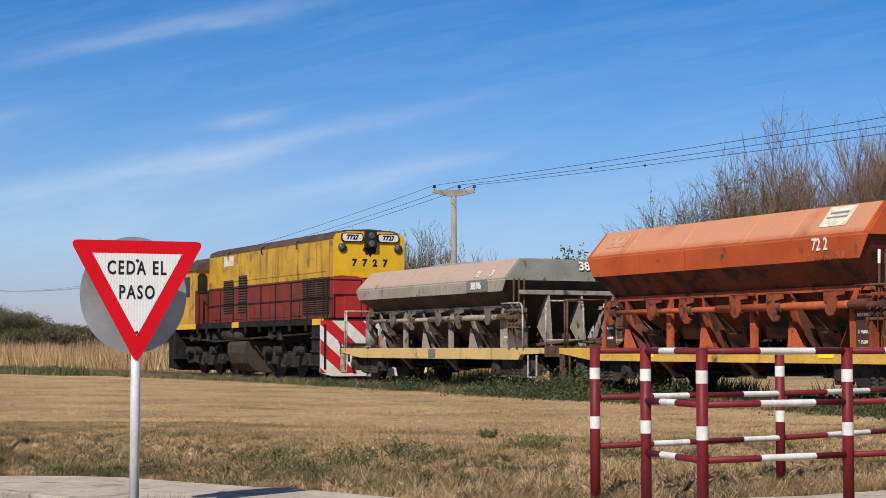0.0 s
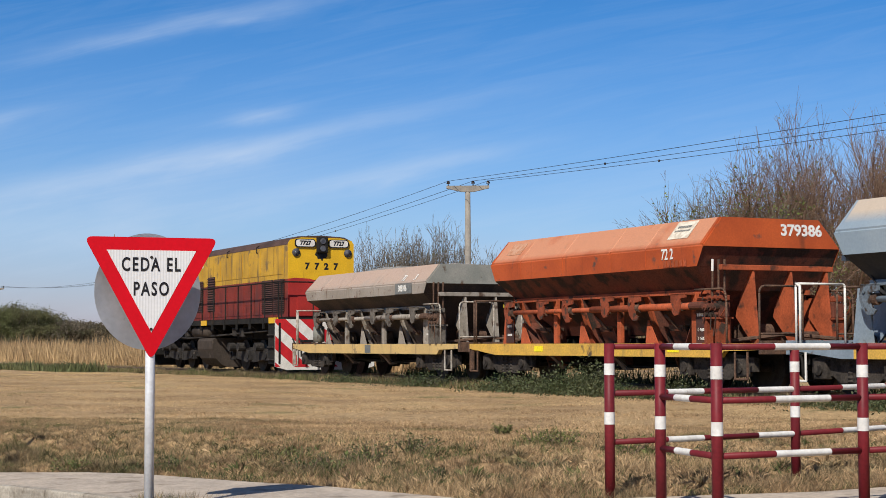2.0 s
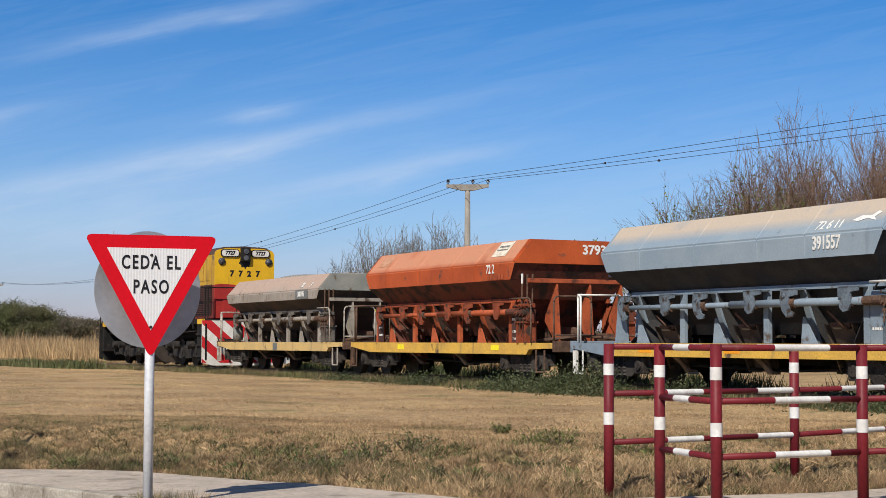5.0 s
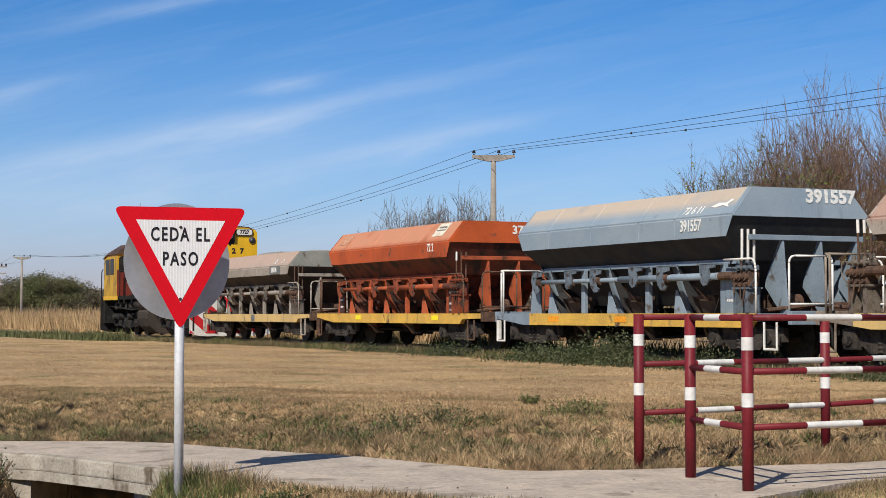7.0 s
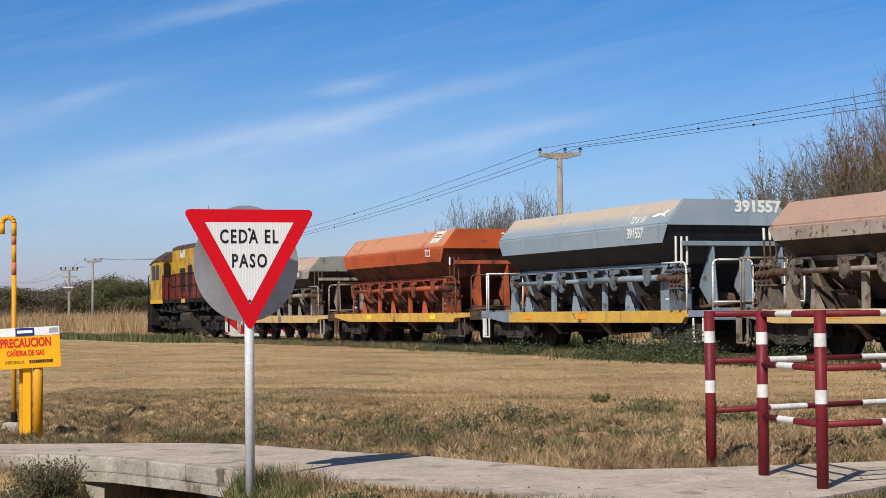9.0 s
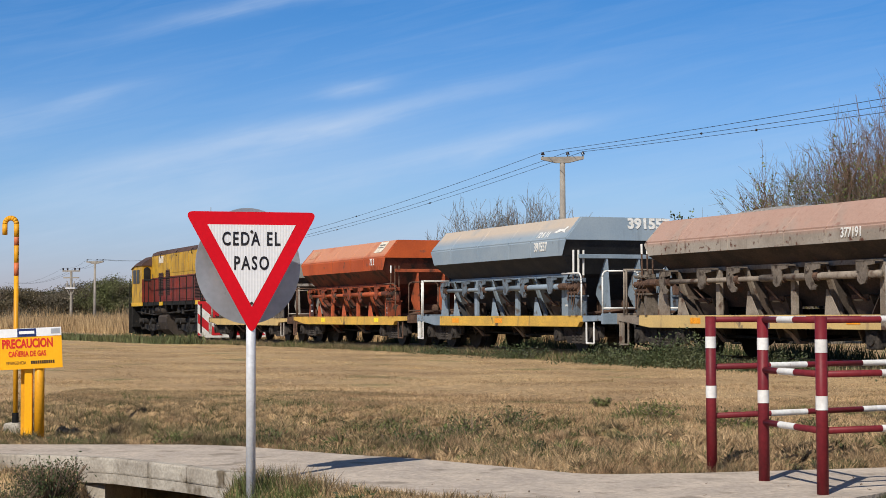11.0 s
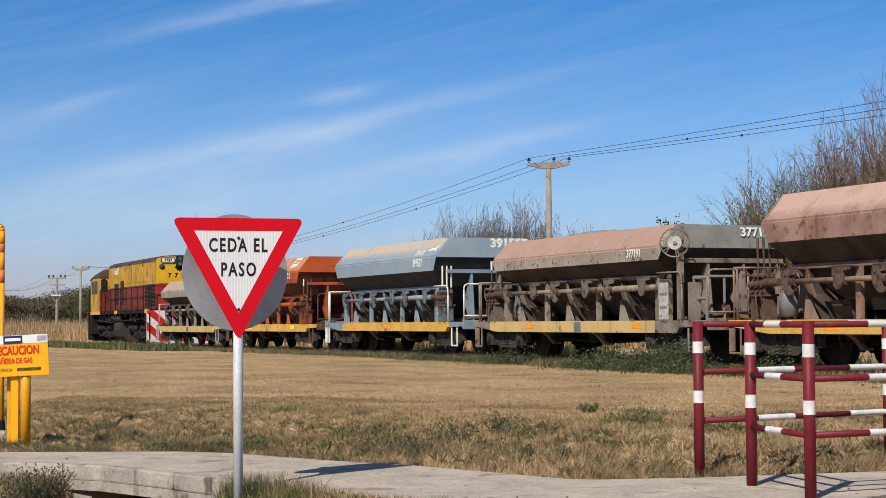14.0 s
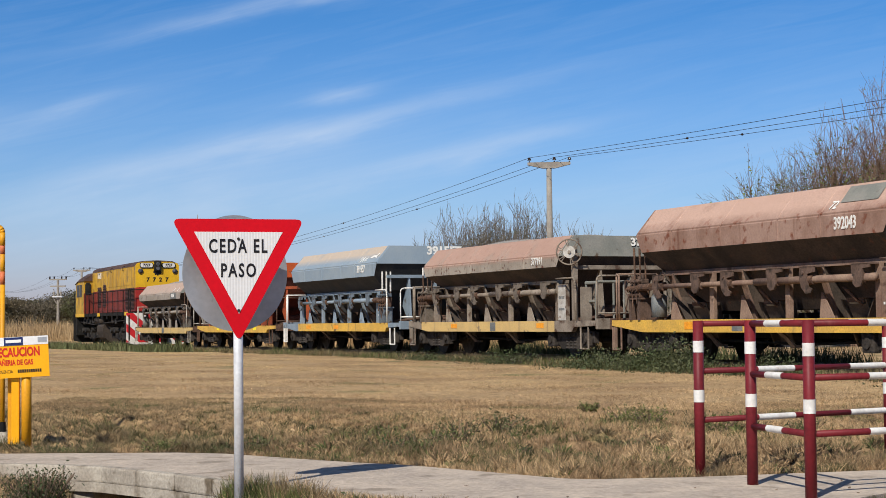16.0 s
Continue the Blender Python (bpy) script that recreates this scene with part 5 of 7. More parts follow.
def wagons():
    out = []
    # 1: brown-grey, low sided, heaped with stone
    w, lv = hopper_wagon("gray", False, "low brown-grey hopper wagon heaped with stone, ochre sill", load=True, rails="gray_rail")
    yb, zb = 1.423, (lv[1][0] + lv[2][0]) / 2
    lean = (lv[1][2] - lv[0][2]) / (lv[0][0] - lv[1][0])
    plate_at(w, "number_patch", on_side(-2.6, 1.424, zb + 0.01), 0.95, 0.24, "slate")
    words("388106", 0.20, "letter_white", w, on_side(-2.55, 1.428, zb + 0.01), squeeze=0.8, thick=0.006)
    words("72", 0.24, "letter_white", w, on_side(-2.45, 1.325, 2.33, lean), squeeze=0.8, thick=0.004)
    words("3", 0.24, "letter_white", w, on_side(-3.1, 1.325, 2.33, lean), squeeze=0.9, thick=0.004)
    words("388106", 0.25, "letter_white", w, on_rear(-3.835, -0.72, 2.48, 0.19), squeeze=1.1, thick=0.008)
    plate_at(w, "paint_patch", on_side(-0.11, 1.272, 0.68), 0.36, 0.20, "slate")
    out.append((w, -6.35))
    # 2: orange
    w, lv = hopper_wagon("orange", True, "orange hopper wagon with an ochre sill and paper labels", rails="rust")
    lean = (lv[1][2] - lv[0][2]) / (lv[0][0] - lv[1][0])
    plate_at(w, "paper_label", on_side(-2.95, 1.183, 2.745, lean), 0.62, 0.40, "paper", "torn paper label")
    strokes(0.42, 0.05, 8, "slate", w, on_side(-2.95, 1.137, 2.80, lean) @ Matrix.Translation((0, 0, 0.005)))
    strokes(0.48, 0.035, 10, "slate", w, on_side(-2.95, 1.195, 2.73, lean) @ Matrix.Translation((0, 0, 0.005)))
    plate_at(w, "paper_label", on_side(3.1, 1.198, 2.725, lean), 0.6, 0.30, "faded_label", "faded label")
    words("72 2", 0.26, "letter_white", w, on_side(-2.80, 1.422, 2.32), squeeze=0.8, thick=0.004)
    strokes(0.75, 0.11, 6, "orange_frame", w, on_side(-3.05, 1.419, 2.16))
    words("379386", 0.27, "letter_white", w, on_rear(-3.862, -0.62, 2.72, 0.085), squeeze=1.08, thick=0.008)
    for x in (2.09, -2.73):
        plate_at(w, "reflector", on_side(x, 1.272, 0.70), 0.36, 0.11, "refl_yellow", "yellow reflector strip")
    plate_at(w, "data_plate", on_side(-3.48, 1.172, 1.10), 0.36, 0.58, "maroon_panel", "dark maroon data panel")
    plate_at(w, "data_plate", on_side(3.42, 1.20, 1.08), 0.34, 0.52, "maroon_panel", "dark maroon data panel")
    strokes(0.2, 0.045, 5, "letter_white", w, on_side(3.42, 1.204, 1.16))
    strokes(0.2, 0.045, 5, "letter_white", w, on_side(3.42, 1.204, 0.98))
    strokes(0.3, 0.05, 6, "letter_white", w, on_side(-3.48, 1.176, 1.28))
    words("C 45000 K", 0.072, "letter_white", w, on_side(-3.48, 1.176, 1.03), squeeze=0.85)
    words("T 15500 K", 0.072, "letter_white", w, on_side(-3.48, 1.176, 0.88), squeeze=0.85)
    plate_at(w, "yellow_mark", on_side(3.35, 1.345, 1.57), 0.16, 0.07, "refl_yellow")
    out.append((w, -17.28))
    # 3: blue-grey
    w, lv = hopper_wagon("blue", True, "blue-grey hopper wagon with white numbers and white grab rails", sill=(-4.35, 3.65))
    lean = (lv[1][2] - lv[0][2]) / (lv[0][0] - lv[1][0])
    words("391557", 0.28, "letter_white", w, on_side(-2.62, 1.421, 2.30), squeeze=0.78, thick=0.006)
    words("72 6 11", 0.24, "letter_white", w, on_side(-2.6, 1.327, 2.57, lean), squeeze=0.85, thick=0.003)
    bm = B()
    solid(bm, [(-0.28, -0.05, 0), (-0.1, 0.03, 0), (0.12, 0.02, 0), (0.22, 0.10, 0), (0.30, 0.07, 0), (0.2, -0.02, 0), (0.28, -0.09, 0), (0.05, -0.03, 0), (-0.12, -0.08, 0)], (0, 0, 0.003))
    bm.transform(on_side(-3.35, 1.262, 2.65, lean))
    part("emblem", bm, "letter_white", w, "white running-animal mark")
    words("391557", 0.31, "letter_white", w, on_rear(-3.86, -0.60, 2.78, 0.085), squeeze=1.12, thick=0.013)
    for x in (2.61, -0.01):
        plate_at(w, "reflector", on_side(x, 1.272, 0.69), 0.42, 0.11, "refl_orange", "orange reflector strip")
    out.append((w, -28.42))
    # 4: rust-dusted grey with the hand brake wheel
    w, lv = hopper_wagon("brown", False, "rust-dusted grey hopper wagon with a hand brake wheel", sill=(-3.3, 4.35), load=True, rails="brown_frame", hand_wheel=True)
    words("377191", 0.22, "letter_white", w, on_side(-2.78, 1.422, 2.09), squeeze=0.85, thick=0.004)
    words("377191", 0.24, "letter_white", w, on_rear(-3.835, -0.72, 2.48, 0.19), squeeze=1.1, thick=0.008)
    plate_at(w, "data_plate", on_side(-3.48, 1.173, 1.19), 0.36, 0.74, "wheel_paint", "pale grey data panel")
    strokes(0.27, 0.06, 4, "slate", w, on_side(-3.48, 1.177, 1.30))
    strokes(0.27, 0.05, 5, "slate", w, on_side(-3.48, 1.177, 1.05))
    for x in (2.21, -2.60):
        plate_at(w, "reflector", on_side(x, 1.272, 0.70), 0.36, 0.11, "refl_orange", "orange reflector strip")
    plate_at(w, "paint_patch", on_side(-0.09, 1.272, 0.68), 0.30, 0.20, "slate")
    out.append((w, -39.55))
    # 5: russet
    w, lv = hopper_wagon("russet", True, "russet dusty hopper wagon with white numbers, ochre sill", rails="russet_frame")
    lean = (lv[1][2] - lv[0][2]) / (lv[0][0] - lv[1][0])
    words("392043", 0.27, "letter_white", w, on_side(-2.75, 1.421, 2.28), squeeze=0.72, thick=0.006)
    words("72", 0.24, "letter_white", w, on_side(-2.35, 1.322, 2.585, lean), squeeze=0.8, thick=0.004)
    plate_at(w, "painted_panel", on_side(-2.95, 1.185, 2.75, lean), 0.95, 0.34, "gray_end", "faded green-grey painted panel")
    plate_at(w, "reflector", on_side(2.19, 1.272, 0.69), 0.36, 0.14, "refl_orange", "orange reflector strip")
    plate_at(w, "paint_patch", on_side(0.6, 1.272, 0.68), 0.34, 0.18, "slate")
    out.append((w, -50.6))
    return out


def locomotive():
    L = thing("diesel_locomotive", "yellow and red diesel locomotive, long hood trailing, number 7727", "locomotive")

    # long hood: red below, yellow above, brown rounded roof
    bm = B()
    box(bm, 0.004, 10.4, -0.985, 0.985, 1.58, 2.65)
    part("lower_hood", bm, "loco_red", L, "faded red lower hood")
    bm = B()
    loft(bm, [[(x, y, z) for y, z in ((0.985, 2.652), (0.985, 3.62), (0.90, 3.74), (-0.90, 3.74), (-0.985, 3.62), (-0.985, 2.652))] for x in (0.004, 10.4)])
    part("upper_hood", bm, "loco_yellow", L, "soot-streaked yellow upper hood")
    bm = B()
    loft(bm, [[(x, y, z) for y, z in ((0.99, 3.63), (0.93, 3.76), (0.7, 3.86), (0.0, 3.90), (-0.7, 3.86), (-0.93, 3.76), (-0.99, 3.63), (-0.85, 3.70), (0.85, 3.70))] for x in (-0.02, 10.4)])
    part("hood_roof", bm, "roof", L, "sooty brown roof")
    # rear face
    bm = B()
    solid(bm, [(-0.03, y, z) for y, z in ((1.0, 2.63), (1.0, 3.67), (0.93, 3.76), (0.6, 3.83), (-0.6, 3.83), (-0.93, 3.76), (-1.0, 3.67), (-1.0, 2.63))], (0.034, 0, 0))
    part("rear_face", bm, "face_yellow", L, "bright yellow hood end")
    bm = B()
    solid(bm, [(-0.036, y, z) for y, z in ((1.002, 1.58), (1.002, 2.65), (0.8, 2.68), (0.35, 2.66), (0.1, 2.58), (-0.2, 2.4), (-0.45, 2.1), (-1.002, 1.95), (-1.002, 1.58))], (0.034, 0, 0))
    part("rear_skirt", bm, "face_red", L, "red lower hood end")
    bm = B()
    box(bm, -0.06, -0.036, -0.28, 0.72, 1.6, 2.15, 0.01)
    part("end_door", bm, "face_red", L)
    for y in (0.5, -0.52):
        bm = B()
        solid(bm, [(-0.075, p[0], p[2]) for p in rounded_triangle([(y - 0.31, 0, 3.55), (y + 0.31, 0, 3.55), (y + 0.31, 0, 3.79), (y - 0.31, 0, 3.79)], 0.10)], (0.045, 0, 0))
        nb = part("number_box", bm, "letter_black", L, "black framed number box")
        bm = B()
        solid(bm, [(-0.082, p[0], p[2]) for p in rounded_triangle([(y - 0.28, 0, 3.575), (y + 0.28, 0, 3.575), (y + 0.28, 0, 3.765), (y - 0.28, 0, 3.765)], 0.085)], (0.012, 0, 0))
        part("number_glass", bm, "white_paint", nb, "white number glass")
        words("7727", 0.165, "letter_black", nb, on_rear(-0.083, y, 3.67), squeeze=0.98, thick=0.008)
        bm = B()
        tube(bm, (-0.03, y * 1.55, 3.40), (-0.07, y * 1.55, 3.40), 0.115, seg=20)
        tube(bm, (-0.07, y * 1.55, 3.40), (-0.085, y * 1.55, 3.40), 0.065, seg=20)
        part("marker_lamp", bm, "lamp_glass", L, "round marker lamp", True)
    bm = B()
    box(bm, -0.16, -0.03, -0.16, 0.16, 3.40, 3.86, 0.03)
    hl = part("headlight", bm, "black", L, "twin black headlight housing")
    for z in (3.73, 3.52):
        bm = B()
        tube(bm, (-0.155, 0, z), (-0.18, 0, z), 0.085, seg=18)
        part("lens", bm, "lamp_glass", hl)
    bm = B()
    solid(bm, [(-0.034, y, z) for y, z in ((0.17, 3.42), (0.20, 3.34), (0.13, 3.30), (0.11, 3.22), (0.03, 3.24), (-0.02, 3.16), (-0.07, 3.25), (-0.14, 3.24), (-0.19, 3.33), (-0.18, 3.42))], (0.003, 0, 0))
    part("soot_mark", bm, "dark", L, "soot run under the headlight")
    for k, c in enumerate("7727"):
        words(c, 0.25, "letter_black", L, on_rear(-0.033, 0.43 - 0.29 * k, 3.01), thick=0.012)
    # hood side doors, seams, louvres
    for s in (1, -1):
        y0, y1 = sorted((s * 0.984, s * 0.998))
        x = 0.35
        for k in range(11):
            w = (0.98, 0.86, 0.72)[k % 3]
            bm = B()
            box(bm, x, x + w - 0.05, y0, y1, 1.66, 2.60, 0.004)
            part("hood_door", bm, "loco_red" if k not in (0, 1) else "grille_red", L, "" if k > 1 else "dark grille door")
            x += w
            if x > 9.6:
                break
        x = 0.5
        for k in range(9):
            w = (0.7, 1.2, 0.95)[k % 3]
            bm = B()
            box(bm, x, x + w - 0.06, y0, y1, 2.80, 3.55, 0.004)
            part("hood_panel", bm, "loco_yellow", L)
            x += w
            if x > 8.8:
                break
        # radiator grilles at the tail, louvres near the cab
        for a, b, z0, z1, n in ((0.3, 1.15, 1.72, 2.66, 16), (1.28, 2.2, 1.72, 2.66, 16), (6.75, 7.5, 1.85, 2.95, 14), (8.0, 8.9, 1.85, 2.85, 14)):
            bm = B()
            box(bm, a, b, min(s * 0.99, s * 1.0), max(s * 0.99, s * 1.0), z0, z1)
            back = part("louvre_frame", bm, "dark", L)
            st = (z1 - z0) / n
            bm = B()
            for i in range(n):
                z = z0 + st * (i + 0.5)
                solid(bm, [(a, s * 1.0, z - st * 0.1), (a, s * 1.025, z - st * 0.35), (a, s * 1.028, z - st * 0.2), (a, s * 1.0, z + st * 0.25)], (b - a, 0, 0))
            part("louvre_slats", bm, "grille_red", back)
        for x in (2.6, 5.4, 8.4):
            bm = B()
            pipe(bm, [(x, s * 1.0, 3.5), (x, s * 1.04, 3.5), (x, s * 1.04, 3.66), (x, s * 0.95, 3.72)], 0.015, 5)
            part("lifting_eye", bm, "black", L)
    bm = B()
    box(bm, 8.0, 8.9, 0.99, 1.004, 3.28, 3.58, 0.003)
    part("paint_patch", bm, "paper", L, "pale dirty patch on the hood")
    # cab
    bm = B()
    loft(bm, [[(x, y, z) for y, z in ((1.42, 1.50), (1.42, zt), (-1.42, zt), (-1.42, 1.50))] for x, zt in ((10.42, 3.22), (12.7, 3.20))])
    part("cab", bm, "loco_yellow", L, "yellow cab")
    bm = B()
    loft(bm, [[(x, y, z) for y, z in ((1.47, zt), (1.38, zt + 0.12), (0.9, zt + 0.42), (0, zt + 0.5), (-0.9, zt + 0.42), (-1.38, zt + 0.12), (-1.47, zt))] for x, zt in ((10.36, 3.22), (12.0, 3.22), (12.78, 3.08))])
    part("cab_roof", bm, "roof", L, "brown sloping cab roof")
    bm = B()
    box(bm, 10.405, 10.42, 0.985, 1.43, 1.52, 2.6)
    part("cab_door", bm, "loco_red", L, "red lower half of the cab door")
    bm = B()
    loft(bm, [[(x, y, z) for y, z in [(1.06, 2.52), (1.06, 3.02)] + [(1.21 + 0.15 * math.cos(a), 3.02 + 0.13 * math.sin(a)) for a in np.linspace(math.pi * 0.9, math.pi * 0.1, 5)] + [(1.36, 3.02), (1.36, 2.52)]] for x in (10.385, 10.404)])
    part("door_window", bm, "pane", L, "dark arched door window")
    for a, b in ((11.0, 11.6), (11.75, 12.35)):
        for s in (1, -1):
            bm = B()
            box(bm, a, b, min(s * 1.42, s * 1.435), max(s * 1.42, s * 1.435), 2.42, 3.05, 0.01)
            part("side_window", bm, "pane", L, "dark cab side window")
    bm = B()
    box(bm, 12.7, 12.92, -0.9, 0.9, 1.552, 2.5, 0.05)
    part("short_nose", bm, "loco_yellow", L)
    # platform and walkway
    bm = B()
    box(bm, -0.33, 12.92, -1.4, 1.4, 1.40, 1.55)
    part("platform", bm, "black", L, "black walkway platform")
    for a, b in ((10.4, 12.75), (-0.33, 0.4), (6.3, 6.9)):
        bm = B()
        box(bm, a, b, 1.402, 1.43, 1.39, 1.55)
        part("edge_stripe", bm, "face_yellow", L, "yellow walkway edge mark")
    for s in (1, -1):
        posts = [-0.25, 0.9, 2.1, 3.3, 4.5, 5.7, 6.9, 8.1, 9.3, 10.2]
        for x in posts:
            bm = B()
            tube(bm, (x, s * 1.37, 1.35), (x, s * 1.37, 2.55), 0.02, seg=8)
            box(bm, x - 0.05, x + 0.05, s * 1.41 - 0.02, s * 1.41 + 0.02, 1.24, 1.56)
            part("railing_post", bm, "black", L)
        bm = B()
        pipe(bm, [(x, s * 1.37, 2.55) for x in (-0.25, 10.2)], 0.02, 8)
        part("handrail", bm, "black", L)
        for x in (0.6, 2.4, 4.2, 6.0, 7.8, 9.6):
            bm = B()
            solid(bm, [(x - 0.04, s * 1.39, 1.40), (x - 0.04, s * 0.9, 1.40), (x - 0.04, s * 0.95, 1.15)], (0.08, 0, 0))
            part("walkway_bracket", bm, "black", L)
    for y in (1.3, 0.35, -0.35, -1.3):
        bm = B()
        tube(bm, (-0.32, y, 1.55), (-0.32, y, 2.55), 0.02, seg=8)
        part("railing_post", bm, "black", L)
    for s in (1, -1):
        bm = B()
        pipe(bm, bent([(-0.25, s * 1.37, 2.55), (-0.32, s * 1.3, 2.55), (-0.32, s * 0.35, 2.55)], 0.05), 0.02, 8)
        part("handrail", bm, "black", L)
    # striped pilots
    for x, s in ((-0.36, 1), (12.93, -1)):
        bm = B()
        solid(bm, [(x, y, z) for y, z in ((1.5, 1.50), (1.5, 0.17), (1.15, 0.08), (-1.15, 0.08), (-1.5, 0.17), (-1.5, 1.50))], (0.03, 0, 0))
        if s < 0:
            part("pilot_plate", bm, "black", L)
            continue
        pilot = part("pilot_plate", bm, "white_paint", L, "white pilot plate with red slanted stripes")
        for k in range(-3, 6):
            y0 = 1.62 - 0.86 * k
            # each red stripe falls towards the middle, clipped to the plate
            poly = clip_poly([(y0, 1.50), (y0 - 0.43, 1.50), (y0 - 0.43 - 1.57, 0.165), (y0 - 1.57, 0.165)], -1.5, 1.5)
            if len(poly) < 3:
                continue
            bm = B()
            solid(bm, [(x - 0.004 if s > 0 else x + 0.03, y, z) for y, z in poly], (0.004, 0, 0))
            part("stripe", bm, "signal_red", pilot)
    for y in (1.34, -1.40):
        bm = B()
        box(bm, -0.37, 0.5, y, y + 0.06, 0.25, 1.40)
        part("step_well", bm, "black", L)
    for z in (0.35, 0.7, 1.05):
        bm = B()
        box(bm, -0.3, 0.45, 1.38, 1.46, z, z + 0.04)
        part("step", bm, "bogie", L)
    bm = B()
    box(bm, -0.78, -0.4, -0.12, 0.12, 0.55, 0.8, 0.03)
    box(bm, -0.62, -0.4, 0.35, 0.75, 0.85, 0.92)
    pipe(bm, bent([(-0.4, 0.8, 0.95), (-0.55, 0.8, 0.9), (-0.58, 0.8, 0.45)], 0.05), 0.025, 6)
    pipe(bm, bent([(-0.4, 1.0, 0.95), (-0.52, 1.0, 0.9), (-0.54, 1.0, 0.5)], 0.05), 0.02, 6)
    part("coupler", bm, "black", L)
    bm = B()
    box(bm, 12.62, 12.92, -1.39, 1.39, 0.45, 1.395)
    part("front_skirt", bm, "black", L)
    bm = B()
    pipe(bm, bent([(12.96, 1.46, 0.9), (12.96, 1.46, 2.6), (12.72, 1.46, 2.65)], 0.15), 0.022, 8)
    part("handrail", bm, "black", L)
    # underframe gear
    bm = B()
    box(bm, 0.3, 12.6, -0.5, 0.5, 0.95, 1.40)
    part("main_sill", bm, "black", L)
    bm = B()
    loft(bm, [[(x, y, z) for y, z in ((1.22, 1.0), (1.3, 0.90), (1.3, 0.66), (1.2, 0.36), (1.0, 0.17), (0.8, 0.09), (-0.8, 0.09), (-1.0, 0.17), (-1.2, 0.36), (-1.3, 0.66), (-1.3, 0.90), (-1.22, 1.0))] for x in (6.0, 7.6)])
    part("fuel_tank", bm, "tank_dust", L, "dusty fuel tank")
    bm = B()
    tube(bm, (6.4, 1.16, 1.205), (8.15, 1.16, 1.205), 0.185, seg=18)
    part("air_reservoir", bm, "tank_dust", L, "brown air reservoir", True)
    bm = B()
    for x in (3.2, 3.9, 8.9, 9.5, 10.4, 11.2):
        box(bm, x, x + 0.35, 0.9, 1.25, 1.0 + 0.05 * (x % 1), 1.3, 0.04)
    pipe(bm, [(0.5, 1.2, 1.2), (4.6, 1.2, 1.1), (8.8, 1.25, 1.0), (12.5, 1.2, 1.15)], 0.03, 6)
    part("pipework", bm, "bogie", L)
    for x in (3.3, 10.6):
        bogie(L, x, (-1.6, 0.0, 1.6), 0.47, 0.86)
        for a in (-1.05, 0.55, 1.4):
            bm = B()
            tube(bm, (x + a, 0.95, 0.72), (x + a, 1.2, 0.72), 0.13, seg=14)
            part("brake_cylinder", bm, "bogie", L)
    return L


def clip_poly(poly, lo, hi):
    """The part of a polygon whose first coordinate lies between lo and hi."""
    for edge, keep in ((lo, 1), (hi, -1)):
        out = []
        for a, b in zip(poly, poly[1:] + poly[:1]):
            ia, ib = (a[0] - edge) * keep >= 0, (b[0] - edge) * keep >= 0
            if ia:
                out.append(a)
            if ia != ib:
                t = (edge - a[0]) / (b[0] - a[0])
                out.append((edge, a[1] + t * (b[1] - a[1])))
        poly = out
        if len(poly) < 3:
            return []
    return poly


TRAIN = [(locomotive(), 0.0)] + wagons()


# ---- plants ----
RNG = np.random.default_rng(7)


def blades(name, x, y, height, width, lean, material, label, category="grass", z=None, parent=None):
    """Many thin upright blades, each one triangle bent over by its lean."""
    n = len(x)
    z = land(x, y) - 0.01 if z is None else z
    turn = RNG.uniform(0, math.tau, n)
    wx, wy = np.cos(turn) * width / 2, np.sin(turn) * width / 2
    way = RNG.uniform(0, math.tau, n)
    k = lean * height * RNG.uniform(0.2, 1.0, n)
    v = np.empty((n, 3, 3))
    v[:, 0] = np.stack([x - wx, y - wy, z], 1)
    v[:, 1] = np.stack([x + wx, y + wy, z], 1)
    v[:, 2] = np.stack([x + np.cos(way) * k, y + np.sin(way) * k, z + height], 1)
    o = cloud_mesh(name, v.reshape(-1, 3), np.arange(3 * n).reshape(-1, 3), material, parent)
    if not parent:
        tagged(o, label, category, kind="stuff")
    return o


def patchy(x, y, size, seed):
    """Smooth values from 0 to 1, in patches."""
    a = np.sin(x / size + seed) * np.cos(y / size * 1.3 + seed * 2.1) + 0.6 * np.sin(x / size * 2.3 + y / size * 1.9 + seed) + 0.4 * np.cos(x / size * 4.1 - y / size * 3.3)
    return np.clip(0.5 + a / 3.2, 0, 1)


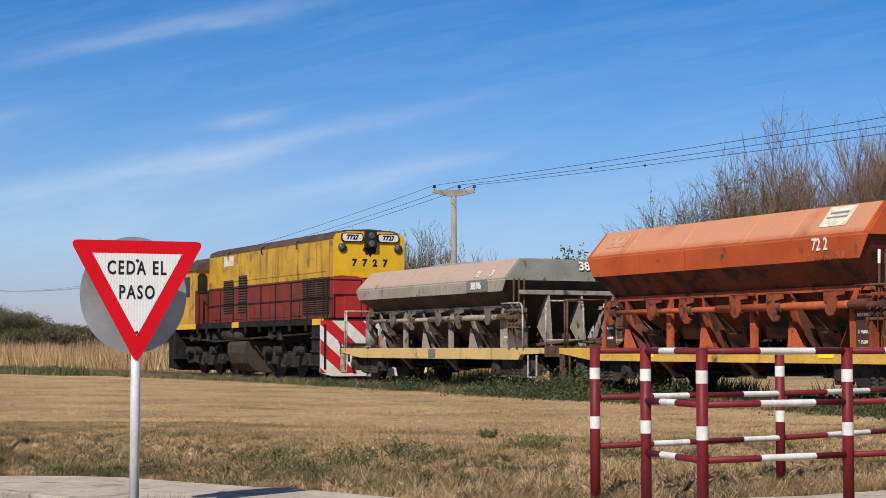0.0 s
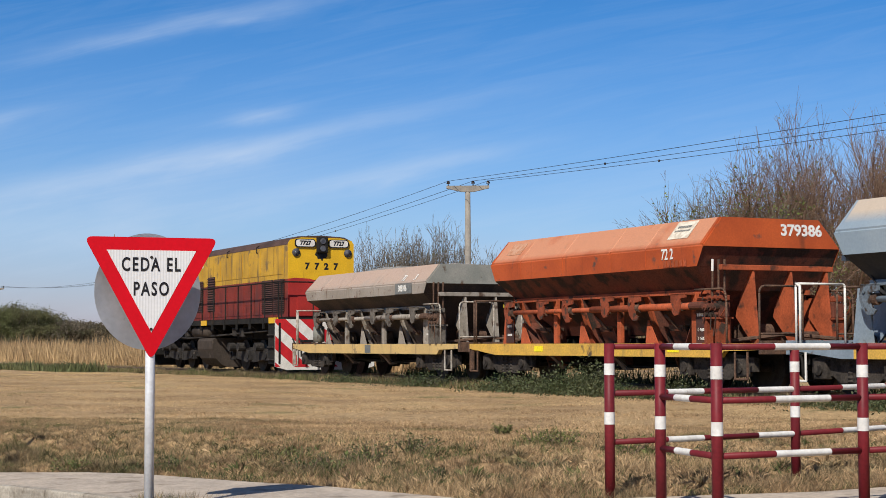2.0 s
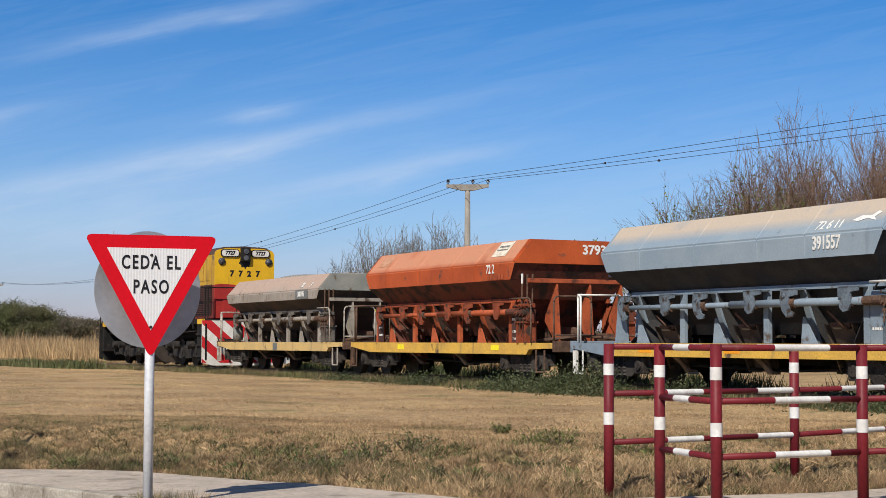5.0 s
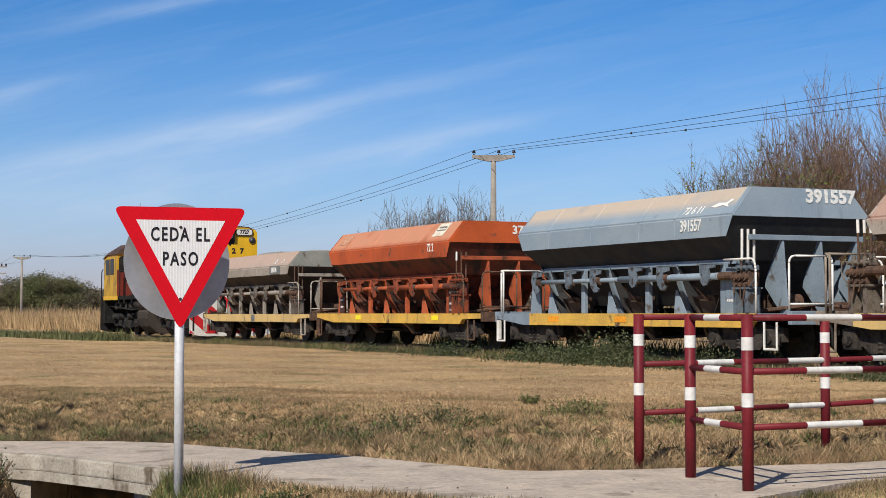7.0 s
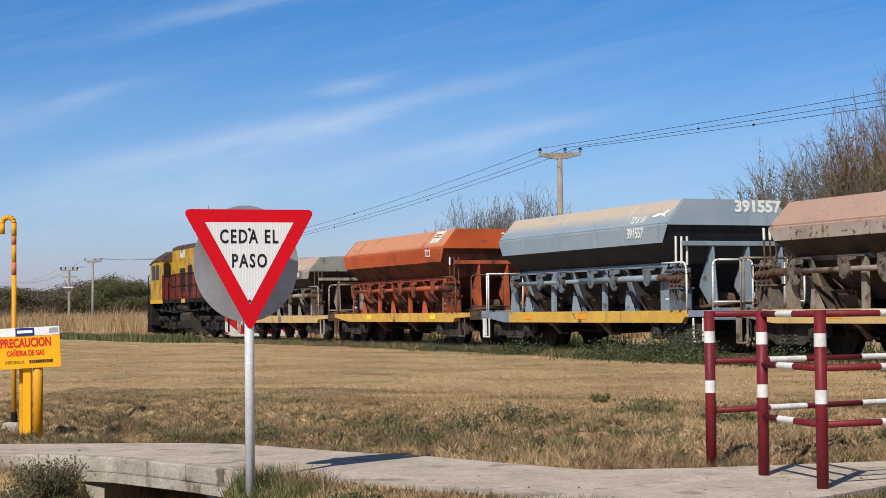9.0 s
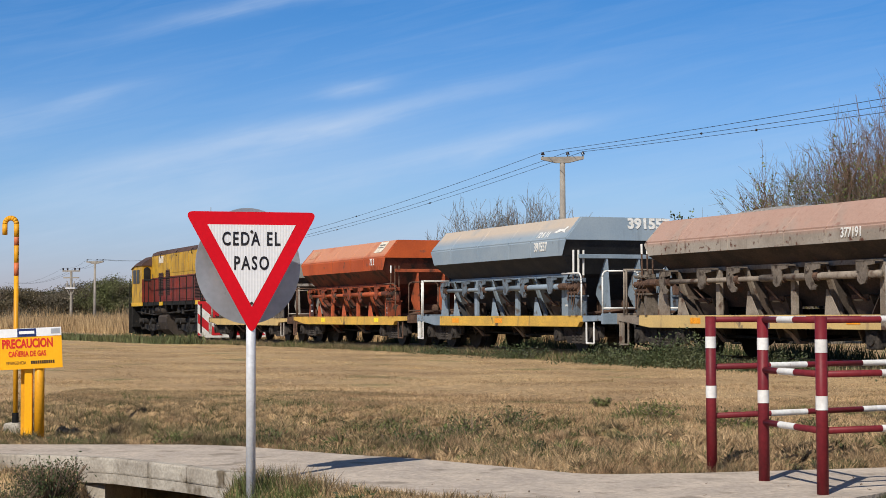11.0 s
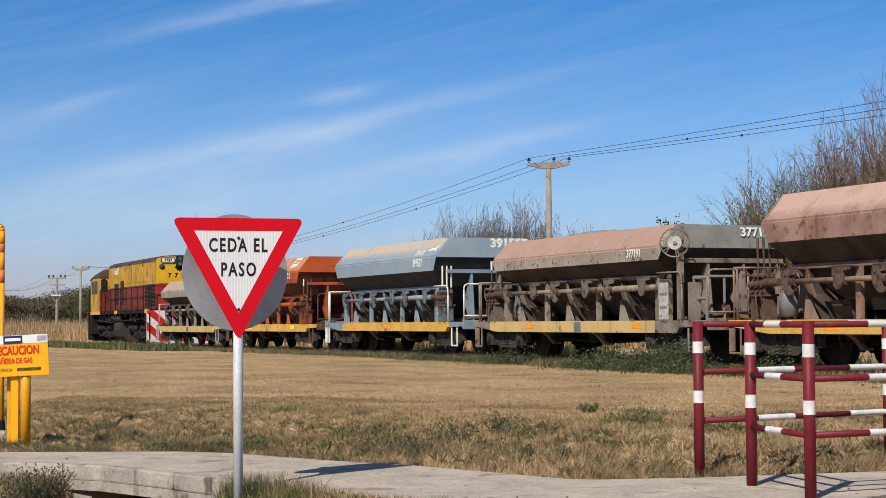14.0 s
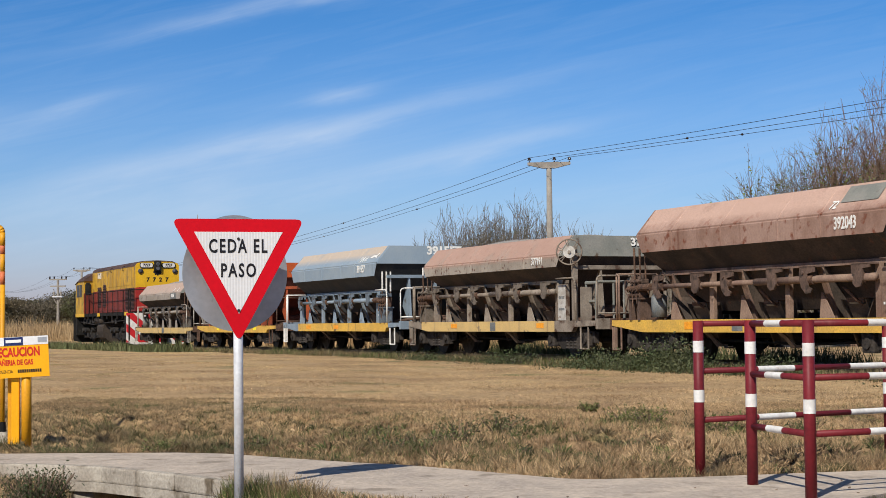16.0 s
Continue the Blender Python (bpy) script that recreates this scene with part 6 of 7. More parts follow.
def field_grass():
    # rough dry bank behind the footpath
    n = 520000
    x = RNG.uniform(-6.0, 5.5, n)
    e = RNG.uniform(0, 1, n) ** 1.25 * 6.5
    y = np.interp(x, FAR_X, FAR_Y) + 0.03 + e
    p = 0.55 * patchy(x, y, 0.45, 1.0) + 0.45 * patchy(x, y, 0.085, 2.7)
    keep = RNG.uniform(0, 1, n) < 0.2 + 1.2 * patchy(x, y, 0.07, 0.4)
    x, y, e, p = x[keep], y[keep], e[keep], p[keep]
    n = len(x)
    h = (0.022 + (0.12 + 0.05 * np.clip((x + 1.8) / 1.2, 0, 1)) * p ** 1.6 * np.clip(1.2 - e / 4.5, 0.14, 1)) * RNG.uniform(0.4, 1.35, n)
    w = RNG.uniform(0.004, 0.008, n)
    dull = 0.6 * patchy(x, y, 0.38, 5.2) + 0.4 * patchy(x, y, 0.11, 1.1) + 0.34 * np.clip((-1.8 - x) / 1.5, 0, 1) + RNG.normal(0, 0.10, n) > 0.66
    blades("dry_grass", x[~dull], y[~dull], h[~dull], w[~dull], 1.4, "straw", "dry straw-coloured grass on the bank")
    blades("dry_grass", x[dull], y[dull], h[dull], w[dull], 1.4, "verge_dry", "dull brown withered grass on the bank")
    # tussocks: blades that lean out of one root
    for material, count, seed, label in (("straw", 5200, 3.0, "dry straw tussocks on the bank"), ("verge_dry", 3200, 5.0, "withered brown tussocks on the bank"), ("bank_green", 800, 8.0, "green tussocks on the bank")):
        cx = RNG.uniform(-2.4, 5.2, count) if material != "verge_dry" else RNG.uniform(-5.5, 5.2, count)
        ce = 0.10 + RNG.uniform(0, 1, count) ** 1.3 * 4.2
        cy = np.interp(cx, FAR_X, FAR_Y) + ce
        near = patchy(cx, cy, 0.6, seed) > 0.38
        cx, cy, ce = cx[near], cy[near], ce[near]
        big = RNG.uniform(0.035, 0.105, len(cx)) * RNG.uniform(0.8, 1.25, len(cx)) * np.clip(1.15 - ce / 5.5, 0.35, 1) * np.clip((cx + 4.2) / 2.5, 0.35, 1) * np.clip(0.45 + ce, 0.5, 1)
        per = 26
        big, bx, by = np.repeat(big, per), np.repeat(cx, per), np.repeat(cy, per)
        m = len(bx)
        way, out = RNG.uniform(0, math.tau, m), RNG.uniform(0, 1, m)
        root = 0.03 * np.sqrt(RNG.uniform(0, 1, m))
        x0, y0 = bx + np.cos(way) * root, by + np.sin(way) * root
        hh = big * (1.1 - 0.65 * out) * RNG.uniform(0.7, 1.2, m)
        rr = big * out * 1.35
        ww = RNG.uniform(0.0012, 0.0026, m)
        z0 = land(x0, y0) - 0.01
        v = np.empty((m, 4, 3))
        v[:, 0] = np.stack([x0 - np.sin(way) * ww, y0 + np.cos(way) * ww, z0], 1)
        v[:, 1] = np.stack([x0 + np.sin(way) * ww, y0 - np.cos(way) * ww, z0], 1)
        v[:, 2] = np.stack([x0 + np.cos(way) * rr * 0.45 + np.sin(way) * ww * 0.8, y0 + np.sin(way) * rr * 0.45 - np.cos(way) * ww * 0.8, z0 + hh * 0.72], 1)
        v[:, 3] = np.stack([x0 + np.cos(way) * rr, y0 + np.sin(way) * rr, z0 + hh], 1)
        tagged(cloud_mesh("grass_tussocks", v.reshape(-1, 3), np.arange(4 * m).reshape(-1, 4), material), label, "grass", kind="stuff")
    # green shoots among it
    n = 130000
    x = RNG.uniform(-6.0, 5.5, n)
    y = np.interp(x, FAR_X, FAR_Y) + 0.05 + RNG.uniform(0, 1, n) ** 1.4 * 5
    g = patchy(x, y, 0.5, 4.0) - 0.09 * np.maximum(y - np.interp(x, FAR_X, FAR_Y) - 1.5, 0) + 0.42 * np.exp(-((x + 0.8) / 1.3) ** 2 - ((y - 13.7) / 1.2) ** 2) + RNG.normal(0, 0.15, n) > 0.74
    x, y = x[g], y[g]
    d = patchy(x, y, 0.16, 2.2) + RNG.normal(0, 0.1, len(x)) > 0.66
    blades("green_grass", x[d], y[d], RNG.uniform(0.04, 0.13, d.sum()), RNG.uniform(0.005, 0.010, d.sum()), 0.8, "weed", "dark green tufts among the dry grass")
    x, y = x[~d], y[~d]
    blades("green_grass", x, y, RNG.uniform(0.03, 0.10, len(x)), RNG.uniform(0.004, 0.009, len(x)), 0.9, "bank_green", "green shoots among the dry grass")
    # mown field up to the track
    n = 300000
    y = 15.5 + 36 * RNG.uniform(0, 1, n) ** 1.5
    x = RNG.uniform(-0.36, 0.30, n) * y
    off = (x - LINE0.x) * ASIDE.x + (y - LINE0.y) * ASIDE.y
    g = off > 1.3
    x, y = x[g], y[g]
    blades("mown_grass", x, y, (0.012 + 0.032 * patchy(x, y, 0.9, 2.0)) * RNG.uniform(0.5, 1.3, len(x)), RNG.uniform(0.005, 0.013, len(x)), 1.8, "straw", "short mown dry grass of the field")
    # pale swaths of cut straw that run along the track
    n = 260000
    s, lane = RNG.uniform(-28, 55, n), RNG.integers(0, 4, n)
    off = np.array([4.0, 6.9, 10.3, 13.6])[lane] + RNG.normal(0, 1, n) * np.array([0.8, 0.65, 0.6, 0.5])[lane] + 0.35 * np.sin(s * 0.21 + lane)
    x, y = LINE0.x + ALONG.x * s + ASIDE.x * off, LINE0.y + ALONG.y * s + ASIDE.y * off
    g = (y > np.interp(x, FAR_X, FAR_Y) + 1.5) & (patchy(s, off, 1.3, 0.5) > 0.25)
    x, y = x[g], y[g]
    blades("cut_straw", x, y, RNG.uniform(0.008, 0.03, len(x)), RNG.uniform(0.006, 0.016, len(x)), 2.8, "straw_pale", "pale swaths of cut straw on the field")
    # verge in front of the footpath
    n = 60000
    x = RNG.uniform(-5.2, 3.4, n)
    y = np.interp(x, NEAR_X, NEAR_Y) - 0.04 - RNG.uniform(0, 1, n) ** 1.3 * 2.4
    z = land(x, y)
    g = (z > -0.30) & (y > 8.2)
    x, y = x[g], y[g]
    d = np.hypot(x + 2.0, y - 10.8)
    h = (0.03 + 0.05 * patchy(x, y, 0.3, 3.0) + 0.10 * np.exp(-(d / 0.55) ** 2)) * RNG.uniform(0.5, 1.3, len(x))
    green = patchy(x, y, 0.35, 6.0) + 0.35 * np.exp(-(d / 0.6) ** 2) + RNG.normal(0, 0.12, len(x)) > 0.72
    dry = ~green & (RNG.uniform(0, 1, len(x)) < 0.35 * (x < 0.6))
    blades("verge_grass", x[dry], y[dry], h[dry], RNG.uniform(0.005, 0.01, dry.sum()), 1.2, "straw", "dry straw in the verge beside the footpath")
    green = green | dry
    blades("verge_grass", x[~green], y[~green], h[~green], RNG.uniform(0.005, 0.01, (~green).sum()), 0.9, "verge_dry", "trodden brown grass of the verge beside the footpath")
    green = green & ~dry
    blades("verge_grass", x[green], y[green], h[green], RNG.uniform(0.005, 0.01, green.sum()), 0.9, "bank_green", "green grass of the verge round the sign pole")


field_grass()


def weed(x, y, h, r, material, label, category="weed", n=260, size=0.035, group="weeds in the grass"):
    """A leafy weed: thin stems with small leaves along them."""
    o = thing("weed", label, category, group)
    z = float(land(x, y))
    bm = B()
    vs = []
    stems = max(4, int(n / 22))
    for i in range(stems):
        a, k = RNG.uniform(0, math.tau), r * math.sqrt(RNG.uniform(0, 1))
        base, tip = Vector((x + math.cos(a) * k * 0.3, y + math.sin(a) * k * 0.3, z - 0.01)), Vector((x + math.cos(a) * k, y + math.sin(a) * k, z + h * RNG.uniform(0.55, 1.0)))
        tube(bm, base, tip, 0.005, 0.002, 4, False)
        for j in range(int(n / stems)):
            t = RNG.uniform(0.15, 1.0)
            vs.append(np.array(base.lerp(tip, t)) + RNG.normal(0, r * 0.10, 3))
    tagged(part("stem", bm, "bark", o), kind="stuff")
    c = np.array(vs)
    m = len(c)
    a = RNG.normal(0, 1, (m, 3)) + np.array([0, 0, 0.5])
    a /= np.linalg.norm(a, axis=1)[:, None]
    b = np.cross(a, RNG.normal(0, 1, (m, 3)))
    b /= np.linalg.norm(b, axis=1)[:, None]
    s = size * RNG.uniform(0.5, 1.4, (m, 1))
    v = np.stack([c - a * s, c + b * s * 0.35, c + a * s, c - b * s * 0.35], 1).reshape(-1, 3)
    v[:, 2] = np.maximum(v[:, 2], z)
    cloud_mesh("foliage", v, np.arange(4 * m).reshape(-1, 4), material, o)
    return o


for wx, wy, wh, wr, wm in ((-1.28, 13.55, 0.20, 0.16, "leaf_dark"), (-1.05, 13.75, 0.13, 0.22, "weed"), (-0.72, 14.2, 0.18, 0.22, "weed"), (-1.55, 13.9, 0.12, 0.25, "weed"), (-0.4, 14.6, 0.12, 0.25, "weed"),
                           (0.78, 15.4, 0.13, 0.24, "bank_green"), (0.45, 16.6, 0.08, 0.10, "bank_green"), (-2.45, 14.0, 0.13, 0.14, "weed"), (-2.75, 14.05, 0.08, 0.12, "weed"), (-0.15, 12.6, 0.10, 0.08, "leaf_dark"),
                           (0.30, 12.6, 0.10, 0.1, "weed"), (-1.7, 15.0, 0.1, 0.3, "weed"), (-4.25, 14.3, 0.1, 0.2, "weed"), (-1.0, 13.35, 0.12, 0.15, "bank_green"), (-0.85, 13.9, 0.15, 0.22, "bank_green"), (-1.4, 14.4, 0.14, 0.25, "bank_green"), (-0.55, 13.4, 0.12, 0.16, "bank_green"),
                           (-0.1, 14.0, 0.12, 0.2, "bank_green"), (0.6, 13.3, 0.10, 0.14, "weed"), (1.5, 14.6, 0.14, 0.2, "bank_green"), (0.95, 15.2, 0.13, 0.2, "bank_green"), (2.2, 14.5, 0.12, 0.2, "weed"), (-3.3, 14.2, 0.08, 0.2, "bank_green")):
    weed(wx, wy, wh * 1.2, wr * 1.15, "bank_weed" if wm == "weed" else wm, "leafy green weed growing in the dry bank", n=480, size=0.016)
weed(-3.72, 12.0, 0.30, 0.30, "leaf_dark", "bushy dark green weed at the culvert's edge", n=2600, size=0.013)
weed(-3.9, 11.6, 0.18, 0.3, "weed", "low dark green weed at the culvert's edge", n=1200, size=0.012)
weed(-2.58, 11.6, 0.16, 0.12, "leaf_dark", "small dark weed at the kerb", n=160, size=0.022)
weed(-1.2, 10.05, 0.10, 0.22, "leaf_dark", "low dark weed in the verge", n=300, size=0.018)


# where weeds stand thick along the line: place along it, half width, thickness
CLUMPS = ((-12.4, 2.5, 1.0), (-17.0, 0.8, 0.7), (-6.6, 1.0, 0.5), (-3.0, 1.6, 0.38), (3.0, 2.5, 0.3), (27.0, 6.0, 0.45), (-24.0, 4.0, 0.5))


def track_weeds():
    # tall weeds along the near side of the track
    n = 70000
    s = RNG.uniform(-34, 70, n)
    off = RNG.normal(1.95, 0.42, n)
    p = patchy(s, off, 1.1, 2.0)
    clump = sum(k * np.exp(-((s - c) / w) ** 4) for c, w, k in CLUMPS)
    keep = RNG.uniform(0, 1, n) < 0.04 + 0.90 * np.clip(clump * (0.35 + 0.9 * p) - 0.08, 0, 1)
    s, off, p, clump = s[keep], off[keep], p[keep], clump[keep]
    x, y = LINE0.x + ALONG.x * s + ASIDE.x * off, LINE0.y + ALONG.y * s + ASIDE.y * off
    h = (0.05 + 0.08 * p + 0.62 * clump * (0.35 + 0.65 * p)) * RNG.uniform(0.3, 1.15, len(s)) * np.exp(-((off - 1.95) / 0.9) ** 2)
    blades("trackside_weeds", x, y, h * 0.8, RNG.uniform(0.006, 0.018, len(s)), 0.9, "weed", "dark green weeds along the track", "weeds")
    # leafy tops on the thick clumps
    g = clump > 0.3
    x, y, h = (np.repeat(q[g], 4) for q in (x, y, h))
    m = len(x)
    x, y = x + RNG.normal(0, 0.05, m), y + RNG.normal(0, 0.05, m)
    c = np.stack([x, y, land(x, y) + h * RNG.uniform(0.1, 1.0, m)], 1)
    a = RNG.normal(0, 1, (m, 3))
    a /= np.linalg.norm(a, axis=1)[:, None]
    b = np.cross(a, RNG.normal(0, 1, (m, 3)))
    b /= np.linalg.norm(b, axis=1)[:, None]
    q = RNG.uniform(0.014, 0.036, (m, 1))
    v = np.stack([c - a * q, c + b * q * 0.5, c + a * q, c - b * q * 0.5], 1).reshape(-1, 3)
    tagged(cloud_mesh("trackside_leaves", v, np.arange(4 * m).reshape(-1, 4), "weed_leaf"), "leafy green weeds in clumps along the track", "weeds", kind="stuff")
    # dark weeds in patches beyond the rails
    n = 36000
    s, off = RNG.uniform(-34, 60, n), -RNG.uniform(1.5, 3.2, n)
    keep = (patchy(s, off, 1.7, 1.3) > 0.52) & (s < 16)
    s, off = s[keep], off[keep]
    x, y = LINE0.x + ALONG.x * s + ASIDE.x * off, LINE0.y + ALONG.y * s + ASIDE.y * off
    blades("trackside_weeds", x, y, RNG.uniform(0.12, 0.5, len(s)), RNG.uniform(0.015, 0.04, len(s)), 0.6, "weed", "dark green weeds in patches beyond the rails", "weeds")
    # grass between and behind the rails
    n = 30000
    s, off = RNG.uniform(-34, 60, n), RNG.uniform(-5, 1.6, n)
    x, y = LINE0.x + ALONG.x * s + ASIDE.x * off, LINE0.y + ALONG.y * s + ASIDE.y * off
    blades("track_grass", x, y, RNG.uniform(0.03, 0.14, n), RNG.uniform(0.012, 0.03, n), 0.8, "verge_dry", "dry grass between the rails")
    n = 60000
    s, off = RNG.uniform(-34, 62, n), RNG.uniform(0.62, 1.9, n)
    x, y = LINE0.x + ALONG.x * s + ASIDE.x * off, LINE0.y + ALONG.y * s + ASIDE.y * off
    h = (0.06 + 0.20 * patchy(s, off, 0.8, 3.0)) * RNG.uniform(0.4, 1.2, n)
    half = RNG.uniform(0, 1, n) < 0.22 + 0.3 * np.sin(s * 0.7)
    blades("track_grass", x[half], y[half], h[half], RNG.uniform(0.012, 0.028, half.sum()), 0.8, "bank_green", "green grass along the near rail")
    blades("track_grass", x[~half], y[~half], h[~half], RNG.uniform(0.012, 0.028, (~half).sum()), 0.9, "verge_dry", "dry grass along the near rail")
    # reeds on the far side
    n = 60000
    s, off = RNG.uniform(10, 150, n), -RNG.uniform(4.5, 16, n)
    x, y = LINE0.x + ALONG.x * s + ASIDE.x * off, LINE0.y + ALONG.y * s + ASIDE.y * off
    h = (0.7 + 0.95 * patchy(x, y, 3.0, 5.0)) * RNG.uniform(0.35, 1.15, n)
    blades("dry_reeds", x, y, h, RNG.uniform(0.03, 0.07, n), 0.45, "reed", "tall dry straw-coloured reeds beyond the track", "reeds")
    n = 30000
    s, off = RNG.uniform(20, 150, n), RNG.uniform(2.2, 4.0, n)
    x, y = LINE0.x + ALONG.x * s + ASIDE.x * off, LINE0.y + ALONG.y * s + ASIDE.y * off
    blades("trackside_weeds", x, y, RNG.uniform(0.10, 0.36, n) * (0.4 + patchy(s, off, 2.0, 1.0)), RNG.uniform(0.03, 0.07, n), 0.5, "bank_weed", "low green weeds along the far track", "weeds")


track_weeds()


def litter():
    """Dry leaves and twigs on the footpath."""
    for i in range(16):
        x = -1.6 + 4.2 * RNG.uniform(0, 1)
        a, b = np.interp(x, NEAR_X, NEAR_Y), np.interp(x, FAR_X, FAR_Y)
        y = a + (b - a) * RNG.uniform(0.08, 0.7)
        t = thing("dry_leaf", "small dry brown leaf lying on the footpath", "leaf", "leaves on the footpath")
        bm = B()
        k = RNG.uniform(0.008, 0.02)
        solid(bm, [(-k, 0, 0.003), (-0.3 * k, 0.4 * k, 0.006), (k, 0.1 * k, 0.009), (0.2 * k, -0.35 * k, 0.004)], (0, 0, 0.002))
        bm.transform(Matrix.Translation((x, float(y), PAVE_Z)) @ Matrix.Rotation(RNG.uniform(0, 6.28), 4, "Z"))
        part("blade", bm, "bark", t)


litter()


def shoots(base, n, reach, height, spread, material, o, thick=0.03, twigs=5, seed=0, lean=0.0):
    """Bare upright branches with twigs, as one crown of thin tapered tubes with three sides."""
    rnd = np.random.default_rng(seed)
    V, F = [], []
    tips = []

    def limb(a, b, r0, r1):
        d = (b - a)
        d = d / np.linalg.norm(d)
        u = np.cross(d, [0.3, 0.9, 0.1])
        u /= np.linalg.norm(u)
        w = np.cross(d, u)
        k = len(V)
        for p, r in ((a, r0), (b, r1)):
            for i in range(3):
                ang = i * math.tau / 3
                V.append(p + (u * math.cos(ang) + w * math.sin(ang)) * r)
        for i in range(3):
            j = (i + 1) % 3
            F.append((k + i, k + j, k + 3 + j, k + 3 + i))

    for i in range(n):
        ang = rnd.uniform(0, math.tau)
        rad = reach * math.sqrt(rnd.uniform(0, 1))
        start = np.array([base[0] + 0.5 * rad * math.cos(ang), base[1] + 0.5 * rad * math.sin(ang), base[2] + rnd.uniform(0.0, 0.35) * height])
        d = np.array([math.cos(ang) * rad * spread + lean, math.sin(ang) * rad * spread, 1.0 * height * rnd.uniform(0.6, 1.0)])
        top = height * (1 - 0.55 * (rad / reach) ** 2) * rnd.uniform(0.7, 1.05)
        end = np.array([start[0] + d[0], start[1] + d[1], base[2] + max(top, start[2] - base[2] + 0.3)])
        pts = [start]
        for k in range(1, 5):
            t = k / 4
            pts.append(start * (1 - t) + end * t + rnd.normal(0, 0.05, 3) * height * 0.18 * (1 - abs(0.5 - t)))
        for k in range(4):
            limb(pts[k], pts[k + 1], thick * (1 - k / 4.6), thick * (1 - (k + 1) / 4.6))
        for k in range(twigs):
            t = rnd.uniform(0.2, 1.0) * 3.99
            a = pts[int(t)] * (1 - t % 1) + pts[int(t) + 1] * (t % 1)
            b = a + np.array([rnd.normal(0, 0.22), rnd.normal(0, 0.22), abs(rnd.normal(0.45, 0.2))]) * height * 0.13
            limb(a, b, thick * 0.4, thick * 0.15)
            tips.append(b)
            c = b + np.array([rnd.normal(0, 0.15), rnd.normal(0, 0.15), rnd.uniform(0, 0.35)]) * height * 0.09
            limb((a + b) / 2, c, thick * 0.25, thick * 0.12)
            tips.append(c)
    tagged(cloud_mesh("crown", np.array(V), np.array(F), material, o), kind="stuff")
    return np.array(tips)


def tip_leaves(tips, per, size, material, o, name="foliage", chance=1.0):
    c = np.repeat(tips[RNG.uniform(0, 1, len(tips)) < chance], per, 0)
    m = len(c)
    c = c + RNG.normal(0, size * 1.6, (m, 3))
    a = RNG.normal(0, 1, (m, 3))
    a /= np.linalg.norm(a, axis=1)[:, None]
    b = np.cross(a, RNG.normal(0, 1, (m, 3)))
    b /= np.linalg.norm(b, axis=1)[:, None]
    s = size * RNG.uniform(0.5, 1.3, (m, 1))
    v = np.stack([c - a * s, c + b * s * 0.5, c + a * s, c - b * s * 0.5], 1).reshape(-1, 3)
    tagged(cloud_mesh(name, v, np.arange(4 * m).reshape(-1, 4), material, o), kind="stuff")


def bare_tree(x, y, height, reach, n, label, material="bark", leaf=0.0, seed=1, spread=0.9, trunk=1.2, thick=0.03, lean=0.0, leaf_size=0.045):
    o = thing("tree", label, "tree", "trees beyond the track")
    bm = B()
    tube(bm, (x, y, 0), (x, y, trunk), 0.28, 0.2, 10)
    for k in range(7):
        a = k * math.tau / 7
        tube(bm, (x, y, trunk * 0.8), (x + math.cos(a) * reach * 0.35, y + math.sin(a) * reach * 0.35, trunk + height * 0.22), 0.12, 0.06, 7)
    part("trunk", bm, material, o)
    tips = shoots((x, y, trunk), n, reach, height - trunk, spread, material, o, thick, 9, seed, lean)
    if leaf:
        tip_leaves(tips, 3, leaf_size, "leaf_new", o, chance=leaf)
    return o


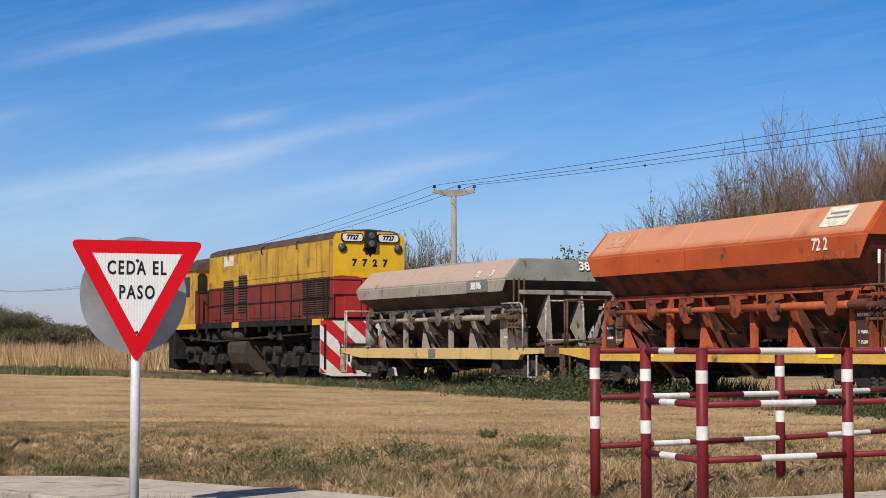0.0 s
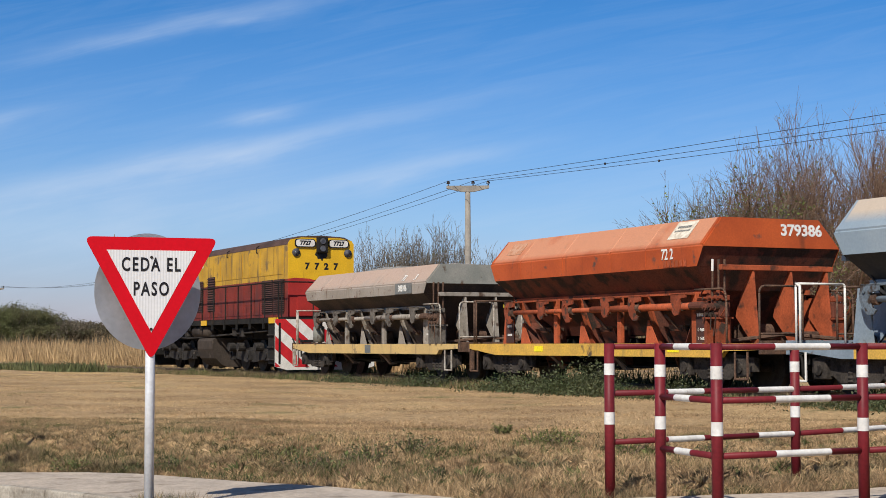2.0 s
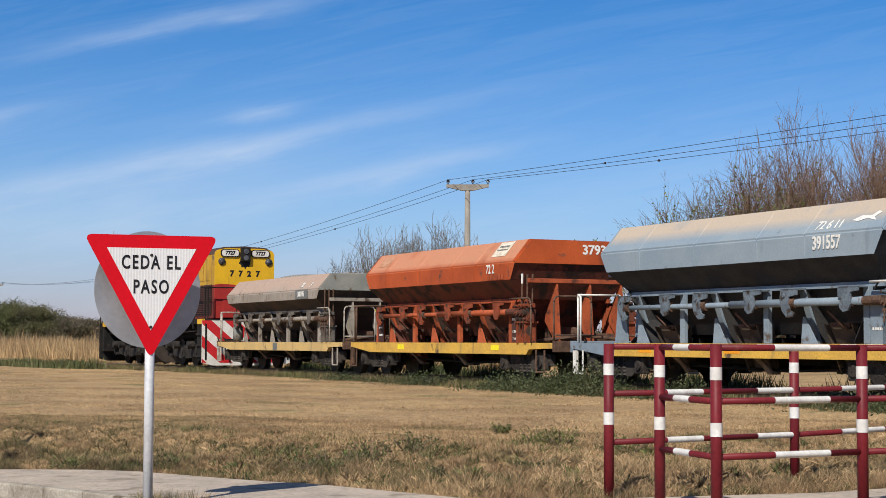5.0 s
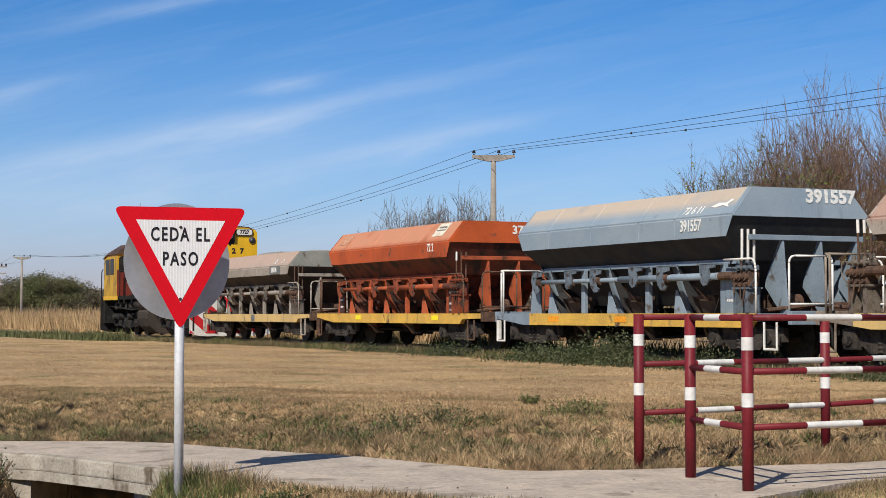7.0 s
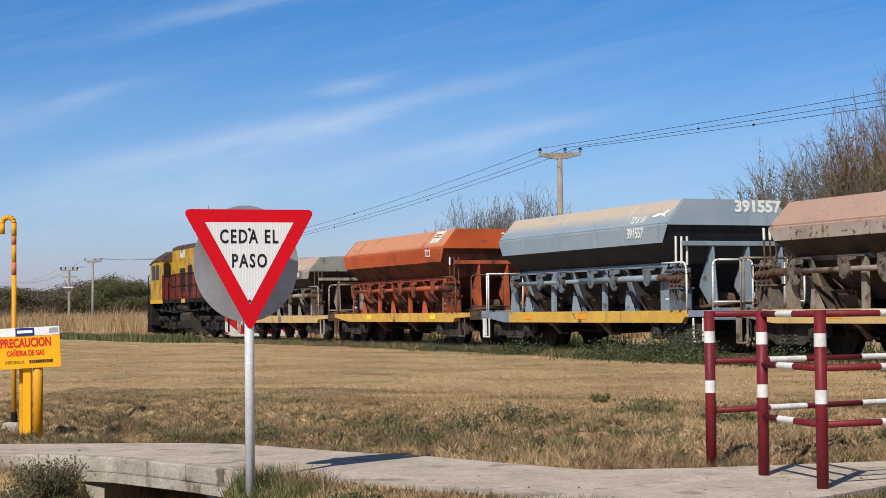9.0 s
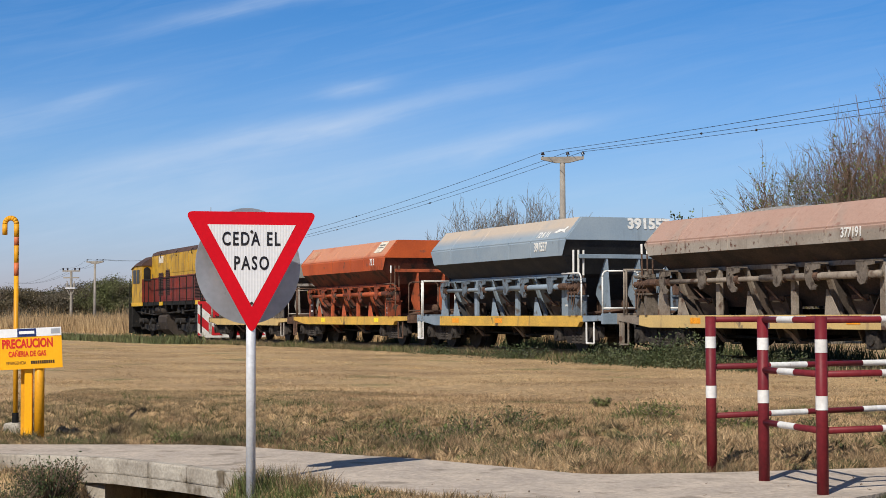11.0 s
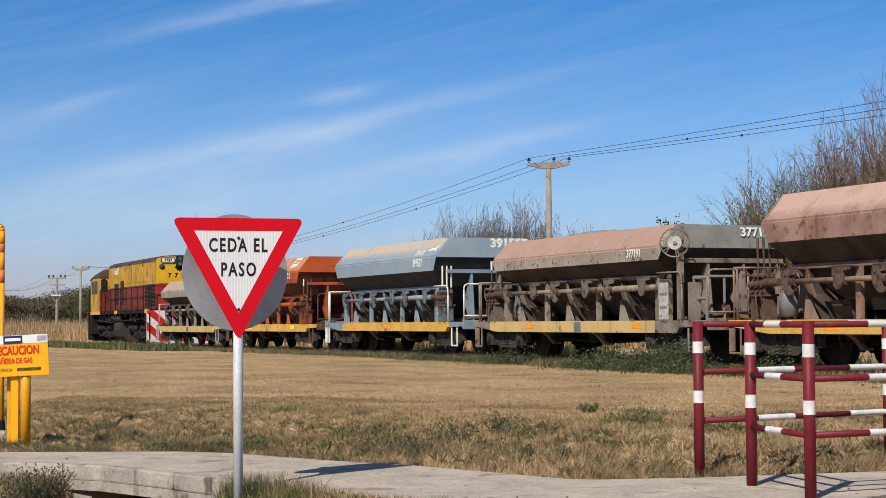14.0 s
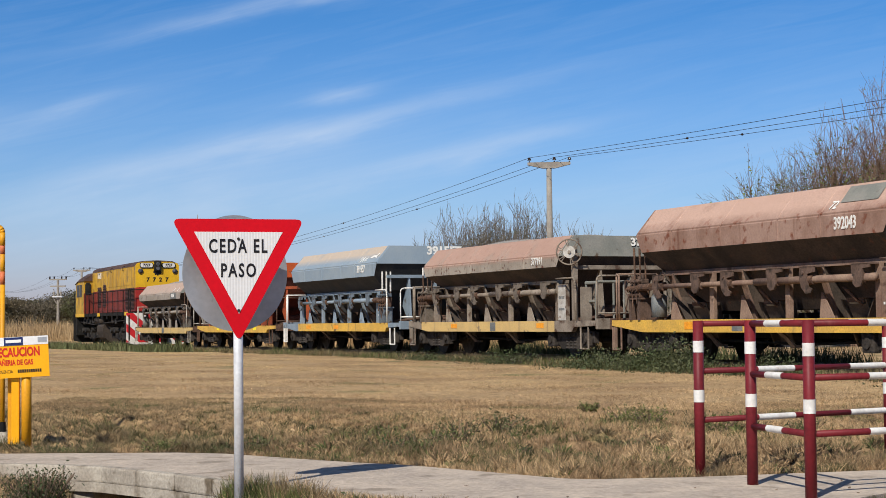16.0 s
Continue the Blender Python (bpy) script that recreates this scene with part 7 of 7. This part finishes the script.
def fan_tree(x, y, height, label, seed, limbs=13, widest=62, leaf=0.0, leaf_size=0.05, lean=0.0, material="bark_red"):
    """A bare tree whose limbs fan out from a short trunk and carry long straight shoots."""
    o = thing("tree", label, "tree", "trees beyond the track")
    rnd = np.random.default_rng(seed)
    fork = height * 0.14
    bm = B()
    tube(bm, (x, y, -0.1), (x, y, fork), 0.26, 0.20, 10)
    part("trunk", bm, material, o)
    V, F, tips = [], [], []

    def stick(pts, r0, r1):
        for k in range(len(pts) - 1):
            a, b = pts[k], pts[k + 1]
            d = (b - a) / np.linalg.norm(b - a)
            u = np.cross(d, [0.3, 0.9, 0.1])
            u /= np.linalg.norm(u)
            w = np.cross(d, u)
            i = len(V)
            for q, t in ((a, k / (len(pts) - 1)), (b, (k + 1) / (len(pts) - 1))):
                for g in range(3):
                    ang = g * math.tau / 3
                    V.append(q + (u * math.cos(ang) + w * math.sin(ang)) * (r0 + (r1 - r0) * t))
            for g in range(3):
                F.append((i + g, i + (g + 1) % 3, i + 3 + (g + 1) % 3, i + 3 + g))

    def grow(start, d, length, lift, bends, wobble):
        pts = [start]
        d = d / np.linalg.norm(d)
        for k in range(bends):
            d = d + np.array([0, 0, lift]) + rnd.normal(0, wobble, 3)
            d = d / np.linalg.norm(d)
            pts.append(pts[-1] + d * length / bends)
        return pts

    def along(pts, t):
        f = t * (len(pts) - 1)
        k = min(int(f), len(pts) - 2)
        return pts[k] * (1 - f + k) + pts[k + 1] * (f - k), pts[k + 1] - pts[k]

    for i in range(limbs):
        az = i * math.tau / limbs + rnd.uniform(-0.3, 0.3)
        tilt = radians(rnd.uniform(12, widest))
        d = np.array([math.cos(az) * math.sin(tilt) + lean, math.sin(az) * math.sin(tilt), math.cos(tilt)])
        limb = grow(np.array([x, y, fork * rnd.uniform(0.75, 1.0)]), d, height * rnd.uniform(0.38, 0.56), 0.07, 5, 0.07)
        stick(limb, 0.07, 0.024)
        for j in range(14):
            a, e = along(limb, rnd.uniform(0.15, 1.0))
            d = e / np.linalg.norm(e) + rnd.normal(0, 0.42, 3) + np.array([0, 0, 0.25])
            bough = grow(a, d, height * rnd.uniform(0.16, 0.32), 0.10, 4, 0.08)
            stick(bough, 0.019, 0.008)
            for k in range(13):
                a, e = along(bough, rnd.uniform(0.1, 1.0))
                d = 0.8 * e / np.linalg.norm(e) + rnd.normal(0, 0.33, 3) + np.array([0, 0, 0.35])
                shoot = grow(a, d, height * rnd.uniform(0.05, 0.19), 0.06, 2, 0.10)
                stick(shoot, 0.0075, 0.0035)
                tips += [along(shoot, t)[0] for t in rnd.uniform(0.3, 1.0, 3)]
                for twig in range(2):
                    a, e = along(shoot, rnd.uniform(0.2, 0.9))
                    stick(grow(a, e / np.linalg.norm(e) + rnd.normal(0, 0.4, 3), height * rnd.uniform(0.03, 0.09), 0.05, 1, 0.05), 0.006, 0.003)
    tagged(cloud_mesh("crown", np.array(V), np.array(F), material, o), kind="stuff")
    if leaf:
        tip_leaves(np.array(tips), 2, leaf_size, "leaf_new", o, chance=leaf)
    return o


fan_tree(12.6, 54.0, 9.3, "large bare tree with a fan of long brown shoots", 3, 22, 60, 0.03)
fan_tree(16.4, 55.0, 9.9, "bare tree of tall upright brown shoots", 5, 22, 50, 0.02)
fan_tree(10.0, 53.2, 7.9, "spreading bare tree with young green leaves", 8, 18, 74, 0.34, 0.055, -0.25, "bark_red")
fan_tree(8.9, 52.6, 6.7, "low spreading tree with young green leaves", 17, 14, 78, 0.40, 0.055, -0.22, "bark_grey")
bare_tree(-3.4, 75.0, 6.2, 2.7, 420, "bare grey shrub of thin upright shoots", "bark_grey", 0.02, 11, 0.8, 0.8, 0.026)
bare_tree(-0.6, 75.5, 6.6, 2.6, 420, "bare grey shrub of tall upright shoots", "bark_grey", 0.02, 12, 0.6, 0.8, 0.026)
bare_tree(-2.0, 75.3, 6.3, 2.2, 300, "bare grey shrub of thin crowded shoots", "bark_grey", 0.02, 14, 0.7, 0.8, 0.026)
bare_tree(2.0, 76.0, 5.6, 2.0, 200, "low bare grey shrub of thin shoots", "bark_grey", 0.02, 13, 0.6, 0.8, 0.026)


def leafy_tree(x, y, height, r, material, label, seed=1, n=2600, leaf=0.22):
    """A tapered trunk with limbs and a crown of many small leaf clumps."""
    o = thing("tree", label, "tree", "far trees on the skyline")
    rnd = np.random.default_rng(seed)
    bm = B()
    tube(bm, (x, y, 0), (x, y, height * 0.45), 0.22, 0.14, 8)
    hubs = []
    for k in range(44):
        a, q = rnd.uniform(0, math.tau), rnd.uniform(0.15, 0.85) * r
        h = np.array([x + math.cos(a) * q, y + math.sin(a) * q, height * (0.42 + 0.45 * rnd.uniform(0, 1) * (1 - 0.4 * (q / r) ** 2))])
        hubs.append(h)
        tube(bm, (x, y, height * rnd.uniform(0.15, 0.4)), h, 0.08, 0.03, 5, False)
    part("trunk", bm, "bark_grey", o)
    hubs = np.array(hubs)
    c = hubs[rnd.integers(0, len(hubs), n)] + rnd.normal(0, 1, (n, 3)) * np.array([r * 0.15, r * 0.15, height * 0.055])
    c[:, 2] = np.clip(c[:, 2], 0.15, height * 1.02)
    low = rnd.uniform(0, 1, n) < 0.22
    c[low, 2] = rnd.uniform(0.1, height * 0.55, low.sum())
    c[low, 0] = x + rnd.normal(0, r * 0.5, low.sum())
    a = rnd.normal(0, 1, (n, 3))
    a /= np.linalg.norm(a, axis=1)[:, None]
    b = np.cross(a, rnd.normal(0, 1, (n, 3)))
    b /= np.linalg.norm(b, axis=1)[:, None]
    s = leaf * rnd.uniform(0.4, 1.2, (n, 1))
    v = np.stack([c - a * s, c + b * s * 0.5, c + a * s, c - b * s * 0.5], 1).reshape(-1, 3)
    cloud_mesh("crown", v, np.arange(4 * n).reshape(-1, 4), material, o)
    return o


HEDGE = ((-66, 4.6, 5), (-60.5, 3.6, 4.5), (-56, 4.4, 5), (-51.5, 3.9, 4.2), (-48.2, 3.7, 4), (-45.4, 4.5, 3.6), (-42.3, 5.0, 3.4), (-40.0, 4.4, 3.0), (-37.4, 3.4, 3.0), (-34.0, 3.1, 3.6), (-30, 3.0, 3.6), (-25.5, 3.4, 4), (-20, 3.0, 4.5))
for i, (hx, hh, hr) in enumerate(HEDGE):
    fresh = i in (6, 7)
    leafy_tree(hx * 1.45, 227 + (i * 7) % 6, hh * 1.45, hr * 1.45, "hedge_green" if fresh else ("leaf_olive", "hedge_grey", "hedge_grey")[i % 3],
               "fresh green tree in the far hedge" if fresh else "scrubby olive-brown tree in the far hedge", 20 + i, 24000, 0.13)
leafy_tree(6.2, 78, 6.5, 1.3, "leaf_dark", "small dark evergreen tree behind the train", 50, 1500, 0.10)


def hedge_foot():
    """Brown scrub and dead stalks in front of the hedge."""
    n = 50000
    x, y = RNG.uniform(-100, -20, n), RNG.uniform(205, 222, n)
    h = (0.8 + 2.2 * patchy(x, y, 2.6, 1.0) ** 2) * RNG.uniform(0.3, 1.1, n)
    half = RNG.uniform(0, 1, n) < 0.5
    for pick, material, label in ((half, "hedge_grey", "grey-brown scrub at the foot of the hedge"), (~half, "reed", "dead tan stalks at the foot of the hedge")):
        blades("far_scrub", x[pick], y[pick], h[pick], RNG.uniform(0.06, 0.16, pick.sum()), 0.6, material, label, "scrub")


hedge_foot()


def far_scrub():
    n = 60000
    x = RNG.uniform(-260, 330, n)
    y = RNG.uniform(300, 330, n)
    h = (2.0 + 4.0 * patchy(x, y, 9.0, 3.0)) * RNG.uniform(0.3, 1.0, n)
    blades("far_woods", x, y, h, RNG.uniform(0.5, 1.4, n), 0.4, "leaf_olive", "low line of far scrub on the horizon", "woods", z=np.zeros(n))


far_scrub()


def antenna_mast():
    o = thing("antenna_mast", "slender grey antenna mast far across the fields", "antenna")
    p = Vector((-83.2, 400, 0))
    bm = B()
    tube(bm, p, p + Vector((0, 0, 25.0)), 0.45, 0.25, 6)
    part("mast", bm, "pole_concrete", o)
    for dx, h in ((-0.7, 26.2), (0.0, 28.0), (0.7, 26.6)):
        bm = B()
        tube(bm, p + Vector((dx, 0, 22)), p + Vector((dx, 0, h)), 0.12, 0.08, 6)
        part("rod", bm, "pole_concrete", o)
    bm = B()
    box(bm, p.x - 0.9, p.x + 0.9, p.y - 0.2, p.y + 0.2, 24.2, 24.5)
    part("crossbar", bm, "pole_concrete", o)


antenna_mast()


# ---- what moves ----
def run(t):
    """Metres that the train has gone at t seconds."""
    return 2.244 * t - 0.0029 * t * t


def motions():
    times = [0.5 * k for k in range(33)]
    turn = Matrix.Rotation(TH + math.pi / 2, 4, "Z")
    for vehicle, u in TRAIN:
        rows = []
        for t in times:
            rows.append((t, Matrix.Translation(on_line(u + run(t), 0.0, RAIL_Z)) @ turn))
        walk(vehicle, rows)
    small = [16.0 * k / 72 for k in range(73)]
    for wheel, place, r in ROLLING:
        walk(wheel, [(t, Matrix.Translation(place) @ Matrix.Rotation(run(t) / r, 4, "Y")) for t in small])


motions()
